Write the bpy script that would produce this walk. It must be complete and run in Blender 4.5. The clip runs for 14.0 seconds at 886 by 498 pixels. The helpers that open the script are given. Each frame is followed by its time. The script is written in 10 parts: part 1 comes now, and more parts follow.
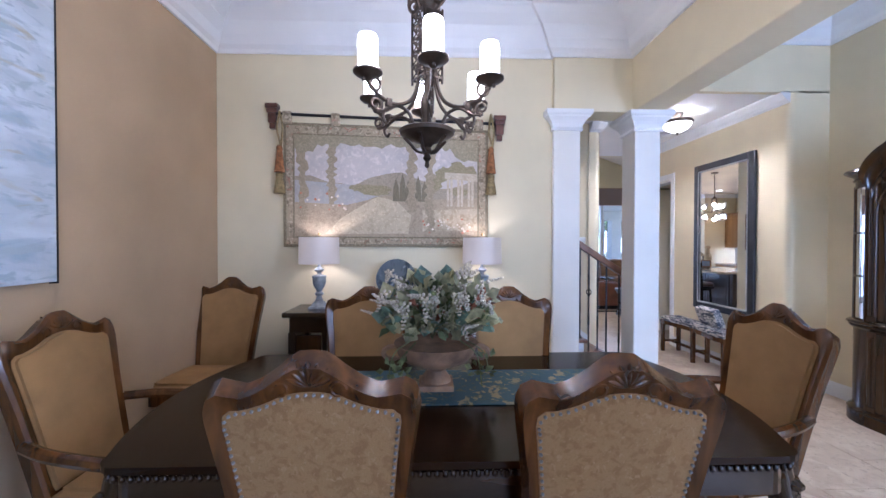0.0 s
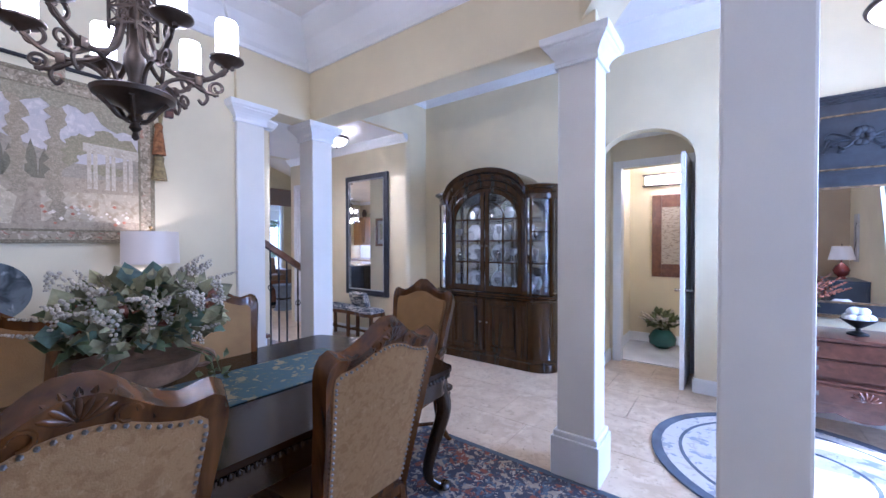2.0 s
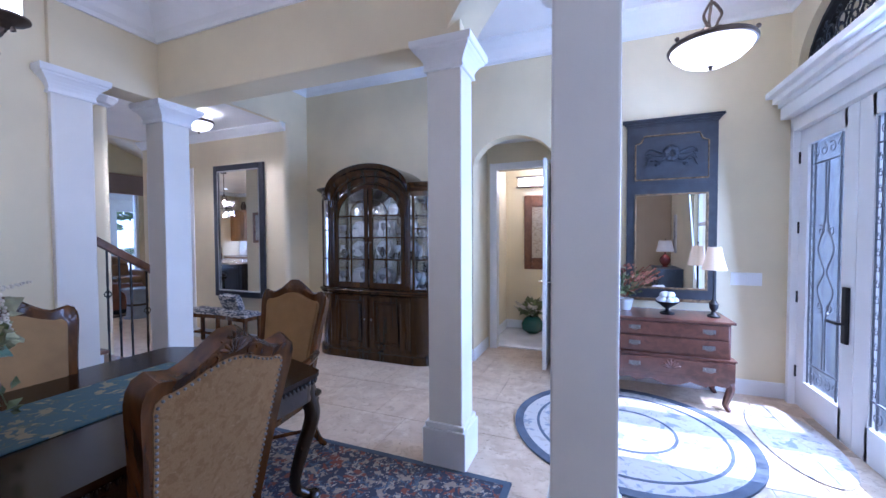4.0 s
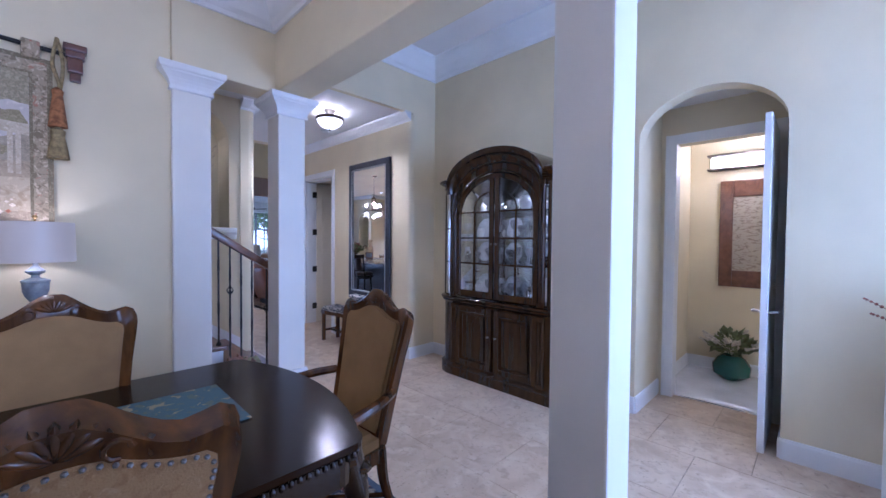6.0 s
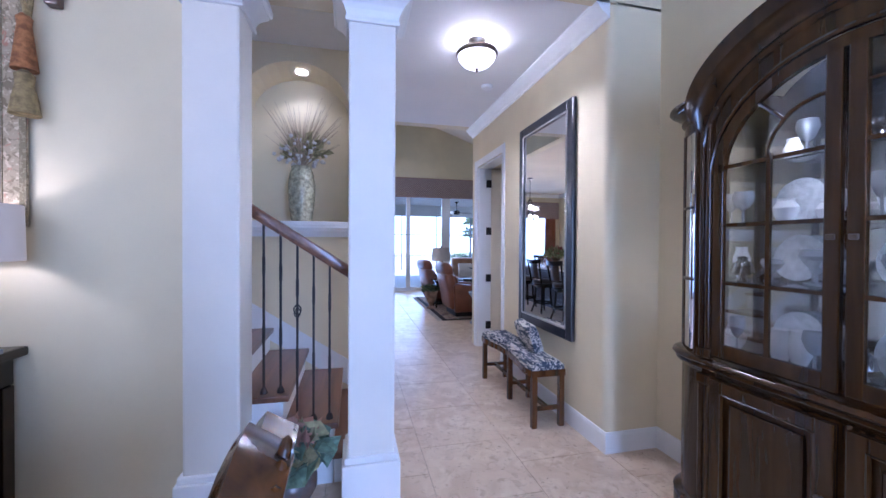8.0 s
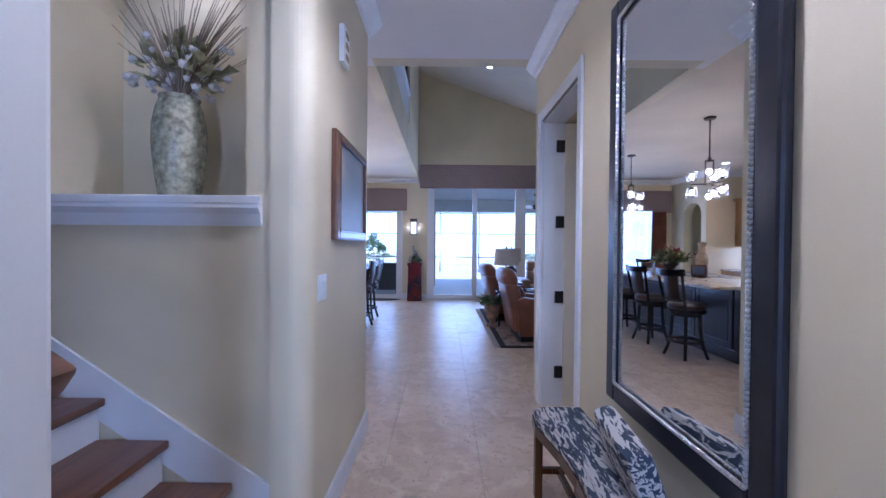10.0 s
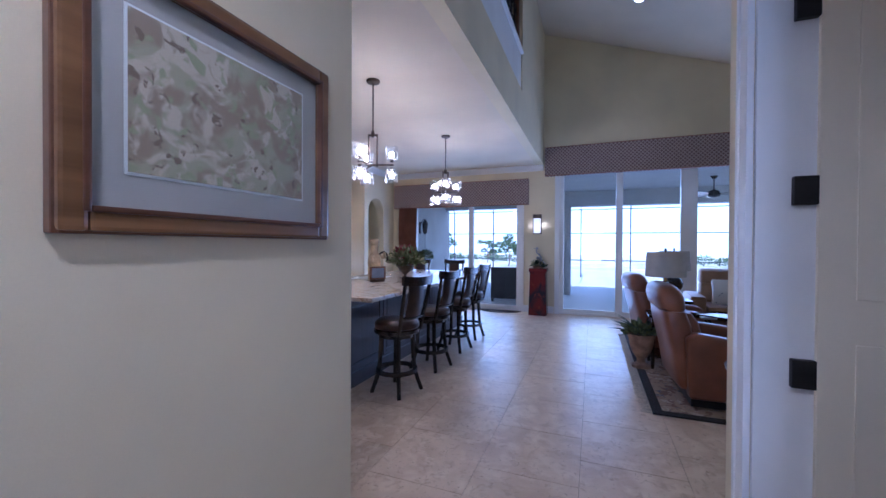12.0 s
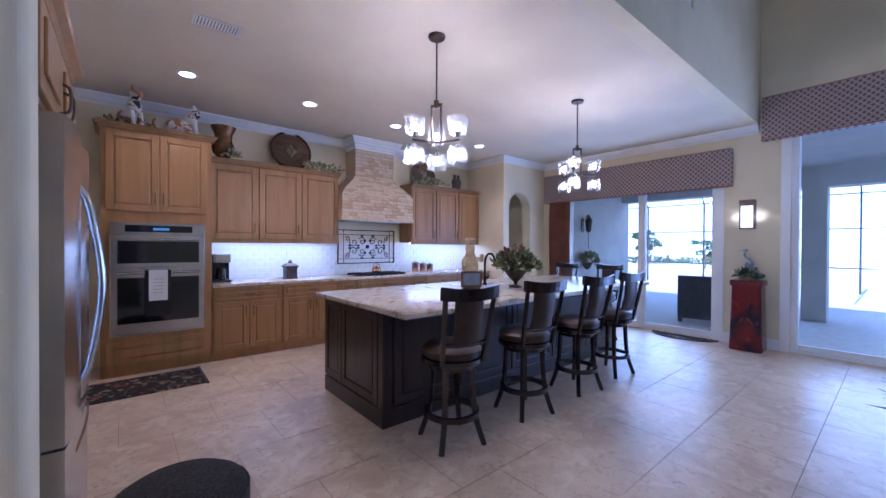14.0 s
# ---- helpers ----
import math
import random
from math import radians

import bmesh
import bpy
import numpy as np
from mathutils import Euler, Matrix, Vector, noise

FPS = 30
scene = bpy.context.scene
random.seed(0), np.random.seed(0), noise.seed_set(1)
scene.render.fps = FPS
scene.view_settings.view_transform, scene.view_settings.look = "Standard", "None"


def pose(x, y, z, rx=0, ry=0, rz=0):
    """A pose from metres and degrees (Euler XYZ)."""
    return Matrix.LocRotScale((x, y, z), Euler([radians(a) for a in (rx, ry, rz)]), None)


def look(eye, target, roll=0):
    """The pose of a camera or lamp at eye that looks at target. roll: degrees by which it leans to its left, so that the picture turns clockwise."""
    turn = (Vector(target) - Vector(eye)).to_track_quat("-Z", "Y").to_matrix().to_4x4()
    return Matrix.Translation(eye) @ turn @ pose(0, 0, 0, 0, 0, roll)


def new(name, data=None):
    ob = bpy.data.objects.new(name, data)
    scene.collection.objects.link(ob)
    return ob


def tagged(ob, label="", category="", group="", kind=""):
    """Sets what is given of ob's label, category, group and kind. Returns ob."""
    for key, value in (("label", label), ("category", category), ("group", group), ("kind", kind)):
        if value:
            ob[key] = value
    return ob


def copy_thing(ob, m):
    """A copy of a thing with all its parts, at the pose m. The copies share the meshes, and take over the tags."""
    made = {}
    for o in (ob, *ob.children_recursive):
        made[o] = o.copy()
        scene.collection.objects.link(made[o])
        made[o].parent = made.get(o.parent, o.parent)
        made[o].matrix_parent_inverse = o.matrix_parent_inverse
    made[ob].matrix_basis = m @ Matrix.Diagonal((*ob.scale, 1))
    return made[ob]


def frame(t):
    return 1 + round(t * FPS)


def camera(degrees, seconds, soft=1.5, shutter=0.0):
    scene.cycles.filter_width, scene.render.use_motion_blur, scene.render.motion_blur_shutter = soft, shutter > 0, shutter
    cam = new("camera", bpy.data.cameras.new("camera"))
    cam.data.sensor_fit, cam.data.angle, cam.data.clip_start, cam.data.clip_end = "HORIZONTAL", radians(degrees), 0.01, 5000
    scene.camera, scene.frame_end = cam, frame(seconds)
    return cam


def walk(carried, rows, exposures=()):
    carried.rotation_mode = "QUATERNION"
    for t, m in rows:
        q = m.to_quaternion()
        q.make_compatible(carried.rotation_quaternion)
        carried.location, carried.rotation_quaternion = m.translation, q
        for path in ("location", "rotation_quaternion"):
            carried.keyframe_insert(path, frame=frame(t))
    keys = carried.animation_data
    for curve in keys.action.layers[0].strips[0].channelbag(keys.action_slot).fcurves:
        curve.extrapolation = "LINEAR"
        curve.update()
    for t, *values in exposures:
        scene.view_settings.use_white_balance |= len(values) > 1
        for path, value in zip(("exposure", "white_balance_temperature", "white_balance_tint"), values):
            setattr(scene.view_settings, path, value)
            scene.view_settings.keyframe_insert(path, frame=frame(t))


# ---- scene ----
cam = camera(98.3, 14.0)
PATH = [
    (0, (-3.55, -4.909, 1.482), (-3.483, -2.91, 1.456), 0.1),
    (0.5, (-3.653, -4.889, 1.488), (-3.299, -2.92, 1.462), 0.1),
    (1, (-3.817, -4.87, 1.482), (-3.086, -3.009, 1.458), 0.2),
    (1.5, (-3.966, -4.857, 1.439), (-2.763, -3.259, 1.422), -0.1),
    (2, (-4.014, -4.897, 1.45), (-2.421, -3.688, 1.421), -0.1),
    (2.5, (-3.998, -4.973, 1.486), (-2.219, -4.06, 1.427), -0.5),
    (3, (-3.981, -5.026, 1.485), (-2.135, -4.259, 1.422), -0.4),
    (3.2, (-3.972, -5.038, 1.479), (-2.112, -4.304, 1.419), -0.3),
    (5.3, (-3.539, -4.955, 1.478), (-1.783, -4.001, 1.416), 0.5),
    (5.5, (-3.402, -4.895, 1.473), (-1.724, -3.809, 1.412), 0.5),
    (6, (-3.028, -4.761, 1.455), (-1.602, -3.36, 1.409), 0.5),
    (6.5, (-2.673, -4.594, 1.453), (-1.546, -2.942, 1.408), 0.2),
    (7, (-2.306, -4.285, 1.409), (-1.453, -2.476, 1.38), 0.2),
    (7.5, (-1.963, -3.899, 1.4), (-1.346, -1.997, 1.372), 0.3),
    (8, (-1.634, -3.448, 1.386), (-1.179, -1.5, 1.364), 0.3),
    (8.5, (-1.285, -2.987, 1.419), (-1.103, -0.995, 1.387), -0.0),
    (8.7, (-1.222, -2.854, 1.381), (-1.118, -0.857, 1.366), 0.1),
    (10.8, (-0.662, -1.073, 1.372), (-0.754, 0.924, 1.347), 0.5),
    (11, (-0.643, -0.925, 1.375), (-0.806, 1.069, 1.354), 0.4),
    (11.5, (-0.58, -0.564, 1.379), (-1.063, 1.377, 1.359), 0.4),
    (12, (-0.525, -0.193, 1.378), (-1.251, 1.67, 1.359), 0.3),
    (12.5, (-0.426, 0.22, 1.359), (-1.358, 1.99, 1.345), 0.4),
    (13, (-0.313, 0.619, 1.365), (-1.497, 2.23, 1.344), 0.4),
    (13.5, (-0.258, 0.982, 1.351), (-1.668, 2.401, 1.339), 0.2),
    (14, (-0.21, 1.24, 1.368), (-1.746, 2.521, 1.351), 0.3),
]
walk(cam, [(t, look(eye, target, roll)) for t, eye, target, roll in PATH],
     exposures=[(0, 1.36, 4980, 22), (1.0, 1.46, 4820, 23), (1.5, 1.4, 4600, 23), (2.0, 1.25, 4750, 26), (3.0, 1.1, 4650, 24), (5.5, 0.68, 4650, 29), (6.5, 0.95, 4500, 27),
                (7.0, 1.02, 4650, 28), (7.5, 1.27, 4650, 28), (8.5, 1.1, 4550, 26), (11.0, 0.68, 4450, 27), (11.5, 0.66, 4400, 27), (12.0, 0.70, 4400, 27), (13.0, 0.92, 4420, 28), (14.0, 1.0, 4430, 29)])

# ---- world, sun and daylight ----
world = bpy.data.worlds.new("daylight")
scene.world = world
world.use_nodes = True
wn = world.node_tree
sky = wn.nodes.new("ShaderNodeTexSky")
sky.sky_type, sky.sun_disc = "NISHITA", False
SUN_UP, SUN_TURN = 54.0, 184.0
sky.sun_elevation, sky.sun_rotation = radians(SUN_UP), radians(SUN_TURN)
wn.links.new(sky.outputs[0], wn.nodes["Background"].inputs[0])
wn.nodes["Background"].inputs[1].default_value = 0.15


sun = new("sun", bpy.data.lights.new("sun", "SUN"))
sun.data.energy, sun.data.angle, sun.data.color = 5.0, radians(0.6), (1.0, 0.95, 0.88)
sun.matrix_world = look((0, -30, 30 * math.tan(radians(SUN_UP))), (0.5, 0, 0))


def window_light(name, eye, target, wide, high, watts, colour):
    """An area lamp in a window's opening, for the sky's light."""
    lamp = new(name, bpy.data.lights.new(name, "AREA"))
    lamp.data.shape, lamp.data.size, lamp.data.size_y = "RECTANGLE", wide, high
    lamp.data.energy, lamp.data.color = watts, colour
    lamp.matrix_world = look(eye, target)
    return lamp


SKYBLUE = (0.62, 0.78, 1.0)
window_light("sky_light_great_room", (1.2, 7.75, 1.4), (1.2, 0, 4.6), 4.2, 2.6, 50, SKYBLUE)
window_light("sky_light_kitchen", (-3.2, 7.75, 1.2), (-3.2, 0, 1.0), 2.3, 2.1, 18, SKYBLUE)
window_light("sky_light_front_door", (-0.55, -6.5, 1.5), (-2.4, 0, 0.8), 1.2, 2.2, 46, SKYBLUE)
# fill lamp for the dining room, set in an added, unseen window
window_light("fill_light_dining", (-2.8, -6.5, 1.7), (-3.9, 0, 1.2), 0.8, 1.9, 5.0, SKYBLUE)


def bulb(name, place, watts, radius=0.05, colour=(1.0, 0.86, 0.70)):
    lamp = new(name, bpy.data.lights.new(name, "POINT"))
    lamp.data.energy, lamp.data.shadow_soft_size, lamp.data.color = watts, radius, colour
    lamp.location = place
    return lamp


def downlight(name, place, watts, angle=110, colour=(1.0, 0.88, 0.74)):
    lamp = new(name, bpy.data.lights.new(name, "SPOT"))
    lamp.data.energy, lamp.data.spot_size, lamp.data.spot_blend = watts, radians(angle), 0.6
    lamp.data.shadow_soft_size, lamp.data.color = 0.06, colour
    lamp.location = place
    return lamp

# glowing sheets added outside so the windows and door glass look bright
def glowing_backdrops():
    for corners, label in (([(-160, 75, -1), (160, 75, -1), (160, 75, 60), (-160, 75, 60)], "glowing backdrop added as bright sky beyond the garden"),
                           ([(60, -15, -0.2), (-3.0, -15, -0.2), (-3.0, -15, 4.6), (60, -15, 4.6)], "glowing backdrop added outside the entrance to brighten its glass")):
        m = bpy.data.materials.new("glowing backdrop sheet")
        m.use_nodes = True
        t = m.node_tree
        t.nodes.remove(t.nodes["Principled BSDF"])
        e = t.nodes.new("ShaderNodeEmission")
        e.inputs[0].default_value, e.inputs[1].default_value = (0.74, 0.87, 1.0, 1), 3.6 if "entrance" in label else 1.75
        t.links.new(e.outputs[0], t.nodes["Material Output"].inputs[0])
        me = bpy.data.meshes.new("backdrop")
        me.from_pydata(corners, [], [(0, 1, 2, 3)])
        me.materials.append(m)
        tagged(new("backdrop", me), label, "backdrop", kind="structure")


glowing_backdrops()

# ---- materials ----
def material(name, colour, rough=0.6, metal=0.0, vary=0.10, scale=6.0, fine=60.0, bump=0.05, spec=0.5, second=None, island=0.0, coat=0.0):
    """A surface with variation at two scales: broad stains and fine grain, with relief from the grain."""
    m = bpy.data.materials.new(name)
    m.use_nodes = True
    t = m.node_tree
    b = t.nodes["Principled BSDF"]
    b.inputs["Roughness"].default_value, b.inputs["Metallic"].default_value = rough, metal
    b.inputs["Specular IOR Level"].default_value = spec
    b.inputs["Coat Weight"].default_value = coat
    b.inputs["Coat Roughness"].default_value = 0.12
    co = t.nodes.new("ShaderNodeTexCoord")
    big = t.nodes.new("ShaderNodeTexNoise")
    big.inputs["Scale"].default_value, big.inputs["Detail"].default_value = scale, 5.0
    small = t.nodes.new("ShaderNodeTexNoise")
    small.inputs["Scale"].default_value, small.inputs["Detail"].default_value = fine, 3.0
    t.links.new(co.outputs["Object"], big.inputs["Vector"])
    t.links.new(co.outputs["Object"], small.inputs["Vector"])
    ramp = t.nodes.new("ShaderNodeValToRGB")
    lo = second or tuple(c * (1 - 2 * vary) for c in colour)
    hi = colour if second else tuple(min(1, c * (1 + vary)) for c in colour)
    ramp.color_ramp.elements[0].position, ramp.color_ramp.elements[1].position = 0.32, 0.68
    ramp.color_ramp.elements[0].color, ramp.color_ramp.elements[1].color = (*lo, 1), (*hi, 1)
    t.links.new(big.outputs["Fac"], ramp.inputs["Fac"])
    mix = t.nodes.new("ShaderNodeMix")
    mix.data_type, mix.blend_type = "RGBA", "MULTIPLY"
    mix.inputs["Factor"].default_value = vary
    t.links.new(ramp.outputs["Color"], mix.inputs["A"])
    t.links.new(small.outputs["Fac"], mix.inputs["B"])
    last = mix.outputs["Result"]
    if island:
        info = t.nodes.new("ShaderNodeObjectInfo")
        geo = t.nodes.new("ShaderNodeNewGeometry")
        add = t.nodes.new("ShaderNodeMath")
        add.operation = "ADD"
        t.links.new(info.outputs["Random"], add.inputs[0])
        t.links.new(geo.outputs["Random Per Island"], add.inputs[1])
        wrap = t.nodes.new("ShaderNodeMath")
        wrap.operation = "FRACT"
        t.links.new(add.outputs[0], wrap.inputs[0])
        rng = t.nodes.new("ShaderNodeMapRange")
        rng.inputs["To Min"].default_value, rng.inputs["To Max"].default_value = 1 - island, 1 + island
        t.links.new(wrap.outputs[0], rng.inputs["Value"])
        hsv = t.nodes.new("ShaderNodeHueSaturation")
        t.links.new(rng.outputs[0], hsv.inputs["Value"])
        t.links.new(last, hsv.inputs["Color"])
        last = hsv.outputs["Color"]
    t.links.new(last, b.inputs["Base Color"])
    if bump:
        bp = t.nodes.new("ShaderNodeBump")
        bp.inputs["Strength"].default_value, bp.inputs["Distance"].default_value = bump, 0.01
        t.links.new(small.outputs["Fac"], bp.inputs["Height"])
        t.links.new(bp.outputs["Normal"], b.inputs["Normal"])
    return m


def wood(name, dark, light, rough=0.35, along="X", scale=5.0, coat=0.2):
    """Wood grain drawn out along one axis of the object."""
    m = material(name, light, rough, vary=0.12, scale=scale, fine=90.0, bump=0.03, second=dark, coat=coat)
    t = m.node_tree
    co = [n for n in t.nodes if n.type == "TEX_COORD"][0]
    mp = t.nodes.new("ShaderNodeMapping")
    mp.inputs["Scale"].default_value = {"X": (0.25, 3, 3), "Y": (3, 0.25, 3), "Z": (3, 3, 0.25)}[along]
    t.links.new(co.outputs["Object"], mp.inputs["Vector"])
    for n in t.nodes:
        if n.type == "TEX_NOISE":
            t.links.new(mp.outputs["Vector"], n.inputs["Vector"])
            n.inputs["Distortion"].default_value = 0.6
    return m


def glow(name, colour, strength, base=(0.9, 0.88, 0.84)):
    m = bpy.data.materials.new(name)
    m.use_nodes = True
    b = m.node_tree.nodes["Principled BSDF"]
    b.inputs["Base Color"].default_value = (*base, 1)
    b.inputs["Emission Color"].default_value, b.inputs["Emission Strength"].default_value = (*colour, 1), strength
    b.inputs["Roughness"].default_value = 0.4
    return m


def glass(name, rough=0.02, tint=(0.96, 0.98, 0.98), thin=0.85):
    """A pane: mostly clear, with a glossy face."""
    m = bpy.data.materials.new(name)
    m.use_nodes = True
    t = m.node_tree
    out = t.nodes["Material Output"]
    t.nodes.remove(t.nodes["Principled BSDF"])
    clear, gloss, mix, fr = (t.nodes.new(k) for k in ("ShaderNodeBsdfTransparent", "ShaderNodeBsdfGlossy", "ShaderNodeMixShader", "ShaderNodeFresnel"))
    clear.inputs[0].default_value = (*tint, 1)
    gloss.inputs["Roughness"].default_value = rough
    fr.inputs["IOR"].default_value = 1.5
    t.links.new(fr.outputs[0], mix.inputs[0])
    t.links.new(clear.outputs[0], mix.inputs[1])
    t.links.new(gloss.outputs[0], mix.inputs[2])
    t.links.new(mix.outputs[0], out.inputs[0])
    return m


CREAM = material("cream wall paint", (0.76, 0.665, 0.445), 0.75, vary=0.05, scale=1.2, fine=220, bump=0.05)
TAN = material("tan accent wall paint", (0.48, 0.345, 0.20), 0.8, vary=0.07, scale=1.2, fine=220, bump=0.06)
WHITE = material("white trim paint", (0.83, 0.83, 0.82), 0.42, vary=0.03, scale=2.0, fine=120, bump=0.02)
CEILING = material("ceiling paint", (0.74, 0.65, 0.49), 0.85, vary=0.04, scale=1.0, fine=160, bump=0.10)
CEILING_WHITE = material("white ceiling paint", (0.82, 0.80, 0.77), 0.85, vary=0.03, scale=1.0, fine=160, bump=0.08)
GROUT = material("tile grout", (0.46, 0.36, 0.25), 0.9, vary=0.1, scale=20)
DARKWOOD = wood("dark mahogany", (0.013, 0.0065, 0.0018), (0.036, 0.016, 0.0042), 0.20, "X", 6.0, 0.15)
TABLEWOOD = wood("polished table top wood", (0.010, 0.0045, 0.0018), (0.024, 0.010, 0.0035), 0.16, "X", 4.0, 0.0)
CHAIRWOOD = wood("carved walnut", (0.034, 0.0125, 0.0032), (0.125, 0.047, 0.011), 0.21, "Z", 7.0, 0.05)
CABWOOD = wood("espresso cabinet wood", (0.026, 0.0115, 0.0028), (0.050, 0.0215, 0.0050), 0.17, "Z", 6.0, 0.12)
MAPLE = wood("glazed maple cabinet wood", (0.30, 0.158, 0.052), (0.40, 0.222, 0.078), 0.36, "Z", 4.0, 0.12)
ISLANDWOOD = wood("black-brown island wood", (0.022, 0.014, 0.012), (0.045, 0.030, 0.026), 0.30, "Z", 5.0, 0.3)
CHERRY = wood("cherry dresser wood", (0.075, 0.027, 0.017), (0.15, 0.058, 0.036), 0.28, "Y", 5.0, 0.4)
STAIRWOOD = wood("brown stair wood", (0.10, 0.040, 0.018), (0.20, 0.088, 0.040), 0.30, "Y", 5.0, 0.3)
IRON = material("bronze iron", (0.13, 0.095, 0.068), 0.42, 0.7, vary=0.2, scale=18, fine=120, bump=0.08)
BLACKIRON = material("black wrought iron", (0.018, 0.017, 0.017), 0.5, 0.4, vary=0.2, scale=18)
STEEL = material("brushed stainless steel", (0.64, 0.65, 0.67), 0.22, 1.0, vary=0.05, scale=3, fine=300, bump=0.01)
CHROME = material("polished metal", (0.7, 0.7, 0.7), 0.12, 1.0, vary=0.03)
BRASS = material("aged brass", (0.45, 0.30, 0.12), 0.35, 1.0, vary=0.15, scale=15)
BLACKGLASS = material("black oven glass", (0.010, 0.011, 0.013), 0.05, 0.0, vary=0.05, bump=0, spec=0.8)
MIRROR = material("mirror glass", (0.88, 0.89, 0.88), 0.015, 1.0, vary=0.0, bump=0)
PANE = glass("clear window glass")
CABGLASS = glass("cabinet glass", tint=(0.93, 0.95, 0.95))
for m, level in ((CHAIRWOOD, 0.50), (TABLEWOOD, 0.16), (DARKWOOD, 0.50), (CABWOOD, 0.42)):
    m.node_tree.nodes["Principled BSDF"].inputs["Specular IOR Level"].default_value = level


# ---- mesh helpers ----
def box(bm, x0, x1, y0, y1, z0, z1, bevel=0.0, m=None):
    g = bmesh.ops.create_cube(bm, size=1.0)["verts"]
    t = Matrix.Translation(((x0 + x1) / 2, (y0 + y1) / 2, (z0 + z1) / 2)) @ Matrix.Diagonal((abs(x1 - x0), abs(y1 - y0), abs(z1 - z0), 1))
    bmesh.ops.transform(bm, matrix=(m @ t) if m else t, verts=g)
    if bevel:
        e = list({e for v in g for e in v.link_edges})
        bmesh.ops.bevel(bm, geom=e, offset=bevel, segments=2, profile=0.6, affect="EDGES")
    return bm


def lathe(bm, profile, n=24, centre=(0, 0, 0), squash=(1, 1), ring=False):
    """Turn a profile of (radius, height) pairs round the z axis; ring: a closed hoop with no end caps."""
    rings = []
    for r, z in profile:
        rings.append([bm.verts.new((centre[0] + squash[0] * r * math.cos(2 * math.pi * i / n), centre[1] + squash[1] * r * math.sin(2 * math.pi * i / n), centre[2] + z)) for i in range(n)])
    pairs = list(zip(rings, rings[1:])) + ([(rings[-1], rings[0])] if ring else [])
    for a, b in pairs:
        for i in range(n):
            bm.faces.new((a[i], a[(i + 1) % n], b[(i + 1) % n], b[i]))
    if not ring:
        bm.faces.new(rings[0][::-1])
        bm.faces.new(rings[-1])
    return bm


def tube(bm, points, r, n=8, r1=None):
    """A round bar along a line of points, tapering from r to r1."""
    pts = [Vector(p) for p in points]
    rings, up = [], None
    for i, p in enumerate(pts):
        d = (pts[min(i + 1, len(pts) - 1)] - pts[max(i - 1, 0)]).normalized()
        if up is None:
            up = d.orthogonal().normalized()
        up = (up - d * up.dot(d)).normalized()
        side = d.cross(up)
        q = r + ((r1 if r1 is not None else r) - r) * i / max(1, len(pts) - 1)
        rings.append([bm.verts.new(p + q * (math.cos(2 * math.pi * k / n) * up + math.sin(2 * math.pi * k / n) * side)) for k in range(n)])
    for a, b in zip(rings, rings[1:]):
        for k in range(n):
            bm.faces.new((a[k], a[(k + 1) % n], b[(k + 1) % n], b[k]))
    bm.faces.new(rings[0][::-1])
    bm.faces.new(rings[-1])
    return bm


def prism(bm, outline, depth, place=None):
    """A flat outline (x, y) pushed out by depth along z, then laid by the matrix place."""
    lo = [bm.verts.new((x, y, 0)) for x, y in outline]
    hi = [bm.verts.new((x, y, depth)) for x, y in outline]
    n = len(outline)
    faces = [bm.faces.new(lo[::-1]), bm.faces.new(hi)]
    for i in range(n):
        faces.append(bm.faces.new((lo[i], lo[(i + 1) % n], hi[(i + 1) % n], hi[i])))
    bmesh.ops.recalc_face_normals(bm, faces=faces)
    if place:
        bmesh.ops.transform(bm, matrix=place, verts=lo + hi)
    return bm


def smooth_line(pts, steps=6):
    """A Catmull-Rom line through the points."""
    p = [Vector(q) for q in pts]
    p = [p[0] * 2 - p[1]] + p + [p[-1] * 2 - p[-2]]
    out = []
    for i in range(1, len(p) - 2):
        for s in range(steps):
            t = s / steps
            out.append(0.5 * ((2 * p[i]) + (p[i + 1] - p[i - 1]) * t + (2 * p[i - 1] - 5 * p[i] + 4 * p[i + 1] - p[i + 2]) * t * t + (3 * p[i] - p[i - 1] - 3 * p[i + 1] + p[i + 2]) * t ** 3))
    out.append(p[-2])
    return out


def sphere(bm, c, r, n=10, squash=(1, 1, 1)):
    g = bmesh.ops.create_uvsphere(bm, u_segments=n, v_segments=max(4, n // 2 + 1), radius=1.0)["verts"]
    bmesh.ops.transform(bm, matrix=Matrix.Translation(c) @ Matrix.Diagonal((r * squash[0], r * squash[1], r * squash[2], 1)), verts=g)
    return bm


def mesh(name, bm, mat, smooth=False):
    me = bpy.data.meshes.new(name)
    bm.normal_update()
    bm.to_mesh(me)
    bm.free()
    if smooth:
        me.polygons.foreach_set("use_smooth", [True] * len(me.polygons))
        me.set_sharp_from_angle(angle=radians(40))
    me.materials.append(mat)
    return me


def part(name, bm, mat, parent, label="", smooth=False, at=None):
    ob = new(name, mesh(name, bm, mat, smooth))
    ob.parent = parent
    if at is not None:
        ob.matrix_basis = at
    if label:
        tagged(ob, label)
    return ob


def thing(name, label, category, at=None, group="", kind=""):
    ob = new(name)
    ob.empty_display_size = 0.1
    if at is not None:
        ob.matrix_basis = at
    return tagged(ob, label, category, group, kind)


def single(name, bm, mat, label, category, at=None, group="", kind="", smooth=False):
    ob = new(name, mesh(name, bm, mat, smooth))
    if at is not None:
        ob.matrix_basis = at
    return tagged(ob, label, category, group, kind)


def structure(name, bm, mat, label, smooth=False):
    return single(name, bm, mat, label, name.split("_")[0], kind="structure", smooth=smooth)


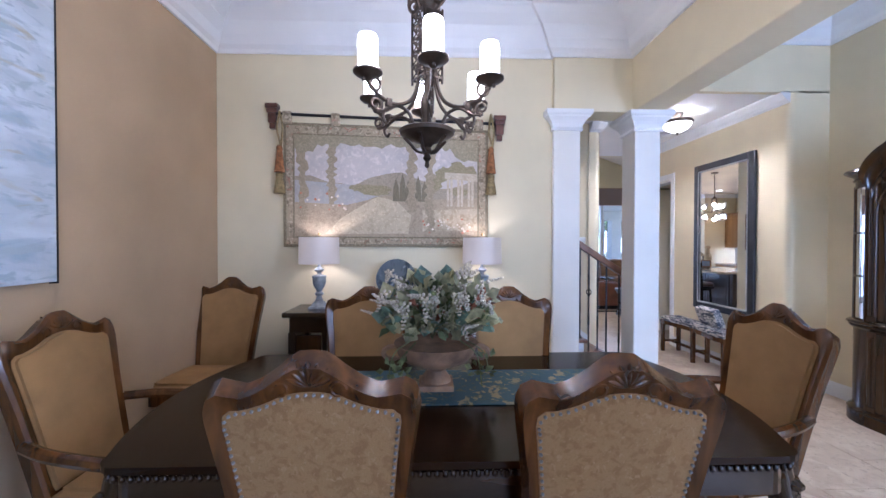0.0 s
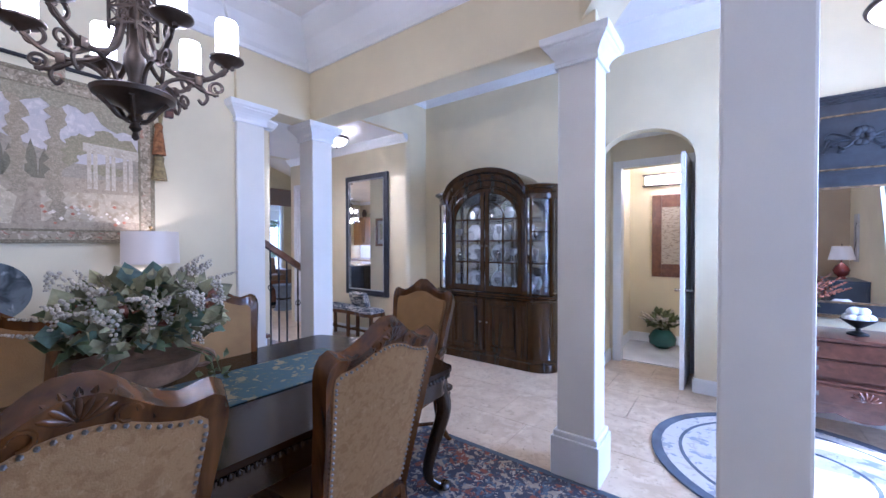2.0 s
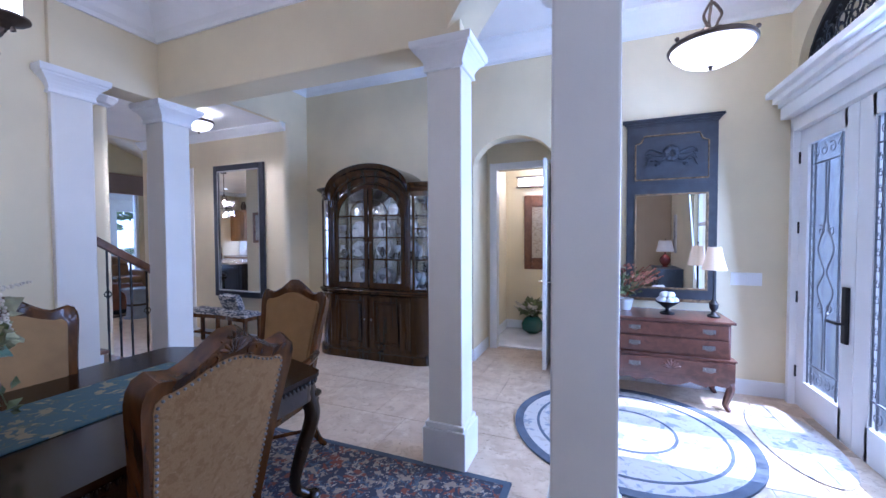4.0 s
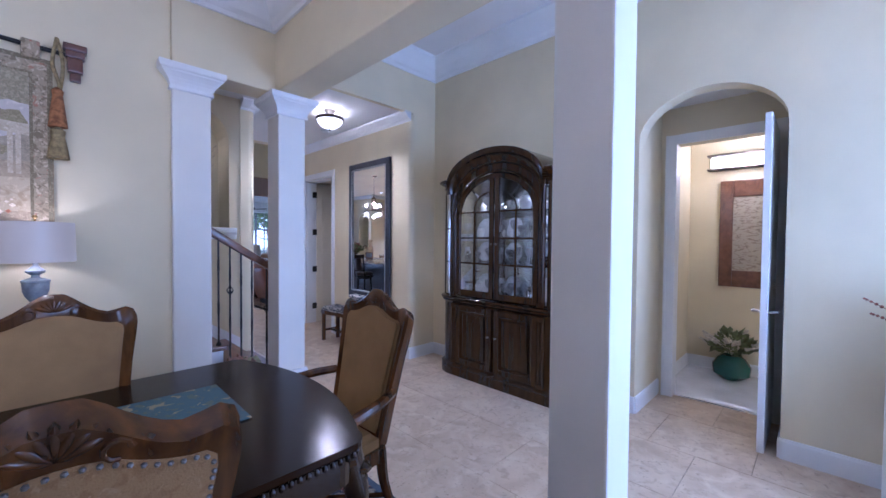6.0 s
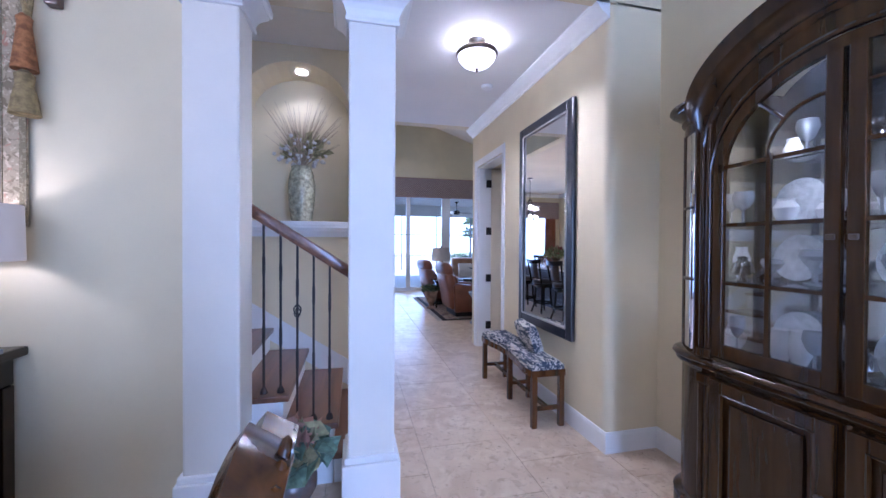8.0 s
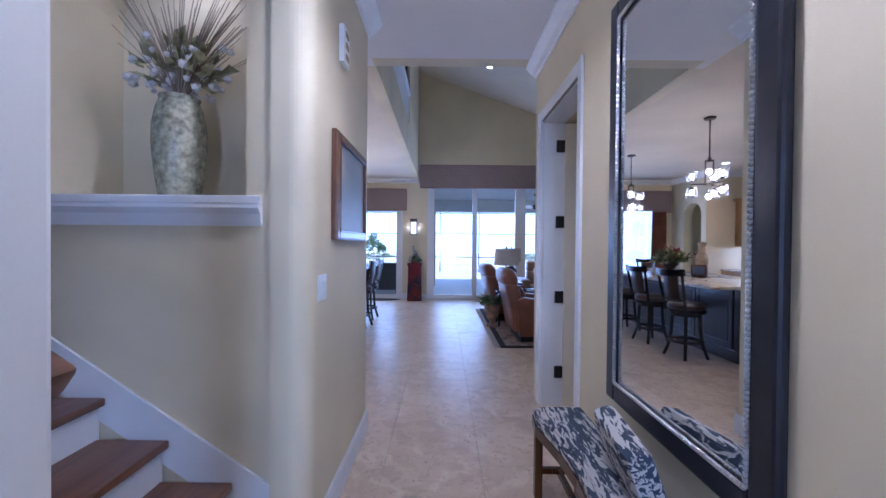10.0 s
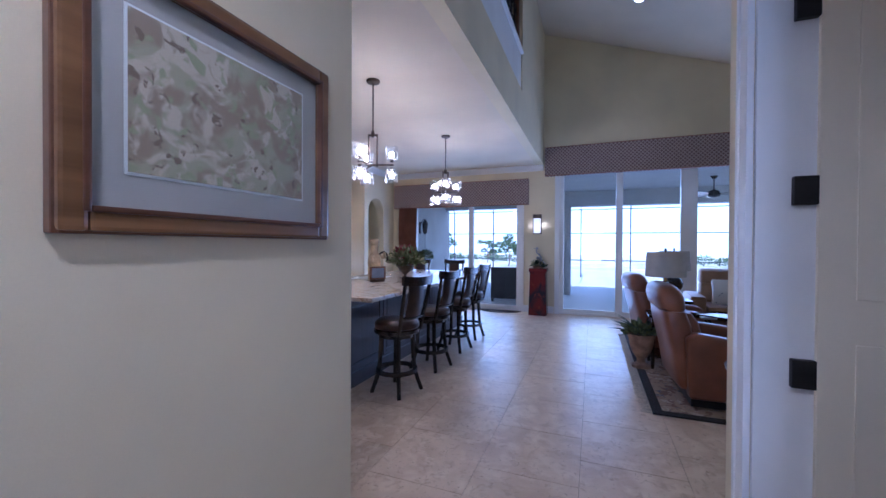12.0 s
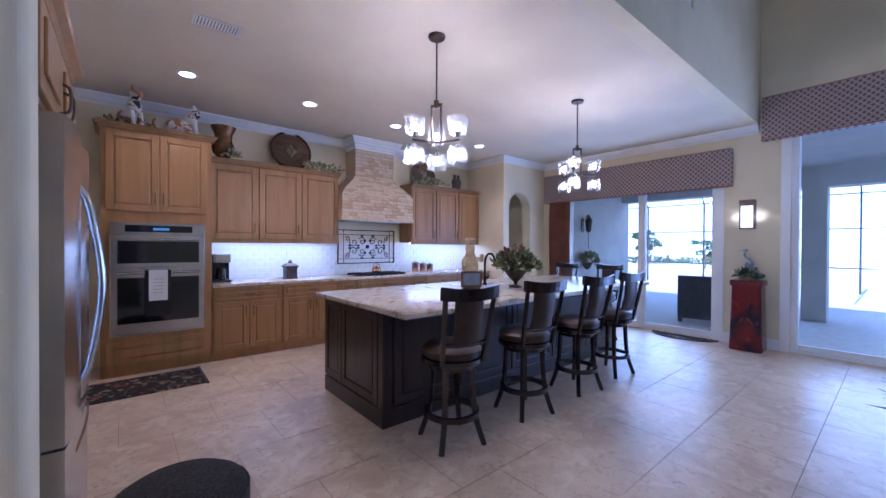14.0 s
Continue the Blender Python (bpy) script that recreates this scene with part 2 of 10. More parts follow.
def B(*a, **k):
    return box(bmesh.new(), *a, **k)


def arch_line(a, b, spring, rise, n=16):
    """Points of a half-ellipse from (a, spring) up and over to (b, spring)."""
    c, r = (a + b) / 2, (b - a) / 2
    return [(c - r * math.cos(math.pi * i / n), spring + rise * math.sin(math.pi * i / n)) for i in range(n + 1)]


# lay an outline (u, z) in a wall that runs along y (thickness along x) or along x (thickness along y)
def rounded_wall(bm, x0, x1, y0, y1, z0, z1, radii):
    """A wall block with rounded upright corners; radii in the order of (x0, y0), (x1, y0), (x1, y1), (x0, y1)."""
    line = []
    for k, (cx, cy, r) in enumerate(zip((x0, x1, x1, x0), (y0, y0, y1, y1), radii)):
        sx, sy = (1, -1, -1, 1)[k], (1, 1, -1, -1)[k]
        if r <= 0:
            line.append((cx, cy))
            continue
        for j in range(9):
            a = math.pi + math.pi / 2 * k + math.pi / 2 * j / 8
            line.append((cx + sx * r + r * math.cos(a), cy + sy * r + r * math.sin(a)))
    return prism(bm, line, z1 - z0, Matrix.Translation((0, 0, z0)))


def ALONG_Y(x):
    return Matrix(((0, 0, 1, x), (1, 0, 0, 0), (0, 1, 0, 0), (0, 0, 0, 1)))


def ALONG_X(y):
    return Matrix(((1, 0, 0, 0), (0, 0, 1, y), (0, 1, 0, 0), (0, 0, 0, 1)))


def arched_wall(bm, u0, u1, z0, z1, a, b, sill, spring, rise, thick, place):
    """A wall with one arched opening from a to b, in pieces that butt."""
    if a > u0:
        prism(bm, [(u0, z0), (a, z0), (a, z1), (u0, z1)], thick, place)
    if b < u1:
        prism(bm, [(b, z0), (u1, z0), (u1, z1), (b, z1)], thick, place)
    if sill > z0:
        prism(bm, [(a, z0), (b, z0), (b, sill), (a, sill)], thick, place)
    top = arch_line(a, b, spring, rise)
    for (p, q), (r, s) in zip(top, top[1:]):
        prism(bm, [(p, q), (r, s), (r, z1), (p, z1)], thick, place)
    return bm


def profile_run(bm, profile, points):
    """Sweep a moulding's profile (out, up) along a level line of points, out to the left of the way, mitred."""
    pts = [Vector(p) for p in points]
    rows = []
    for i, p in enumerate(pts):
        a = (pts[i] - pts[i - 1]).normalized() if i else (pts[1] - pts[0]).normalized()
        b = (pts[i + 1] - pts[i]).normalized() if i < len(pts) - 1 else a
        na, nb = Vector((-a.y, a.x, 0)), Vector((-b.y, b.x, 0))
        n = (na + nb).normalized()
        n /= max(0.3, n.dot(na))
        rows.append([bm.verts.new(p + n * o + Vector((0, 0, u))) for o, u in profile])
    fs = []
    for r, s in zip(rows, rows[1:]):
        for k in range(len(profile)):
            j = (k + 1) % len(profile)
            fs.append(bm.faces.new((r[k], s[k], s[j], r[j])))
    fs += [bm.faces.new(rows[0]), bm.faces.new(rows[-1][::-1])]
    bmesh.ops.recalc_face_normals(bm, faces=fs)
    return bm

# ---- the setting ----
structure("floor", B(-6.2, 5.6, -6.9, 8.05, -0.2, -0.006), GROUT, "grout bed under pale travertine floor tiles")

# dining room
structure("wall_dining_west", B(-5.62, -5.47, -6.62, -1.38, 0, 3.75), TAN, "tan painted accent wall of the dining room")
structure("wall_tapestry", B(-5.62, -2.19, -1.38, -1.22, 0, 3.75), CREAM, "cream painted wall behind the tapestry")
structure("wall_lintel_columns", B(-2.42, -1.41, -1.42, -1.16, 2.70, 3.75, bevel=0.012), CREAM, "cream painted lintel over two white columns")
structure("wall_beam_gallery", B(-1.69, -1.41, -4.25, -1.42, 2.70, 3.75, bevel=0.012), CREAM, "cream painted beam between dining room and gallery")


def diagonal_arch():
    a, b = Vector((-1.55, -4.16, 0)), Vector((-2.11, -5.00, 0))
    run = (b - a).normalized()
    side = Vector((-run.y, run.x, 0))
    m = Matrix(((run.x, 0, side.x, a.x - side.x * 0.12), (run.y, 0, side.y, a.y - side.y * 0.12), (0, 1, 0, 0), (0, 0, 0, 1)))
    d = (b - a).length
    bm = bmesh.new()
    line = [(d * k / 14, 2.70 + 0.52 * (k / 14) ** 0.8) for k in range(15)]
    for (p, q), (r, s) in zip(line, line[1:]):
        prism(bm, [(p, q), (r, s), (r, 3.75), (p, 3.75)], 0.24, m)
    structure("wall_arch_diagonal", bm, CREAM, "cream painted arch between two square columns")


diagonal_arch()
structure("wall_header_foyer", B(-2.25, -1.98, -6.62, -4.98, 3.22, 3.75), CREAM, "cream painted header between dining room and foyer")
# unseen front wall; its window is added to go with the fill lamp
bm = bmesh.new()
for b in ((-5.62, -3.25, 0, 3.75), (-2.35, -2.0, 0, 3.75)):
    box(bm, b[0], b[1], -6.80, -6.62, b[2], b[3])
box(bm, -3.25, -2.35, -6.80, -6.62, 0, 0.5)
box(bm, -3.25, -2.35, -6.80, -6.62, 2.7, 3.75)
structure("wall_dining_south", bm, CREAM, "cream painted front wall with an added window opening")
bm = bmesh.new()
for x in (-3.25, -2.41):
    box(bm, x, x + 0.06, -6.74, -6.68, 0.5, 2.7)
for z in (0.5, 1.66, 2.64):
    box(bm, -3.19, -2.41, -6.735, -6.685, z, z + 0.06)
structure("window_dining", bm, WHITE, "white framed window added out of view for dining room light")
structure("ceiling_dining", B(-5.62, -1.41, -6.8, -1.16, 3.55, 3.75), CEILING_WHITE, "pale flat dining room ceiling")

# columns
CAP = [(0.001, 2.525), (0.016, 2.525), (0.018, 2.532), (0.016, 2.545), (0.012, 2.553), (0.014, 2.565), (0.022, 2.585), (0.036, 2.607), (0.054, 2.626), (0.068, 2.638), (0.070, 2.650), (0.078, 2.652), (0.084, 2.660), (0.086, 2.672), (0.086, 2.698)]


def column(x0, x1, y0, y1, label, base=True):
    col = thing("column", label, "column", pose((x0 + x1) / 2, (y0 + y1) / 2, 0), group="square columns of the dining room")
    w, d = (x1 - x0) / 2, (y1 - y0) / 2
    part("shaft", B(-w, w, -d, d, 0.002, 2.70, bevel=0.012), COLUMN, col)
    bm = bmesh.new()
    last = None
    for r, z in CAP:
        row = [bm.verts.new((sx * (w + r), sy * (d + r), z)) for sx, sy in ((-1, -1), (1, -1), (1, 1), (-1, 1))]
        if last:
            for i in range(4):
                bm.faces.new((last[i], last[(i + 1) % 4], row[(i + 1) % 4], row[i]))
        last = row
    bm.faces.new(last)
    part("capital", bm, WHITE, col, "stepped white capital")
    bm = bmesh.new()
    box(bm, -w - 0.03, w + 0.03, -d - 0.03, d + 0.03, 0.0, 0.25, bevel=0.006)
    box(bm, -w - 0.018, w + 0.018, -d - 0.018, d + 0.018, 0.25, 0.285, bevel=0.008)
    part("plinth", bm, WHITE, col, "white plinth")
    return col


COLUMN = material("ivory column paint", (0.80, 0.77, 0.70), 0.5, vary=0.03, scale=2.0, fine=120, bump=0.02)
column(-2.42, -2.17, -1.42, -1.18, "ivory square column against the tapestry wall")
column(-1.66, -1.42, -1.42, -1.18, "ivory square column beside the staircase")
column(-1.68, -1.46, -4.25, -4.02, "ivory square column between dining room and foyer")
column(-2.25, -1.98, -5.12, -4.85, "ivory square column at the foyer")

# gallery, foyer and hall
bm = bmesh.new()
arched_wall(bm, -6.62, -1.22, 0, 3.75, -4.60, -3.67, 0, 2.28, 0.35, 0.16, ALONG_Y(0.41))
structure("wall_gallery_east", bm, CREAM, "cream painted gallery wall with an arched opening")
bm = bmesh.new()
rounded_wall(bm, 0.01, 0.57, -1.22, 0.65, 0, 3.0, (0.06, 0, 0, 0))
box(bm, 0.01, 0.57, 0.65, 1.58, 2.44, 3.0)
box(bm, 0.01, 0.20, 1.58, 1.75, 0, 3.0)
structure("wall_hall_east", bm, CREAM, "cream painted hall wall with a doorway")
structure("wall_hall_beam", B(-1.41, 0.41, -1.22, -1.162, 2.985, 3.75), CREAM, "cream painted drop from gallery to hall ceiling")
structure("ceiling_hall", box(B(-5.47, 0.57, -1.16, 0.26, 3.0, 3.12), -1.56, 0.57, 0.26, 1.75, 3.0, 3.12), CEILING_WHITE, "pale flat hall ceiling")
structure("ceiling_gallery", B(-2.25, 0.57, -6.8, -1.22, 3.68, 3.8), CEILING_WHITE, "pale flat gallery and foyer ceiling")
bm = bmesh.new()
arched_wall(bm, -5.4, -1.56, 0, 2.998, -2.51, -1.67, 1.57, 2.50, 0.37, 0.38, ALONG_X(-0.13))
box(bm, -2.6, -1.58, 0.25, 0.33, 1.5, 3.0)
structure("wall_stair_niche", bm, CREAM, "cream painted stair wall with an arched niche")
structure("wall_hall_west", rounded_wall(bmesh.new(), -1.56, -1.395, -0.145, 1.085, 0, 3.0, (0, 0.085, 0.035, 0.035)), CREAM, "cream painted hall wall with rounded corners")
structure("wall_stair_end", B(-5.47, -5.4, -1.22, 0.3, 0, 3.0), CREAM, "plain cream wall that closes the stairwell")

# foyer front wall with doors and transom opening
bm = bmesh.new()
box(bm, 0.36, 0.57, -6.80, -6.62, 0, 3.75)
box(bm, -2.0, -1.36, -6.80, -6.62, 0, 3.75)
top = arch_line(-1.30, 0.30, 2.86, 0.5)
for (p, q), (r, s) in zip(top, top[1:]):
    prism(bm, [(p, q), (r, s), (r, 3.75), (p, 3.75)], 0.18, ALONG_X(-6.80))
box(bm, 0.30, 0.36, -6.80, -6.62, 2.5, 3.75)
box(bm, -1.36, -1.30, -6.80, -6.62, 2.5, 3.75)
box(bm, -1.30, 0.30, -6.80, -6.62, 2.5, 2.86)
structure("wall_foyer_south", bm, CREAM, "cream painted front wall around the entrance doors")

# powder room behind the arch, closet behind the hall door
bm = bmesh.new()
box(bm, 1.05, 1.17, -4.9, -4.62, 0, 2.9)
box(bm, 1.05, 1.17, -3.72, -3.3, 0, 2.9)
box(bm, 1.05, 1.17, -4.62, -3.72, 2.36, 2.9)
box(bm, 0.57, 1.05, -4.72, -4.60, 0, 2.9)
box(bm, 0.57, 1.05, -3.67, -3.55, 0, 2.9)
box(bm, 2.25, 2.38, -5.6, -3.66, 0, 2.9)
box(bm, 1.17, 2.38, -5.72, -5.6, 0, 2.9)
box(bm, 1.17, 2.38, -3.66, -3.54, 0, 2.9)
structure("wall_powder_room", bm, CREAM, "cream painted walls of the powder room")
structure("floor_powder_room", B(1.11, 2.25, -5.6, -3.66, 0.001, 0.012), material("pale polished marble", (0.72, 0.72, 0.73), 0.25, vary=0.08, scale=3, fine=40, bump=0.0), "pale polished marble floor of the powder room")
structure("ceiling_powder_room", B(0.57, 2.38, -5.72, -3.3, 2.7, 2.9), CEILING_WHITE, "pale powder room ceiling")
bm = bmesh.new()
box(bm, 2.0, 2.1, -1.1, 1.6, 0, 3.0)
box(bm, 0.57, 2.0, -1.2, -1.1, 0, 3.0)
structure("wall_side_room", bm, CREAM, "cream painted walls of the side room")
structure("ceiling_side_room", B(0.57, 2.1, -1.2, 1.6, 2.8, 3.0), CEILING_WHITE, "pale side room ceiling")

# great room and kitchen
bm = bmesh.new()
box(bm, 0.20, 5.5, 1.60, 1.75, 0, 6.4)
box(bm, -1.47, 0.20, 1.60, 1.75, 3.0, 6.4)
structure("wall_great_south", bm, CREAM, "cream painted great room wall")
bm = bmesh.new()
box(bm, -6.1, -4.45, 7.90, 8.10, 0, 6.4)
box(bm, -4.45, -1.95, 7.90, 8.10, 2.42, 6.4)
box(bm, -1.95, -1.14, 7.90, 8.10, 0, 6.4)
box(bm, -1.14, 3.46, 7.90, 8.10, 2.95, 6.4)
box(bm, 3.46, 5.5, 7.90, 8.10, 0, 6.4)
structure("wall_great_north", bm, CREAM, "cream painted wall with two wide sliding door openings")
structure("wall_great_east", B(5.4, 5.55, 1.75, 7.9, 0, 6.4), CREAM, "cream painted great room side wall")
structure("wall_kitchen_west", B(-6.1, -5.93, 0.2, 7.9, 0, 3.2), CREAM, "cream painted wall behind the kitchen cabinets")
structure("wall_kitchen_south", B(-5.93, -1.56, 0.26, 0.38, 0, 3.2), CREAM, "cream painted wall behind the refrigerator")
bm = bmesh.new()
arched_wall(bm, 6.65, 7.9, 0, 3.03, 6.80, 7.44, 0, 2.1, 0.30, 0.2, ALONG_Y(-5.15))
box(bm, -5.93, -5.15, 6.65, 6.75, 0, 3.03)
structure("wall_pantry_arch", bm, CREAM, "cream painted wall with a narrow arched opening")
structure("ceiling_kitchen", B(-6.1, -1.62, 0.26, 7.9, 3.03, 3.2), CEILING, "warm beige kitchen ceiling")
bm = bmesh.new()
box(bm, -1.62, -1.47, 1.05, 7.9, 3.03, 3.57)
box(bm, -1.62, -1.47, 5.30, 7.9, 3.57, 6.4)
box(bm, -1.62, -1.47, 1.05, 5.30, 5.2, 6.4)
structure("wall_loft", bm, CREAM, "cream painted loft wall above the kitchen with an opening")
structure("trim_loft", box(B(-1.60, -1.49, 1.75, 5.298, 3.57, 4.09), -1.64, -1.45, 1.75, 5.298, 4.09, 4.13, bevel=0.006), WHITE, "white cap on the loft wall")
bm = bmesh.new()
box(bm, -4.6, -4.5, 1.05, 7.9, 3.2, 6.4)
box(bm, -4.5, -1.62, 1.05, 1.15, 3.2, 6.4)
structure("wall_loft_back", bm, CREAM, "cream painted walls of the loft")
structure("ceiling_loft", B(-4.6, -1.47, 1.05, 7.9, 5.95, 6.1), CEILING_WHITE, "pale loft ceiling")
bm = bmesh.new()
prism(bm, [(-1.5, 5.712), (5.5, 3.227), (5.5, 3.4), (-1.5, 5.9)], 6.4, ALONG_X(1.6))
structure("ceiling_great_room", bm, CEILING, "sloping vaulted great room ceiling")

# mouldings
BASE = [(0, 0), (0.016, 0), (0.016, 0.12), (0.010, 0.14), (0, 0.14)]
CROWN = [(0, 0), (0.012, 0), (0.022, 0.02), (0.05, 0.035), (0.085, 0.075), (0.10, 0.09), (0.10, 0.11), (0, 0.11)]
BIGCROWN = [(0, 0), (0.02, 0), (0.03, 0.03), (0.06, 0.06), (0.09, 0.13), (0.15, 0.22), (0.23, 0.28), (0.25, 0.30), (0.27, 0.32), (0.27, 0.36), (0, 0.36)]
GALCROWN = [(0, 0), (0.015, 0), (0.025, 0.03), (0.05, 0.05), (0.09, 0.12), (0.15, 0.18), (0.18, 0.20), (0.18, 0.23), (0, 0.23)]


def moulding(name, profile, label, *runs):
    bm = bmesh.new()
    for run in runs:
        profile_run(bm, profile, run)
    structure(name, bm, WHITE, label)


moulding("trim_crown_dining", BIGCROWN, "deep white crown moulding of the dining room",
         [(-1.69, -4.25, 3.19), (-1.69, -1.42, 3.19), (-2.42, -1.42, 3.19), (-2.42, -1.38, 3.19), (-5.47, -1.38, 3.19), (-5.47, -6.62, 3.19), (-2.25, -6.62, 3.19)])
moulding("trim_crown_gallery", GALCROWN, "white crown moulding of gallery and foyer",
         [(0.41, -6.62, 3.45), (0.41, -1.22, 3.45), (-1.41, -1.22, 3.45), (-1.41, -4.1, 3.45)], [(-1.98, -6.62, 3.45), (0.41, -6.62, 3.45)])
moulding("trim_crown_hall", CROWN, "white crown moulding of the hall", [(0.01, -1.22, 2.89), (0.01, 1.75, 2.89)], [(-1.395, 1.085, 2.89), (-1.395, -0.06, 2.89), (-1.42, -0.12, 2.89), (-1.48, -0.145, 2.89), (-1.558, -0.145, 2.89)])
moulding("trim_crown_kitchen", CROWN, "white crown moulding of the kitchen",
         [(-1.47, 7.9, 2.92), (-4.95, 7.9, 2.92), (-4.95, 6.65, 2.92), (-5.93, 6.65, 2.92), (-5.93, 0.38, 2.92), (-1.56, 0.38, 2.92)])
moulding("baseboard", BASE, "white painted baseboards",
         [(-2.46, -1.38, 0), (-5.47, -1.38, 0), (-5.47, -6.62, 0)],
         [(0.41, -3.67, 0), (0.41, -1.22, 0), (0.01, -1.22, 0), (0.01, 0.56, 0)], [(0.41, -6.62, 0), (0.41, -4.60, 0)],
         [(-1.395, 1.085, 0), (-1.395, -0.06, 0), (-1.42, -0.12, 0), (-1.46, -0.14, 0)], [(1.05, -3.67, 0), (0.41, -3.67, 0)], [(0.41, -4.6, 0), (1.05, -4.6, 0)],
         [(2.25, -5.6, 0), (2.25, -3.66, 0), (1.17, -3.66, 0)], [(-1.25, 7.9, 0), (-1.86, 7.9, 0)], [(-4.5, 7.9, 0), (-4.95, 7.9, 0), (-4.95, 7.5, 0)])


def casing(name, place, a, b, top, label, wide=0.09):
    bm = bmesh.new()
    prism(bm, [(a - wide + 0.02, 0), (a, 0), (a, top), (a - wide + 0.02, top)], 0.022, place)
    prism(bm, [(b, 0), (b + wide - 0.02, 0), (b + wide - 0.02, top), (b, top)], 0.022, place)
    prism(bm, [(a - wide + 0.02, top), (b + wide - 0.02, top), (b + wide - 0.02, top + wide - 0.002), (a - wide + 0.02, top + wide - 0.002)], 0.022, place)
    prism(bm, [(a - wide, 0), (a - wide + 0.02, 0), (a - wide + 0.02, top + wide), (a - wide, top + wide)], 0.030, place)
    prism(bm, [(b + wide - 0.02, 0), (b + wide, 0), (b + wide, top + wide), (b + wide - 0.02, top + wide)], 0.030, place)
    return structure(name, bm, WHITE, label)


casing("trim_hall_door", ALONG_Y(0.025) @ Matrix.Diagonal((1, 1, -1, 1)), 0.65, 1.54, 2.44, "white door casing in the hall")
casing("trim_powder_door", ALONG_Y(1.05) @ Matrix.Diagonal((1, 1, -1, 1)), -4.50, -3.80, 2.36, "white door casing of the powder room")
bm = bmesh.new()
box(bm, 1.05, 1.17, -4.62, -4.50, 0, 2.36)
box(bm, 1.05, 1.17, -3.80, -3.72, 0, 2.36)
structure("trim_powder_jamb", bm, WHITE, "white door jambs of the powder room")
bm = bmesh.new()
box(bm, 0.027, 0.20, 1.52, 1.54, 0, 2.44)
box(bm, 0.027, 0.57, 0.65, 0.67, 0, 2.44)
box(bm, 0.027, 0.20, 0.67, 1.52, 2.42, 2.44)
structure("trim_hall_jamb", bm, WHITE, "white door jambs in the hall")

# outdoors beyond the sliding doors
PAVER = material("pale deck pavers", (0.50, 0.49, 0.48), 0.8, vary=0.10, scale=9, fine=40, bump=0.1)
GROUND = material("pale sandy ground", (0.56, 0.54, 0.46), 0.95, vary=0.2, scale=0.4, fine=6)
STUCCO = material("lanai stucco", (0.52, 0.52, 0.50), 0.9, vary=0.05, scale=3, fine=80, bump=0.2)
structure("ground", B(-300, 300, -300, 400, -0.6, -0.22), GROUND, "open ground to the horizon")
structure("pavement_deck", B(-9, 9, 8.1, 24, -0.2, -0.015), PAVER, "pale paved pool deck")
bm = bmesh.new()
box(bm, -6.1, -4.9, 8.1, 11.6, -0.01, 2.9)
box(bm, -1.45, -1.1, 11.2, 11.6, -0.01, 2.5)
box(bm, 4.2, 4.6, 11.2, 11.6, -0.01, 2.5)
box(bm, -6.1, 6.0, 11.2, 11.6, 2.5, 2.9)
structure("wall_lanai", bm, STUCCO, "grey stucco lanai wall, pillars and beam")
structure("ceiling_lanai", B(-6.1, 6.0, 8.1, 11.6, 2.9, 3.1), STUCCO, "grey lanai ceiling")
# unseen overhang, added to keep direct sun out of the dining room
structure("roof_porch", B(-6.8, -2.2, -9.6, -6.8, 2.75, 2.9), STUCCO, "unseen slab added to keep sun off the front window")
# added fascia and slab that stop the transom's sun streak indoors
structure("roof_entry", box(B(-2.2, 0.75, -7.25, -7.10, 3.30, 4.2), -2.2, 0.75, -7.10, -6.80, 4.05, 4.2), STUCCO, "unseen eave added to block sun through the transom")
structure("roof", B(-6.8, 6.0, -7.2, 8.1, 6.45, 6.6), STUCCO, "flat roof closing the house")
structure("wall_outer", B(-6.25, -6.12, -6.8, 8.1, -0.2, 6.45), STUCCO, "plain outer house wall")
structure("pavement_entry", B(-6, 4, -30, -6.82, -0.2, -0.02), PAVER, "pale paved entry walk")




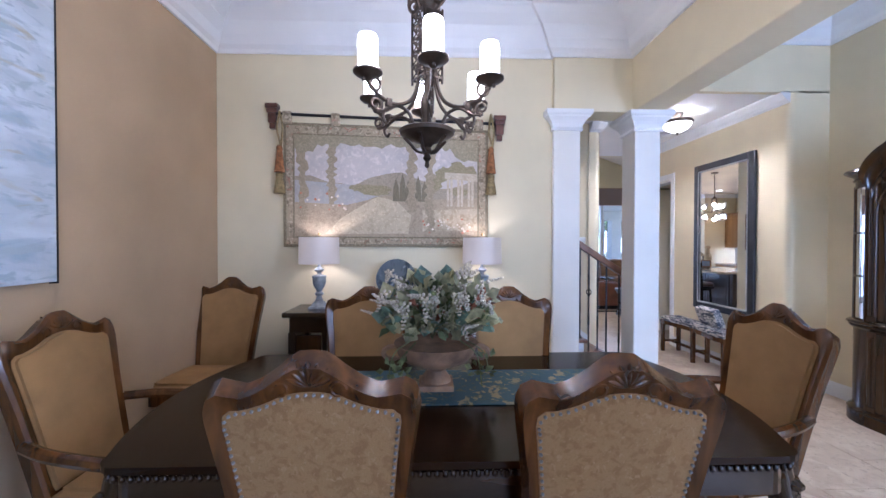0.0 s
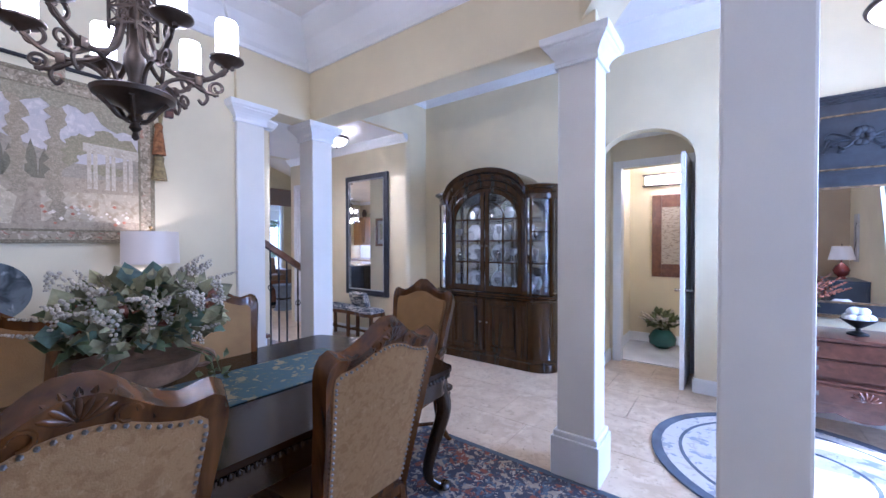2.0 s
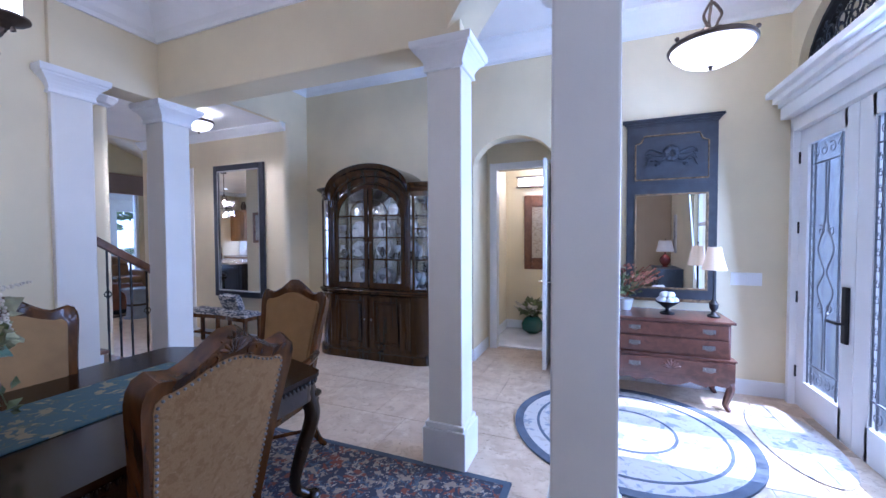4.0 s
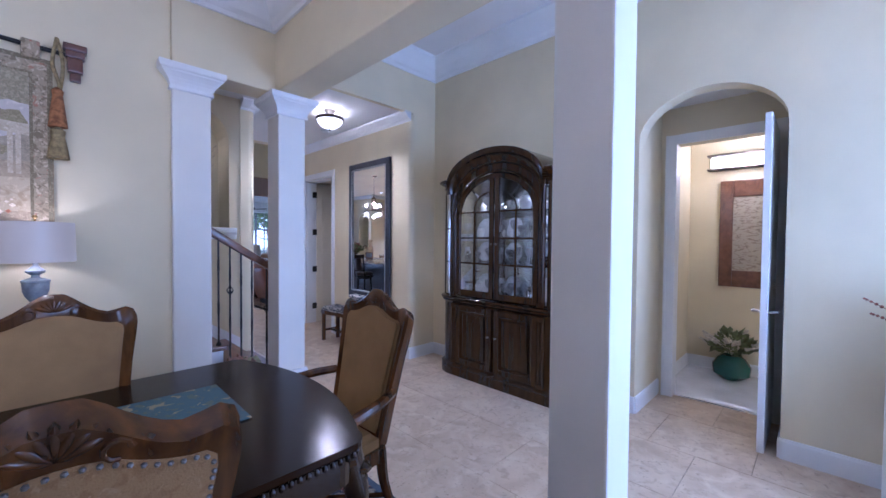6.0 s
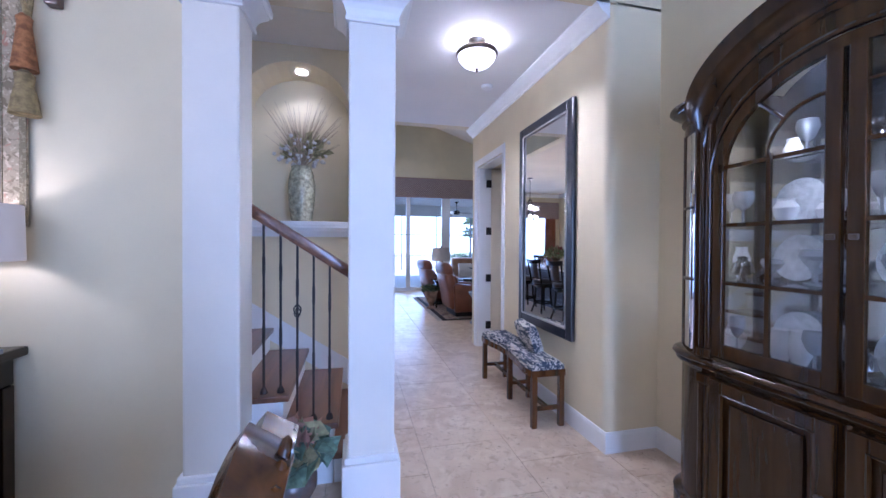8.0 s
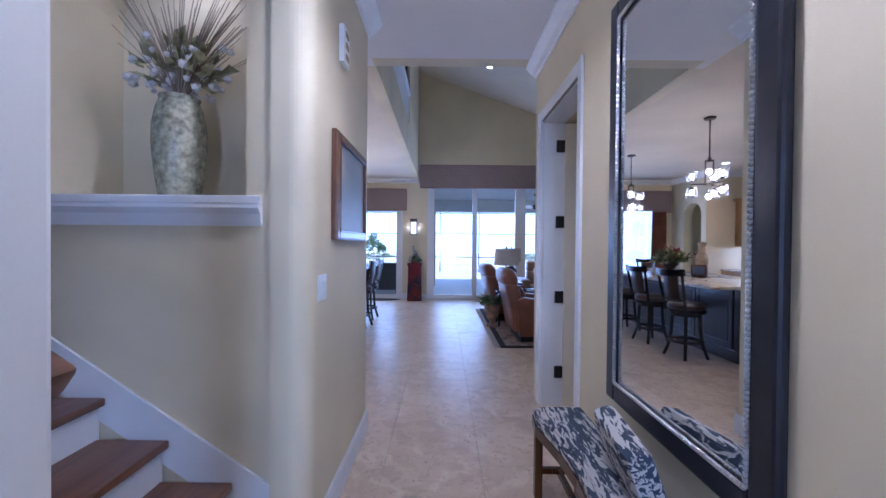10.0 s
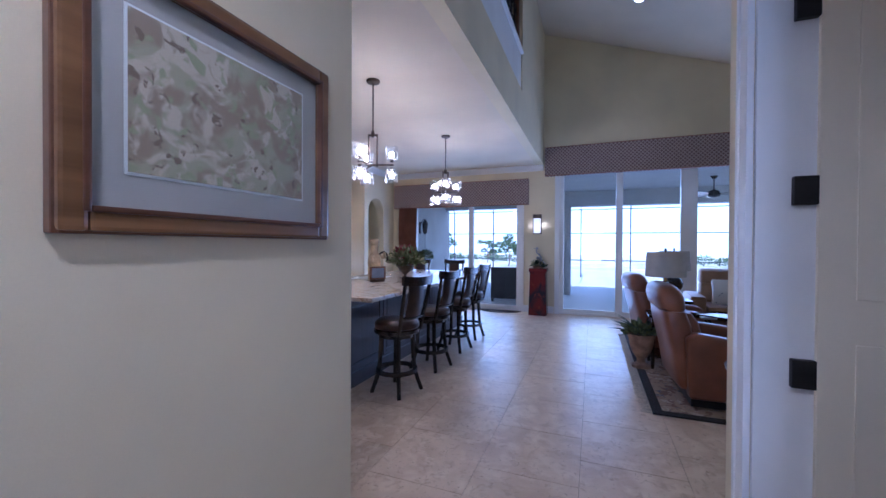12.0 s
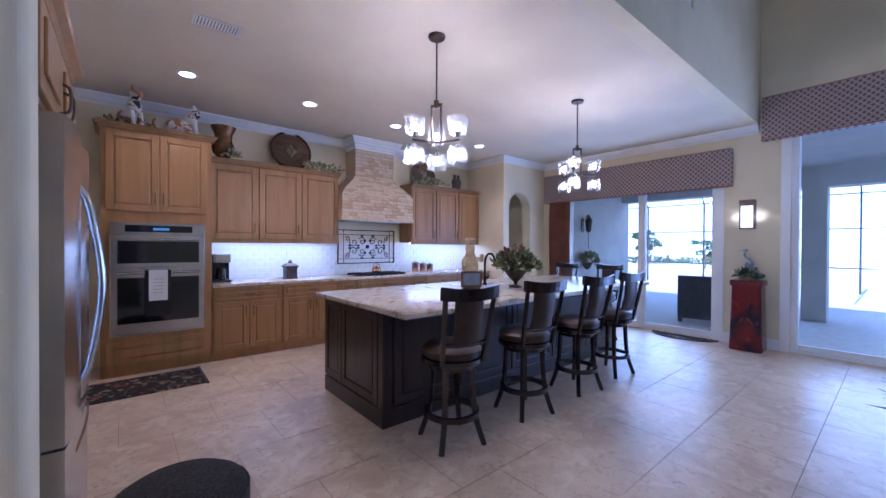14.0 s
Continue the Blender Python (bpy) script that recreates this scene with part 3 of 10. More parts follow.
# ---- patterned materials ----
def pattern(name, base, layers, rough=0.8, stretch=(1, 1, 1), bump=0.1, fine=150.0):
    """Blots of several colours over a ground: layers of (colour, scale, threshold, softness)."""
    m = bpy.data.materials.new(name)
    m.use_nodes = True
    t = m.node_tree
    b = t.nodes["Principled BSDF"]
    b.inputs["Roughness"].default_value = rough
    b.inputs["Specular IOR Level"].default_value = 0.3
    co = t.nodes.new("ShaderNodeTexCoord")
    mp = t.nodes.new("ShaderNodeMapping")
    mp.inputs["Scale"].default_value = stretch
    t.links.new(co.outputs["Object"], mp.inputs["Vector"])
    rgb = t.nodes.new("ShaderNodeRGB")
    rgb.outputs[0].default_value = (*base, 1)
    last = rgb.outputs[0]
    for i, (colour, scale, cut, soft) in enumerate(layers):
        n = t.nodes.new("ShaderNodeTexNoise")
        n.noise_dimensions = "4D"
        n.inputs["W"].default_value = 3.7 * i
        n.inputs["Scale"].default_value, n.inputs["Detail"].default_value, n.inputs["Distortion"].default_value = scale, 3.0, 1.2
        t.links.new(mp.outputs["Vector"], n.inputs["Vector"])
        r = t.nodes.new("ShaderNodeMapRange")
        r.inputs["From Min"].default_value, r.inputs["From Max"].default_value = cut, cut + soft
        t.links.new(n.outputs["Fac"], r.inputs["Value"])
        x = t.nodes.new("ShaderNodeMix")
        x.data_type = "RGBA"
        t.links.new(r.outputs[0], x.inputs["Factor"])
        t.links.new(last, x.inputs["A"])
        x.inputs["B"].default_value = (*colour, 1)
        last = x.outputs["Result"]
    t.links.new(last, b.inputs["Base Color"])
    f = t.nodes.new("ShaderNodeTexNoise")
    f.inputs["Scale"].default_value = fine
    t.links.new(co.outputs["Object"], f.inputs["Vector"])
    bp = t.nodes.new("ShaderNodeBump")
    bp.inputs["Strength"].default_value, bp.inputs["Distance"].default_value = bump, 0.004
    t.links.new(f.outputs["Fac"], bp.inputs["Height"])
    t.links.new(bp.outputs["Normal"], b.inputs["Normal"])
    return m


TILE = pattern("travertine tile", (0.66, 0.52, 0.365), [((0.53, 0.395, 0.265), 2.6, 0.40, 0.26), ((0.71, 0.585, 0.43), 6, 0.47, 0.20), ((0.51, 0.38, 0.255), 15, 0.54, 0.16), ((0.41, 0.30, 0.20), 36, 0.63, 0.07)], 0.33, bump=0.0)
TILE.node_tree.nodes["Principled BSDF"].inputs["Specular IOR Level"].default_value = 0.3
where = TILE.node_tree.nodes.new("ShaderNodeNewGeometry")
for node in list(TILE.node_tree.nodes):
    if node.type == "MAPPING":
        TILE.node_tree.links.new(where.outputs["Position"], node.inputs["Vector"])
CHENILLE = pattern("tan damask upholstery", (0.285, 0.165, 0.068), [((0.235, 0.130, 0.050), 30, 0.49, 0.10), ((0.325, 0.200, 0.092), 52, 0.57, 0.10), ((0.255, 0.145, 0.058), 100, 0.54, 0.12)], 0.9, bump=0.4, fine=260)
VELVET = material("golden tan velvet", (0.33, 0.185, 0.062), 0.8, vary=0.12, scale=5, fine=260, bump=0.25)
RUNNER = pattern("teal brocade", (0.042, 0.100, 0.122), [((0.32, 0.26, 0.14), 14, 0.58, 0.03), ((0.10, 0.12, 0.08), 26, 0.58, 0.03)], 0.55, bump=0.3)
RUG = pattern("navy and rust floral rug", (0.060, 0.062, 0.085), [((0.36, 0.29, 0.22), 15, 0.53, 0.03), ((0.24, 0.085, 0.055), 12, 0.56, 0.03), ((0.10, 0.13, 0.17), 20, 0.57, 0.03), ((0.45, 0.39, 0.31), 27, 0.60, 0.02)], 0.95, bump=0.6, fine=300)
PALERUG = pattern("blue-grey medallion rug", (0.60, 0.56, 0.51), [((0.33, 0.34, 0.37), 9, 0.57, 0.03), ((0.50, 0.45, 0.39), 14, 0.56, 0.04)], 0.95, bump=0.6, fine=300)
DARKRUG = pattern("dark floral mat", (0.022, 0.020, 0.022), [((0.30, 0.24, 0.15), 14, 0.57, 0.02), ((0.20, 0.06, 0.05), 10, 0.62, 0.02)], 0.95, bump=0.6)
ZEBRA = pattern("blue zebra upholstery", (0.56, 0.53, 0.49), [((0.050, 0.066, 0.095), 11, 0.455, 0.05)], 0.8, stretch=(1.0, 4.0, 4.0), bump=0.25)
GRANITE = pattern("cream granite", (0.62, 0.54, 0.43), [((0.42, 0.31, 0.21), 10, 0.54, 0.08), ((0.74, 0.68, 0.58), 26, 0.56, 0.06), ((0.20, 0.15, 0.11), 60, 0.66, 0.03)], 0.12, bump=0.0)
STONE = pattern("split travertine", (0.56, 0.44, 0.29), [((0.44, 0.32, 0.19), 8, 0.50, 0.14), ((0.64, 0.53, 0.38), 20, 0.55, 0.08)], 0.85, bump=0.5, fine=60)
SHADE = glow("lit linen lampshade", (1.0, 0.82, 0.64), 0.09, (0.42, 0.38, 0.345))
CANDLE = glow("lit candle glass", (1.0, 0.93, 0.84), 6.0)
ALABASTER = glow("lit alabaster bowl", (1.0, 0.90, 0.78), 1.6)
CHALK = material("chalky blue-grey wood", (0.34, 0.38, 0.42), 0.7, vary=0.2, scale=20, fine=90, bump=0.2)
LEAF = material("grey-green leaf", (0.17, 0.20, 0.075), 0.6, vary=0.25, scale=25, island=0.35)
PALELEAF = material("silver-green leaf", (0.46, 0.43, 0.23), 0.65, vary=0.2, scale=25, island=0.35)
BLUELEAF = material("blue-green leaf", (0.18, 0.27, 0.19), 0.55, vary=0.25, scale=25, island=0.4)
CREAMBLOOM = material("cream blossom", (0.72, 0.64, 0.50), 0.8, vary=0.15, scale=30, island=0.2)
RUSTBLOOM = material("rust blossom", (0.36, 0.13, 0.07), 0.8, vary=0.2, scale=30, island=0.3)
URN = material("aged terracotta urn", (0.38, 0.225, 0.13), 0.75, vary=0.25, scale=10, fine=60, bump=0.3)
WHITECERAMIC = material("white ceramic", (0.75, 0.74, 0.72), 0.2, vary=0.03)
OUTSIDEPLASTIC = material("white switch plate", (0.82, 0.82, 0.80), 0.35, vary=0.02)


def leaf_clump(bm, n, centre, radii, size, seed, flat=0.0, up=0.3, long=2.2):
    """Small pointed leaves scattered through an ellipsoid, each bent along its middle."""
    r = random.Random(seed)
    for _ in range(n):
        d = Vector((r.gauss(0, 1), r.gauss(0, 1), r.gauss(0, 1)))
        d.normalize()
        q = r.uniform(0.45, 1.0)
        if d.z < -0.35:
            d.z *= 0.4
        p = Vector(centre) + Vector((d.x * radii[0], d.y * radii[1], d.z * radii[2])) * q
        a = (d + Vector((r.uniform(-0.6, 0.6), r.uniform(-0.6, 0.6), r.uniform(-0.4, 0.6) + up))).normalized()
        s = a.cross(Vector((r.uniform(-1, 1), r.uniform(-1, 1), r.uniform(-1, 1)))).normalized()
        nrm = a.cross(s)
        k = size * r.uniform(0.6, 1.3)
        v = [bm.verts.new(p), bm.verts.new(p + a * k * 0.5 + s * k / long / 1.2 + nrm * k * 0.08), bm.verts.new(p + a * k - nrm * k * 0.15), bm.verts.new(p + a * k * 0.5 - s * k / long / 1.2 + nrm * k * 0.08), bm.verts.new(p + a * k * 0.5 - nrm * 0.01)]
        for i in range(4):
            bm.faces.new((v[i], v[(i + 1) % 4], v[4]))
    return bm


def sprays(bm, n, centre, length, seed, up=0.4, bead=0.009):
    """Arching stems beaded with small buds."""
    r = random.Random(seed)
    for _ in range(n):
        a = r.uniform(0, 2 * math.pi)
        d = Vector((math.cos(a), math.sin(a), r.uniform(up - 0.4, up + 0.7))).normalized()
        L = length * r.uniform(0.7, 1.15)
        pts = [Vector(centre) + d * L * t + Vector((0, 0, -0.16 * L * t * t)) for t in (0, 0.3, 0.5, 0.62, 0.72, 0.8, 0.86, 0.92, 0.97, 1.0)]
        tube(bm, pts, 0.003, 4, 0.0015)
        for i, p in enumerate(pts[3:]):
            for s in (-1, 1):
                o = Vector((-d.y, d.x, 0)) * s * bead * 1.4
                bmesh.ops.create_icosphere(bm, subdivisions=1, radius=bead * (1.2 - 0.09 * i), matrix=Matrix.Translation(p + o))
    return bm


def hanging_blossom(bm, n, centre, reach, seed):
    """Short tapering strings of buds that hang from arching stems."""
    r = random.Random(seed)
    for _ in range(n):
        a, q, h = r.uniform(0, 2 * math.pi), r.uniform(0.35, 1.08), r.uniform(-0.06, 0.20)
        out = Vector((math.cos(a), math.sin(a), 0))
        top = Vector(centre) + out * reach * q + Vector((0, 0, h))
        long = r.uniform(0.06, 0.11)
        fall = Vector((out.x * r.uniform(-0.2, 0.8), out.y * r.uniform(-0.2, 0.8), -1.0)).normalized()
        if r.random() < 0.6:
            fall = (out + Vector((0, 0, r.uniform(0.1, 0.9)))).normalized()
        for k in range(8):
            p = top + fall * long * k / 7
            w = 0.017 * (1 - 0.1 * k)
            for s in range(3):
                b = 2.1 * s + k
                bmesh.ops.create_icosphere(bm, subdivisions=1, radius=0.0085 * (1 - 0.07 * k), matrix=Matrix.Translation(p + Vector((math.cos(b), math.sin(b), 0.3)) * w))
    return bm


# ---- dining room ----
def resample(pts, n):
    p = [Vector(q) for q in pts]
    d = [0.0]
    for a, b in zip(p, p[1:]):
        d.append(d[-1] + (b - a).length)
    out = []
    for i in range(n):
        t = d[-1] * i / (n - 1)
        k = max(j for j in range(len(d) - 1) if d[j] <= t + 1e-9)
        f = (t - d[k]) / max(1e-9, d[k + 1] - d[k])
        out.append(p[k].lerp(p[k + 1], f))
    return out


def ring_prism(bm, outer, inner, depth, place):
    """A frame between two outlines with the same number of points (open at the foot)."""
    fs, vs = [], []
    rows = []
    for o, i in zip(outer, inner):
        row = [bm.verts.new((o.x, o.y, 0)), bm.verts.new(((o.x * 0.75 + i.x * 0.25), (o.y * 0.75 + i.y * 0.25), depth * 1.25)), bm.verts.new((i.x, i.y, depth)), bm.verts.new((i.x, i.y, 0)), bm.verts.new(((o.x * 0.75 + i.x * 0.25), (o.y * 0.75 + i.y * 0.25), -depth * 0.25))]
        rows.append(row)
        vs += row
    for a, b in zip(rows, rows[1:]):
        for k in range(5):
            fs.append(bm.faces.new((a[k], b[k], b[(k + 1) % 5], a[(k + 1) % 5])))
    fs += [bm.faces.new(rows[0]), bm.faces.new(rows[-1][::-1])]
    bmesh.ops.recalc_face_normals(bm, faces=fs)
    bmesh.ops.transform(bm, matrix=place, verts=vs)
    return bm


def mirror_half(half):
    return [Vector((-x, y, 0)) for x, y in half[::-1]] + [Vector((x, y, 0)) for x, y in half[1:]]


def dining_chair(arms=False):
    """Faces +y, stands at the origin."""
    kind = "armchair" if arms else "side chair"
    c = thing("dining_chair", "carved walnut dining %s with tan upholstery and nailhead trim" % kind, "chair", group="carved chairs round the dining table")
    half_o = [(0, 1.215), (0.045, 1.21), (0.09, 1.175), (0.15, 1.135), (0.205, 1.118), (0.255, 1.135), (0.295, 1.125), (0.315, 1.075), (0.308, 1.0), (0.285, 0.85), (0.262, 0.62), (0.245, 0.40)]
    half_i = [(0, 1.098), (0.07, 1.088), (0.13, 1.062), (0.19, 1.045), (0.228, 1.042), (0.246, 1.015), (0.24, 0.95), (0.222, 0.80), (0.205, 0.60), (0.198, 0.50), (0.195, 0.48), (0.19, 0.47)]
    half_o, half_i = [(x * 0.91, z) for x, z in half_o], [(x * 0.955, z + 0.02 * (z > 0.9)) for x, z in half_i]
    o = resample(smooth_line(mirror_half(half_o), 5), 61)
    i = resample(smooth_line(mirror_half(half_i), 5), 61)
    lean = Matrix.Translation((0, -0.22, 0.42)) @ Matrix.Rotation(radians(11.5), 4, "X") @ Matrix.Translation((0, 0, -0.42)) @ Matrix(((1, 0, 0, 0), (0, 0, -1, 0.02), (0, 1, 0, 0), (0, 0, 0, 1)))
    bm = bmesh.new()
    ring_prism(bm, o, i, 0.045, lean)
    box(bm, -0.20, 0.20, 0.43, 0.50, 0.0, 0.045, m=lean)
    part("back_frame", bm, CHAIRWOOD, c, "carved walnut back frame", True)
    bm = bmesh.new()
    prism(bm, [(p.x * 0.995, p.y) for p in i], 0.024, lean @ Matrix.Translation((0, 0, 0.022)))
    part("backrest", bm, CHENILLE, c, "tan damask outer back")
    bm = bmesh.new()
    prism(bm, [(p.x * 0.995, p.y) for p in i], 0.034, lean @ Matrix.Translation((0, 0, -0.014)))
    bmesh.ops.bevel(bm, geom=[e for e in bm.edges if len(e.link_faces) == 2 and any(len(f.verts) > 10 for f in e.link_faces)], offset=0.012, segments=2, affect="EDGES")
    part("inner_back", bm, VELVET, c, "padded golden tan velvet inner back", True)
    bm = bmesh.new()
    for p in resample(i, 76):
        bmesh.ops.create_icosphere(bm, subdivisions=1, radius=0.0056, matrix=lean @ Matrix.Translation((p.x * 0.965, p.y - 0.007 if p.y > 1 else p.y, 0.0495)))
    tagged(part("nail_trim", bm, PEWTER, c, "pewter nailhead trim", True), kind="stuff")
    bm = bmesh.new()
    for k in range(7):
        a = radians(-66 + 22 * k)
        for side in (-1, 1):
            g = lean @ Matrix.Translation((0, 1.135, 0.0225 + side * 0.024)) @ Matrix.Rotation(-a, 4, "Z") @ Matrix.Translation((0, 0.036, 0)) @ Matrix.Diagonal((0.010, 0.038, 0.011, 1))
            bmesh.ops.create_uvsphere(bm, u_segments=8, v_segments=6, radius=1.0, matrix=g)
    for s in (-1, 1):
        for side in (-1, 1):
            pts = [lean @ Vector((s * (0.075 + 0.02 * math.cos(t)), 1.13 + 0.02 * math.sin(t), 0.0225 + side * 0.03)) for t in [j * 0.7 for j in range(8)]]
            tube(bm, pts, 0.007, 6, 0.004)
    part("crest", bm, CHAIRWOOD, c, "carved shell crest", True)
    bm = bmesh.new()
    prism(bm, [(-0.25, -0.22), (0.25, -0.22), (0.275, 0.1), (0.285, 0.27), (0.2, 0.30), (-0.2, 0.30), (-0.285, 0.27), (-0.275, 0.1)], 0.07, Matrix.Translation((0, 0, 0.36)))
    part("seat_frame", bm, CHAIRWOOD, c)
    bm = bmesh.new()
    prism(bm, [(-0.235, -0.19), (0.235, -0.19), (0.262, 0.1), (0.27, 0.25), (0.19, 0.28), (-0.19, 0.28), (-0.27, 0.25), (-0.262, 0.1)], 0.075, Matrix.Translation((0, 0, 0.43)))
    bmesh.ops.bevel(bm, geom=[e for e in bm.edges if all(v.co.z > 0.5 for v in e.verts)], offset=0.03, segments=3, affect="EDGES")
    part("seat", bm, VELVET, c, "golden tan velvet seat", True)
    for s in (-1, 1):
        bm = bmesh.new()
        tube(bm, smooth_line([(s * 0.25, 0.255, 0.40), (s * 0.272, 0.29, 0.32), (s * 0.262, 0.285, 0.2), (s * 0.245, 0.262, 0.1), (s * 0.25, 0.275, 0.04), (s * 0.26, 0.30, 0.0)]), 0.036, 8, 0.020)
        sphere(bm, (s * 0.26, 0.30, 0.018), 0.026, 8, (1, 1.2, 0.7))
        part("leg", bm, CHAIRWOOD, c, smooth=True)
        bm = bmesh.new()
        tube(bm, smooth_line([(s * 0.235, -0.20, 0.42), (s * 0.235, -0.22, 0.25), (s * 0.24, -0.27, 0.1), (s * 0.25, -0.34, 0.0)]), 0.028, 8, 0.02)
        part("leg", bm, CHAIRWOOD, c, smooth=True)
        if arms:
            bm = bmesh.new()
            tube(bm, smooth_line([(s * 0.255, -0.26, 0.70), (s * 0.31, -0.12, 0.69), (s * 0.335, 0.06, 0.67), (s * 0.33, 0.17, 0.655), (s * 0.315, 0.19, 0.63)]), 0.024, 8, 0.028)
            tube(bm, smooth_line([(s * 0.325, 0.14, 0.65), (s * 0.30, 0.09, 0.58), (s * 0.285, 0.12, 0.48), (s * 0.275, 0.12, 0.40)]), 0.022, 8)
            part("armrest", bm, CHAIRWOOD, c, "curved walnut armrest", True)
    bm = bmesh.new()
    tube(bm, [(-0.25, 0.26, 0.15), (0, 0.02, 0.16), (0.24, -0.27, 0.15)], 0.013, 6)
    tube(bm, [(0.25, 0.26, 0.15), (0, 0.02, 0.16), (-0.24, -0.27, 0.15)], 0.013, 6)
    part("stretcher", bm, CHAIRWOOD, c, smooth=True)
    return c


RUGTOP = 0.014
PEWTER = material("dull pewter", (0.25, 0.24, 0.23), 0.34, 0.9, vary=0.1)
side = dining_chair()
LOW = Matrix.Diagonal((1, 1, 0.988, 1))
side.matrix_basis = pose(-3.86, -3.53, RUGTOP, 0, 0, 0) @ LOW
for x, y, a in ((-3.03, -3.53, 0), (-3.95, -2.71, 180), (-3.03, -2.73, 180), (-5.24, -1.96, 178)):
    copy_thing(side, pose(x, y, RUGTOP if y < -2 else 0.013, 0, 0, a) @ (LOW if y < -3 else Matrix()))
armchair = dining_chair(True)
armchair.matrix_basis = pose(-2.11, -3.005, RUGTOP, 0, 0, 92) @ Matrix.Diagonal((1, 1, 0.968, 1))
copy_thing(armchair, pose(-4.87, -3.12, RUGTOP, 0, 0, -88))


def dining_table():
    t = thing("dining_table", "long polished mahogany dining table with gadrooned edge", "table", pose(-3.45, -3.03, RUGTOP))
    L, W = 1.31, 0.63

    def outline(g):
        arc = [(L - 0.19 + 0.07 * math.cos(a) - g, W - 0.07 + 0.07 * math.sin(a) - g) for a in [radians(18 * k) for k in range(6)]]
        bow = [(L - g - 0.12 * (k / 8) ** 2, (W - 0.07) * k / 8) for k in range(8)]
        quarter = bow + arc
        right = [(x, -y) for x, y in quarter[:0:-1]] + quarter
        return right + [(-x, -y) for x, y in right]
    bm = bmesh.new()
    prism(bm, outline(0.0), 0.022, Matrix.Translation((0, 0, 0.728)))
    prism(bm, outline(0.012), 0.01, Matrix.Translation((0, 0, 0.718)))
    part("tabletop", bm, TABLEWOOD, t, "polished dark mahogany top")
    bm = bmesh.new()
    ring = [Vector((x, y, 0.705)) for x, y in outline(0.012)]
    for p in resample(ring + ring[:1], 260):
        g = Matrix.Translation(p) @ Matrix.Diagonal((0.011, 0.011, 0.015, 1))
        bmesh.ops.create_icosphere(bm, subdivisions=1, radius=1.0, matrix=g)
    tagged(part("gadroon_edge", bm, DARKWOOD, t, "beaded gadroon edge", True), kind="stuff")
    bm = bmesh.new()
    o, i = [Vector((x, y, 0)) for x, y in outline(0.03)], [Vector((x, y, 0)) for x, y in outline(0.06)]
    fs = []
    a = [[bm.verts.new((p.x, p.y, z)) for p in q] for q, z in ((o, 0.70), (o, 0.60), (i, 0.60), (i, 0.70))]
    for k in range(4):
        for j in range(len(o)):
            fs.append(bm.faces.new((a[k][j], a[k][(j + 1) % len(o)], a[(k + 1) % 4][(j + 1) % len(o)], a[(k + 1) % 4][j])))
    bmesh.ops.recalc_face_normals(bm, faces=fs)
    part("apron", bm, DARKWOOD, t, "moulded apron")
    for sx in (-1, 1):
        for sy in (-1, 1):
            bm = bmesh.new()
            tube(bm, smooth_line([(sx * 1.17, sy * 0.50, 0.70), (sx * 1.19, sy * 0.52, 0.58), (sx * 1.20, sy * 0.53, 0.46), (sx * 1.15, sy * 0.49, 0.26), (sx * 1.13, sy * 0.47, 0.10), (sx * 1.19, sy * 0.52, 0.02)]), 0.054, 10, 0.024)
            sphere(bm, (sx * 1.20, sy * 0.53, 0.028), 0.042, 10, (1, 1, 0.65))
            part("leg", bm, DARKWOOD, t, "carved cabriole leg", True)
            bm = bmesh.new()
            for k in range(5):
                sphere(bm, (sx * (1.215 - 0.006 * k), sy * (0.545 - 0.006 * k), 0.60 - 0.035 * k), 0.035 - 0.005 * k, 8, (1, 1, 0.6))
            part("knee_carving", bm, DARKWOOD, t, smooth=True)
    return t


dining_table()
single("table_runner", B(-4.42, -2.50, -3.22, -2.76, RUGTOP + 0.752, RUGTOP + 0.757), RUNNER, "teal brocade table runner with gold flowers", "runner")


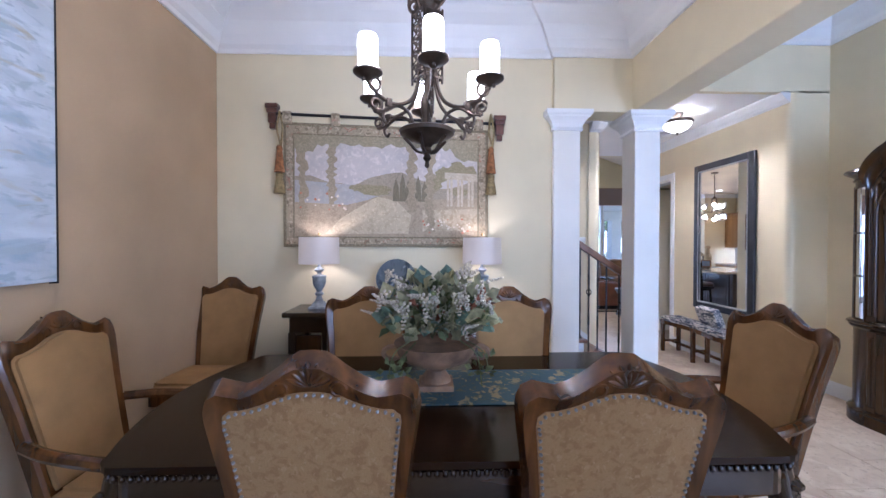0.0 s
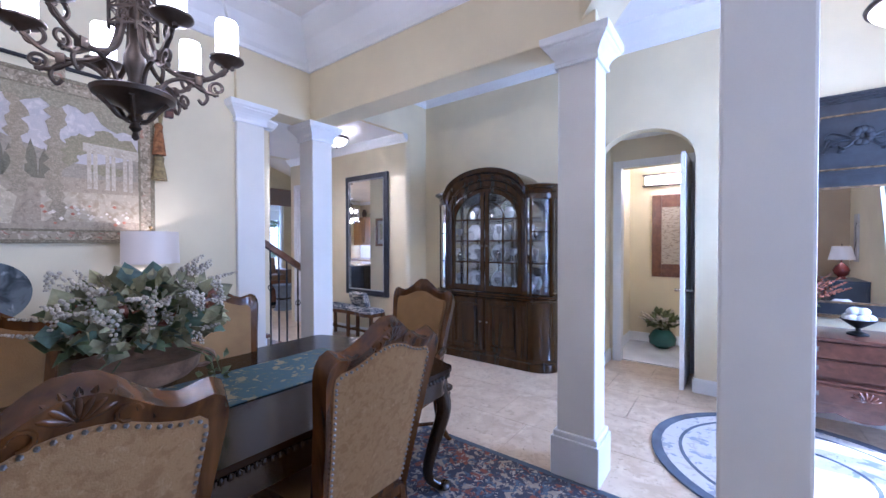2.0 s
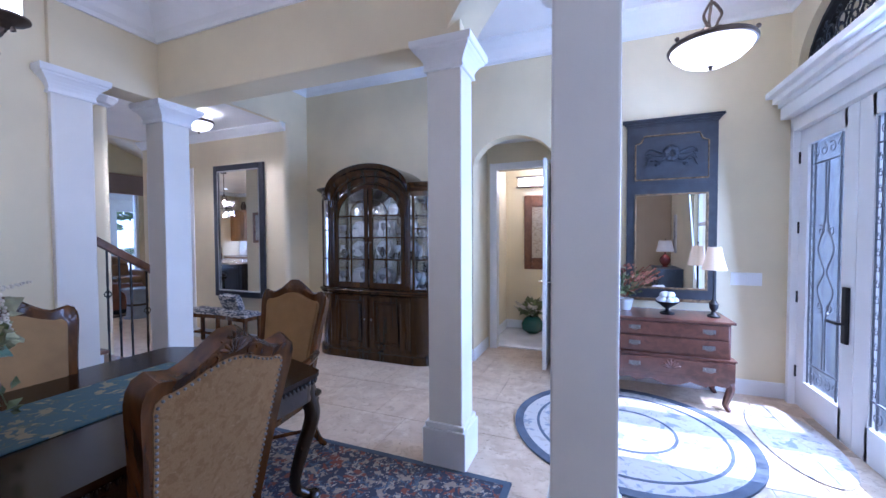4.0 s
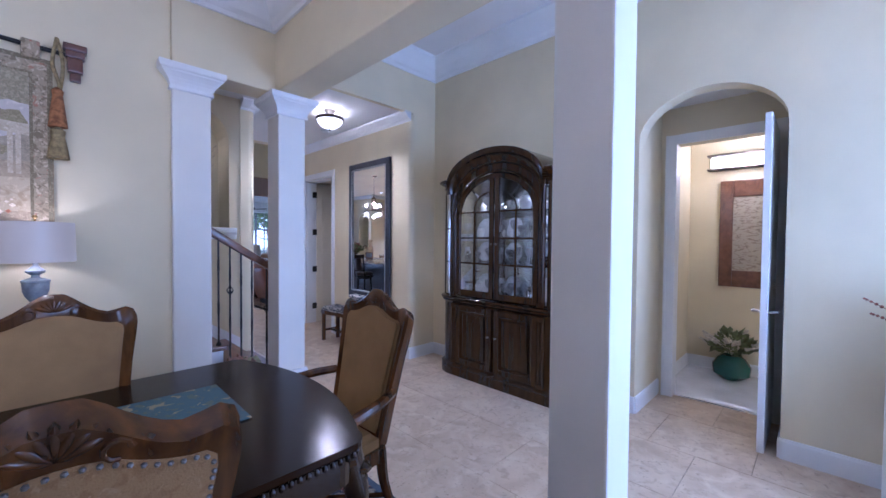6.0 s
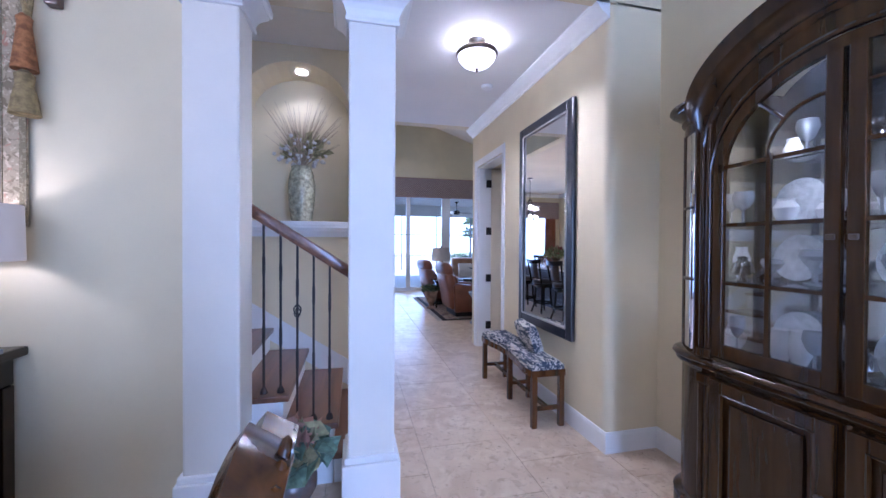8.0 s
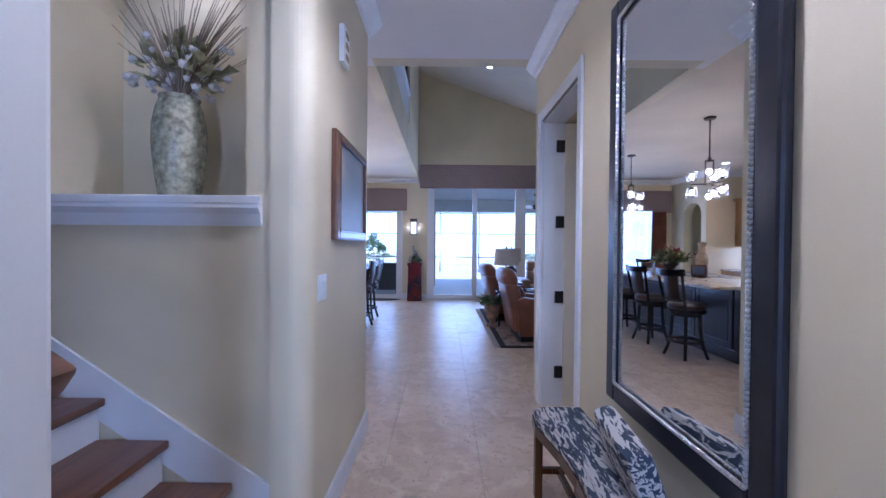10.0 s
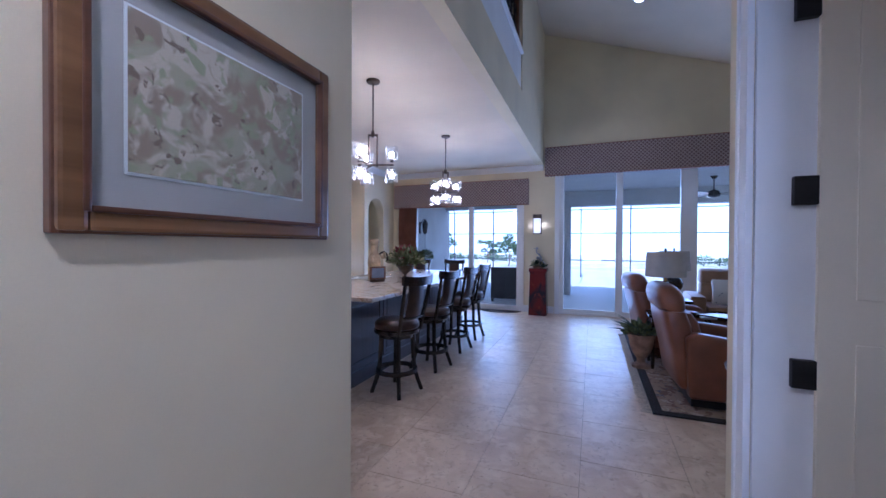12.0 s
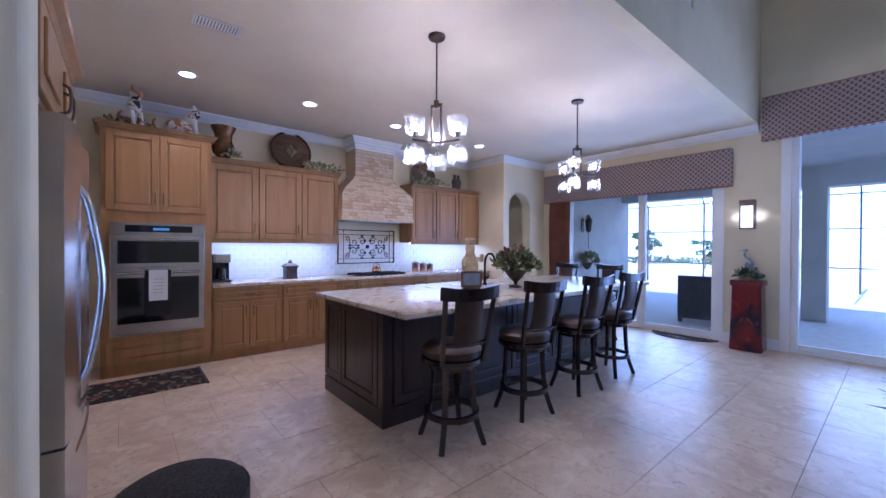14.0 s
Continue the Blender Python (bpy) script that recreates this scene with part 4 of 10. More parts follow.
def flower_urn(x, y, z):
    u = thing("flower_arrangement", "silk flowers and foliage in a wide terracotta urn", "flowers", pose(x, y, z))
    bm = bmesh.new()
    box(bm, -0.085, 0.085, -0.085, 0.085, 0, 0.03, bevel=0.006)
    lathe(bm, [(0.075, 0.03), (0.07, 0.05), (0.045, 0.085), (0.05, 0.10), (0.10, 0.115), (0.16, 0.14), (0.19, 0.17), (0.20, 0.21), (0.21, 0.225), (0.19, 0.225), (0.15, 0.20)], 28)
    part("urn", bm, URN, u, "aged terracotta urn", True)
    for s in (-1, 1):
        bm = bmesh.new()
        pts = [(s * (0.20 + 0.075 * math.sin(a) * (1 - a / 9)), 0, 0.205 - 0.05 * (1 - math.cos(a)) * (1 - a / 9)) for a in [k * 0.5 for k in range(13)]]
        tube(bm, pts, 0.014, 6, 0.008)
        part("handle", bm, URN, u, "scrolled urn handle", True)
    bm = bmesh.new()
    leaf_clump(bm, 190, (0, 0, 0.35), (0.25, 0.24, 0.16), 0.075, 11, long=2.0, up=0.15)
    part("foliage", bm, LEAF, u, "dark green leaves")
    bm = bmesh.new()
    leaf_clump(bm, 320, (0.02, 0, 0.37), (0.29, 0.27, 0.19), 0.068, 12, long=1.8, up=0.1)
    part("pale_foliage", bm, PALELEAF, u, "silver-green leaves")
    bm = bmesh.new()
    leaf_clump(bm, 40, (0.0, 0, 0.36), (0.26, 0.25, 0.18), 0.085, 15, long=1.6, up=0.0)
    part("eucalyptus", bm, BLUELEAF, u, "blue-green eucalyptus leaves")
    bm = bmesh.new()
    hanging_blossom(bm, 95, (0, 0, 0.37), 0.26, 13)
    part("blossom_spray", bm, CREAMBLOOM, u, "cream blossom sprays")
    bm = bmesh.new()
    leaf_clump(bm, 40, (0.03, -0.08, 0.40), (0.22, 0.2, 0.12), 0.05, 14)
    part("rust_blossom", bm, RUSTBLOOM, u, "rust coloured petals")
    bm = bmesh.new()
    for k in range(5):
        r = random.Random(k)
        a = r.uniform(3.4, 6.0)
        tube(bm, smooth_line([(0.15 * math.cos(a), 0.15 * math.sin(a), 0.25), (0.24 * math.cos(a), 0.24 * math.sin(a), 0.2), (0.27 * math.cos(a), 0.27 * math.sin(a), 0.06 + 0.03 * k)]), 0.003, 4)
        leaf_clump(bm, 8, (0.26 * math.cos(a), 0.26 * math.sin(a), 0.12), (0.04, 0.04, 0.08), 0.04, 20 + k)
    part("trailing_vine", bm, LEAF, u, "thin trailing vines")


flower_urn(-3.52, -3.0, RUGTOP + 0.757)


def scroll(cx, cz, r0, r1, turns, start, n=22):
    """A flat spiral in the xz plane."""
    return [(cx + (r0 + (r1 - r0) * k / n) * math.cos(start + turns * 2 * math.pi * k / n), 0, cz + (r0 + (r1 - r0) * k / n) * math.sin(start + turns * 2 * math.pi * k / n)) for k in range(n + 1)]


def chandelier(x, y):
    c = thing("chandelier", "bronze iron scrollwork chandelier with six lit glass candles", "chandelier", pose(x, y, 0, 0, 0, 35))
    bm = bmesh.new()
    lathe(bm, [(0.004, 1.835), (0.012, 1.845), (0.008, 1.865), (0.020, 1.88), (0.012, 1.90), (0.026, 1.915), (0.018, 1.93), (0.03, 1.945), (0.10, 1.975), (0.125, 1.99), (0.13, 2.005), (0.12, 2.012), (0.03, 2.015), (0.02, 2.06), (0.032, 2.11), (0.034, 2.14), (0.016, 2.19), (0.012, 2.56)], 24)
    part("stem", bm, IRON, c, "turned bronze stem and bowl", True)
    bm = bmesh.new()
    for k in range(5):
        a = 2 * math.pi * k / 5
        pts = smooth_line([(0.105, 0, 1.975), (0.075, 0, 1.945), (0.05, 0, 1.915), (0.02, 0, 1.905)])
        tube(bm, [Matrix.Rotation(a, 3, "Z") @ Vector(p) for p in pts], 0.009, 6, 0.006)
    part("finial_scroll", bm, IRON, c, smooth=True)
    for k in range(6):
        turn = Matrix.Rotation(2 * math.pi * k / 6, 4, "Z")
        bm = bmesh.new()
        pts = smooth_line([(0.035, 0, 2.42), (0.045, 0, 2.25), (0.08, 0, 2.14), (0.16, 0, 2.095), (0.24, 0, 2.11), (0.30, 0, 2.16)])
        tube(bm, pts, 0.009, 6)
        tube(bm, scroll(0.275, 2.155, 0.045, 0.012, 1.2, 0.1), 0.008, 6, 0.006)
        tube(bm, smooth_line([(0.07, 0, 2.012), (0.10, 0, 2.07), (0.16, 0, 2.09), (0.22, 0, 2.055), (0.27, 0, 2.05)]), 0.008, 6)
        tube(bm, scroll(0.265, 2.075, 0.03, 0.008, -1.3, 4.6), 0.008, 6, 0.005)
        tube(bm, smooth_line([(0.19, 0, 2.085), (0.22, 0, 2.06), (0.23, 0, 2.03), (0.215, 0, 2.005), (0.20, 0, 2.02)]), 0.007, 6)
        box(bm, 0.19, 0.215, -0.013, 0.013, 2.075, 2.11, bevel=0.003)
        arm = part("arm", bm, IRON, c, "scrolled bronze arm", True, turn)
        bm = bmesh.new()
        lathe(bm, [(0.008, 2.16), (0.02, 2.175), (0.05, 2.185), (0.062, 2.195), (0.062, 2.202), (0.03, 2.205)], 18, (0.30, 0, 0))
        part("drip_pan", bm, IRON, arm, smooth=True)
        bm = bmesh.new()
        lathe(bm, [(0.036, 2.206), (0.041, 2.22), (0.041, 2.335), (0.037, 2.35), (0.030, 2.352), (0.028, 2.34)], 18, (0.30, 0, 0))
        part("candle_glass", bm, CANDLE, arm, "glowing frosted glass", True)
    bm = bmesh.new()
    for k in range(4):
        turn = Matrix.Rotation(math.pi / 2 * k, 4, "Z")
        vs0 = len(bm.verts)
        for x0 in (-0.05, 0.05):
            box(bm, x0 - 0.004, x0 + 0.004, 0.046, 0.054, 2.22, 2.56)
        for z in (2.24, 2.30, 2.36, 2.42, 2.48, 2.54):
            box(bm, -0.05, 0.05, 0.047, 0.053, z, z + 0.008)
        for z in (2.27, 2.33, 2.39, 2.45, 2.51):
            tube(bm, [(0.02 * math.cos(a), 0.05, z + 0.005 + 0.02 * math.sin(a)) for a in [j * 0.7 for j in range(10)]], 0.004, 5)
            tube(bm, [(-0.046, 0.05, z - 0.02), (0.046, 0.05, z + 0.03)], 0.003, 4)
            tube(bm, [(0.046, 0.05, z - 0.02), (-0.046, 0.05, z + 0.03)], 0.003, 4)
        bm.verts.ensure_lookup_table()
        bmesh.ops.transform(bm, matrix=turn, verts=bm.verts[vs0:])
    part("lattice", bm, IRON, c, "pierced scroll lattice")
    bm = bmesh.new()
    for k in range(4):
        turn = Matrix.Rotation(math.pi / 2 * k + 0.4, 3, "Z")
        for pts in (scroll(0.075, 2.61, 0.035, 0.01, 1.2, 3.4), scroll(0.05, 2.66, 0.03, 0.008, -1.2, 3.6), smooth_line([(0.05, 0, 2.55), (0.10, 0, 2.60), (0.09, 0, 2.68), (0.02, 0, 2.72)])):
            tube(bm, [turn @ Vector(p) for p in pts], 0.008, 6)
    sphere(bm, (0, 0, 2.60), 0.045, 12)
    part("crown_scroll", bm, IRON, c, "scrolled crown", True)
    bm = bmesh.new()
    for k in range(20):
        z = 2.72 + 0.04 * k
        ring = [(0.012 * math.cos(a), 0, z + 0.026 * math.sin(a)) for a in [j * math.pi / 5 for j in range(11)]]
        tube(bm, [Matrix.Rotation(math.pi / 2 * (k % 2), 3, "Z") @ Vector(p) for p in ring], 0.003, 4)
    part("chain", bm, IRON, c)
    part("canopy", lathe(bmesh.new(), [(0.02, 3.50), (0.05, 3.52), (0.065, 3.548)], 18), IRON, c, smooth=True)
    for k in range(6):
        a = radians(35) + 2 * math.pi * k / 6
        bulb("chandelier_bulb", (x + 0.36 * math.cos(a), y + 0.36 * math.sin(a), 2.30), 2.6, 0.03)


chandelier(-3.565, -3.12)


def tapestry():
    t = thing("tapestry", "woven garden landscape tapestry with floral border on an iron rod", "tapestry")
    y = -1.395
    cloth = pattern("woven border", (0.37, 0.30, 0.20), [((0.22, 0.175, 0.11), 26, 0.50, 0.10), ((0.54, 0.44, 0.31), 34, 0.54, 0.08), ((0.38, 0.20, 0.13), 16, 0.60, 0.06)], 0.95, bump=0.5)
    part("border", B(-4.87, -3.02, y - 0.012, y, 1.455, 2.575, bevel=0.004), cloth, t, "tan floral woven border")

    edge = pattern("woven edge", (0.20, 0.165, 0.10), [((0.30, 0.25, 0.16), 60, 0.5, 0.08)], 0.95, bump=0.5)
    for a in ((-4.87, -4.845, 1.455, 2.575), (-3.045, -3.02, 1.455, 2.575), (-4.845, -3.045, 1.455, 1.48), (-4.845, -3.045, 2.55, 2.575), (-4.785, -4.77, 1.535, 2.48), (-3.12, -3.105, 1.535, 2.48), (-4.77, -3.12, 1.535, 1.55), (-4.77, -3.12, 2.465, 2.48)):
        part("woven_band", B(a[0], a[1], y - 0.0165, y - 0.0122, a[2], a[3]), edge, t, "dark olive band")

    def weave(name, outline, d, colours, label, scale=14):
        base, second = ((1.08 * a, 1.02 * b, 0.92 * c) for a, b, c in colours)
        mat = pattern("woven " + name, base, [(second, scale * 1.8, 0.46, 0.18), (tuple(c * 1.2 for c in base), scale * 4.0, 0.52, 0.14)], 0.95, bump=0.5)
        part(name, prism(bmesh.new(), outline, 0.0012, ALONG_X(y - 0.0125 - d)), mat, t, label)
    x0, x1, z0, z1 = -4.77, -3.12, 1.55, 2.465
    weave("woven_sky", [(x0, 1.95), (x1, 1.95), (x1, z1), (x0, z1)], 0.001, ((0.52, 0.49, 0.50), (0.47, 0.45, 0.47)), "pale blue-grey sky", 5)
    r = random.Random(4)
    hills = [(x0, 1.9)] + [(x0 + (x1 - x0) * k / 24, 2.06 + 0.05 * math.sin(k * 0.5 + 1) + r.uniform(-0.015, 0.02) + (0.05 if 8 < k < 15 else 0)) for k in range(25)] + [(x1, 1.9)]
    weave("woven_hill", hills, 0.0025, ((0.34, 0.30, 0.24), (0.27, 0.24, 0.19)), "grey-green hills", 20)
    weave("woven_lake", [(x0, 1.84), (-4.25, 1.83), (-4.02, 1.93), (-4.18, 2.02), (x0, 2.06)], 0.004, ((0.36, 0.36, 0.38), (0.42, 0.40, 0.40)), "blue-grey lake", 6)
    weave("woven_garden", [(x0, z0), (x1, z0), (x1, 1.92), (-3.6, 1.90), (-3.95, 1.93), (-4.3, 1.84), (x0, 1.86)], 0.0055, ((0.38, 0.32, 0.24), (0.29, 0.24, 0.18)), "olive and straw meadow", 16)
    weave("woven_path", [(-4.5, z0 + 0.02), (-3.75, z0 + 0.03), (-3.72, 1.75), (-3.85, 1.88), (-4.02, 1.92), (-4.1, 1.88), (-4.35, 1.72)], 0.007, ((0.50, 0.44, 0.33), (0.42, 0.36, 0.26)), "pale winding path", 10)
    weave("woven_terrace", [(-3.62, z0 + 0.05), (x1, z0 + 0.06), (x1, 1.82), (-3.62, 1.80)], 0.007, ((0.47, 0.41, 0.31), (0.37, 0.30, 0.21)), "pale terrace steps", 9)
    def crown(cx, cz, w, h):
        pts = []
        for k in range(22):
            a = 2 * math.pi * k / 22
            q = 1 + r.uniform(-0.18, 0.14)
            pts.append((min(x1, max(x0, cx + w * q * math.cos(a))), min(z1, cz + h * q * math.sin(a))))
        weave("woven_tree", pts, 0.0078 + r.uniform(0, 0.0004), ((0.25, 0.225, 0.145), (0.36, 0.32, 0.22)), "olive tree crown", 36)

    for cx, cz, w, h in ((-3.52, 2.05, 0.08, 0.08), (-3.42, 2.14, 0.09, 0.07), (-3.30, 2.20, 0.08, 0.06), (-3.19, 2.16, 0.07, 0.07), (-3.30, 1.98, 0.10, 0.04), (-4.05, 1.98, 0.14, 0.05), (-4.20, 2.0, 0.08, 0.035)):
        crown(cx, cz, w, h)
    for k in range(46):
        a, b = (r.uniform(-3.62, -3.15), r.uniform(1.58, 1.72)) if k < 30 else (r.uniform(-4.72, -4.30), r.uniform(1.78, 1.95))
        q = r.uniform(0.008, 0.015)
        weave("woven_flower", [(a - q, b), (a, b - q), (a + q, b), (a, b + q)], 0.0132, ((0.70, 0.66, 0.58), (0.60, 0.50, 0.42)) if k % 3 else ((0.46, 0.20, 0.13), (0.36, 0.14, 0.09)), "small woven flower")
    for k in range(9):
        a = -3.40 + 0.032 * k
        if k % 3 != 2:
            weave("woven_arcade", [(a, 1.84), (a + 0.022, 1.84), (a + 0.022, 2.12 - 0.004 * k), (a, 2.12 - 0.004 * k)], 0.0085, ((0.50, 0.45, 0.37), (0.42, 0.36, 0.28)), "pale arcade pillar")
    weave("woven_arcade_top", [(-3.42, 2.10), (-3.12, 2.08), (-3.12, 2.15), (-3.42, 2.16)], 0.0094, ((0.50, 0.45, 0.37), (0.42, 0.36, 0.28)), "pale arcade cornice")
    for k, (a, h) in enumerate(((-3.86, 0.22), (-3.80, 0.27), (-3.75, 0.2), (-3.66, 0.25), (-3.60, 0.2))):
        weave("woven_cypress", [(a - 0.03, 1.88), (a + 0.03, 1.88), (a + 0.024, 1.88 + 0.6 * h), (a, 1.88 + h), (a - 0.024, 1.88 + 0.6 * h)], 0.0095, ((0.20, 0.18, 0.13), (0.15, 0.14, 0.10)), "dark cypress", 30)
    for k, (a, zb) in enumerate(((-4.70, 1.70), (-4.44, 1.84), (-3.72, 1.78), (-3.55, 1.60))):
        pts = []
        for s in range(26):
            pts.append((a + 0.035 + r.uniform(-0.02, 0.025), zb + (z1 - zb) * s / 25))
        for s in range(26):
            pts.append((a - 0.035 + r.uniform(-0.025, 0.02), z1 - (z1 - zb) * s / 25))
        weave("woven_vine", pts, 0.011, ((0.28, 0.24, 0.17), (0.42, 0.36, 0.28)), "vine-wound column", 40)
    top = [(x0, z1)] + [(x0 + (x1 - x0) * k / 40, z1 - 0.05 - 0.05 * abs(math.sin(k * 0.9)) * 0.6 - r.uniform(0, 0.03) - (0.10 if k > 34 else 0.06 if k < 5 else 0)) for k in range(41)] + [(x1, z1)]
    weave("woven_leaves", top, 0.0125, ((0.26, 0.235, 0.165), (0.40, 0.36, 0.27)), "hanging leaves", 34)
    for k in range(5):
        a = -4.83 + 0.43 * k
        part("hanging_loop", B(a - 0.04, a + 0.04, y - 0.045, y - 0.004, 2.56, 2.67, bevel=0.01), cloth, t)

    # the cloth hangs a little lower towards the staircase
    for ob in t.children:
        for v in ob.data.vertices:
            v.co.z -= 0.055 * (v.co.x + 4.87) / 1.85 * (v.co.z - 1.455) / 1.12


tapestry()
rod = thing("curtain_rod", "dark iron rod on carved wooden brackets", "rod")
part("rod", tube(bmesh.new(), [(-4.93, -1.425, 2.645), (-2.95, -1.425, 2.575)], 0.013, 10), BLACKIRON, rod, smooth=True)
for x, d in ((-4.96, 0.0), (-2.92, -0.085)):
    bm = bmesh.new()
    box(bm, x - 0.055, x + 0.055, -1.46, -1.382, 2.69 + d, 2.73 + d, bevel=0.008)
    box(bm, x - 0.045, x + 0.045, -1.45, -1.382, 2.65 + d, 2.69 + d, bevel=0.008)
    box(bm, x - 0.036, x + 0.036, -1.445, -1.382, 2.56 + d, 2.65 + d, bevel=0.012)
    box(bm, x - 0.026, x + 0.026, -1.43, -1.382, 2.51 + d, 2.56 + d, bevel=0.008)
    part("bracket", bm, CHERRY, rod, "carved reddish bracket")
TASSEL = material("rust and gold tassel cord", (0.40, 0.17, 0.06), 0.9, vary=0.25, scale=40, fine=200, bump=0.5)
GOLDCORD = material("old gold cord", (0.36, 0.27, 0.12), 0.9, vary=0.2, scale=40, fine=200, bump=0.5)
for x in (-4.89, -3.0):
    ta = thing("tassel", "rust and gold silk tassel hanging from the rod", "tassel", group="tassels on the tapestry rod")
    bm = bmesh.new()
    tube(bm, smooth_line([(x, -1.44, 2.66), (x - 0.02, -1.45, 2.5), (x + 0.01, -1.45, 2.35), (x, -1.45, 2.1)]), 0.010, 6)
    tube(bm, smooth_line([(x, -1.43, 2.66), (x + 0.025, -1.44, 2.5), (x + 0.005, -1.44, 2.3)]), 0.010, 6)
    part("cord", bm, GOLDCORD, ta, smooth=True)
    bm = bmesh.new()
    lathe(bm, [(0.012, 2.36), (0.028, 2.34), (0.024, 2.31), (0.036, 2.2), (0.045, 2.12)][::-1], 12, (x, -1.445, 0))
    part("tassel_head", bm, TASSEL, ta, "rust silk fringe", True)
    bm = bmesh.new()
    lathe(bm, [(0.012, 2.12), (0.034, 2.10), (0.03, 2.06), (0.042, 2.0), (0.052, 1.93)][::-1], 12, (x, -1.445, 0))
    part("tassel_skirt", bm, GOLDCORD, ta, "gold silk fringe", True)


def console_table():
    c = thing("console_table", "dark wood console table with arched side panels", "console", pose(-3.88, -1.605, 0) @ Matrix.Diagonal((1, 1, 1.035, 1)))
    part("tabletop", B(-0.85, 0.85, -0.23, 0.22, 0.86, 0.90, bevel=0.01), DARKWOOD, c)
    part("drawer_rail", B(-0.80, 0.80, -0.20, 0.21, 0.74, 0.86, bevel=0.004), DARKWOOD, c)
    for s in (-1, 1):
        bm = bmesh.new()
        box(bm, s * 0.78 - 0.03, s * 0.78 + 0.03, -0.20, -0.14, 0.0, 0.74, bevel=0.005)
        box(bm, s * 0.78 - 0.03, s * 0.78 + 0.03, 0.14, 0.20, 0.0, 0.74, bevel=0.005)
        box(bm, s * 0.78 - 0.012, s * 0.78 + 0.012, -0.14, 0.14, 0.12, 0.74)
        part("leg_panel", bm, DARKWOOD, c)
        bm = bmesh.new()
        box(bm, s * 0.52 - 0.02, s * 0.52 + 0.02, -0.20, 0.20, 0.12, 0.74, bevel=0.004)
        part("divider", bm, DARKWOOD, c)
        part("cabinet_door", B(s * 0.65 - 0.10, s * 0.65 + 0.10, -0.19, -0.17, 0.15, 0.72, bevel=0.01), CABWOOD, c)
    part("shelf", B(-0.75, 0.75, -0.18, 0.2, 0.10, 0.13), DARKWOOD, c)
    return c


console_table()


def table_lamp(x, y, z):
    l = thing("table_lamp", "chalky blue turned table lamp with a lit white drum shade", "lamp", pose(x, y, z), group="pair of console lamps")
    bm = bmesh.new()
    box(bm, -0.075, 0.075, -0.075, 0.075, 0, 0.02, bevel=0.004)
    lathe(bm, [(0.068, 0.02), (0.066, 0.03), (0.05, 0.045), (0.030, 0.07), (0.022, 0.095), (0.020, 0.105), (0.036, 0.118), (0.036, 0.128), (0.022, 0.142), (0.024, 0.155), (0.044, 0.185), (0.054, 0.215), (0.056, 0.262), (0.060, 0.266), (0.060, 0.276), (0.050, 0.280), (0.020, 0.290), (0.017, 0.305), (0.040, 0.320), (0.042, 0.330), (0.024, 0.345), (0.012, 0.36), (0.012, 0.43)], 24)
    part("base", bm, CHALK, l, "chalky blue-grey turned base", True)
    bm = bmesh.new()
    n = 32
    ring = lambda r, h: [bm.verts.new((r * math.cos(2 * math.pi * i / n), r * math.sin(2 * math.pi * i / n), h)) for i in range(n)]
    a, b, c2, d = ring(0.170, 0.380), ring(0.165, 0.605), ring(0.162, 0.605), ring(0.167, 0.380)
    for p, q in ((a, b), (b, c2), (c2, d), (d, a)):
        for i in range(n):
            bm.faces.new((p[i], p[(i + 1) % n], q[(i + 1) % n], q[i]))
    part("shade", bm, SHADE, l, "lit white linen drum shade", True)
    bm = bmesh.new()
    tube(bm, [(0, 0, 0.43), (0, 0, 0.63)], 0.004, 6)
    sphere(bm, (0, 0, 0.635), 0.012, 8)
    tube(bm, [(-0.163, 0, 0.595), (0.163, 0, 0.595)], 0.002, 4)
    part("finial", bm, BRASS, l, smooth=True)
    bulb("table_lamp_bulb", (x, y, z + 0.50), 2.0, 0.03)


table_lamp(-4.50, -1.595, 0.932)
table_lamp(-3.10, -1.595, 0.932)

plate = thing("decor_plate", "round blue-grey glazed plate leaning on a stand", "plate", pose(-3.85, -1.50, 0.932, 80, 0, 0))
bm = lathe(bmesh.new(), [(0.02, 0.0), (0.08, 0.004), (0.13, 0.014), (0.175, 0.034), (0.18, 0.040), (0.13, 0.022), (0.08, 0.012), (0.01, 0.008)], 40, (0, 0.235, 0))
part("plate", bm, pattern("blue-grey glaze", (0.14, 0.16, 0.17), [((0.05, 0.06, 0.065), 7, 0.48, 0.12), ((0.34, 0.36, 0.37), 9, 0.58, 0.10)], 0.12, bump=0.02), plate, smooth=True)
bm = bmesh.new()
for s in (-1, 1):
    tube(bm, [(s * 0.07, 0.0, 0.06), (s * 0.06, 0.055, 0.055), (s * 0.06, 0.06, 0.0), (s * 0.04, 0.26, -0.02)], 0.006, 6)
    tube(bm, [(s * 0.06, 0.06, 0.0), (s * 0.065, 0.0, -0.01)], 0.006, 6)
part("stand", bm, BLACKIRON, plate)

pic = thing("painting", "large unframed abstract seascape canvas on the tan wall", "painting")
canvas = pattern("abstract blue and white paint", (0.50, 0.54, 0.58), [((0.62, 0.66, 0.70), 2, 0.46, 0.2), ((0.36, 0.44, 0.51), 2.2, 0.54, 0.14), ((0.40, 0.46, 0.50), 7, 0.52, 0.10), ((0.44, 0.40, 0.30), 3.2, 0.62, 0.10)], 0.6, stretch=(1, 1, 3.2), bump=0.5, fine=40)
part("canvas", B(-5.465, -5.425, -4.25, -2.92, 1.29, 2.86, bevel=0.004), canvas, pic, "blue and white brushed canvas")
part("frame_edge", B(-5.466, -5.43, -2.92, -2.905, 1.28, 2.87), BLACKIRON, pic)
bm = bmesh.new()
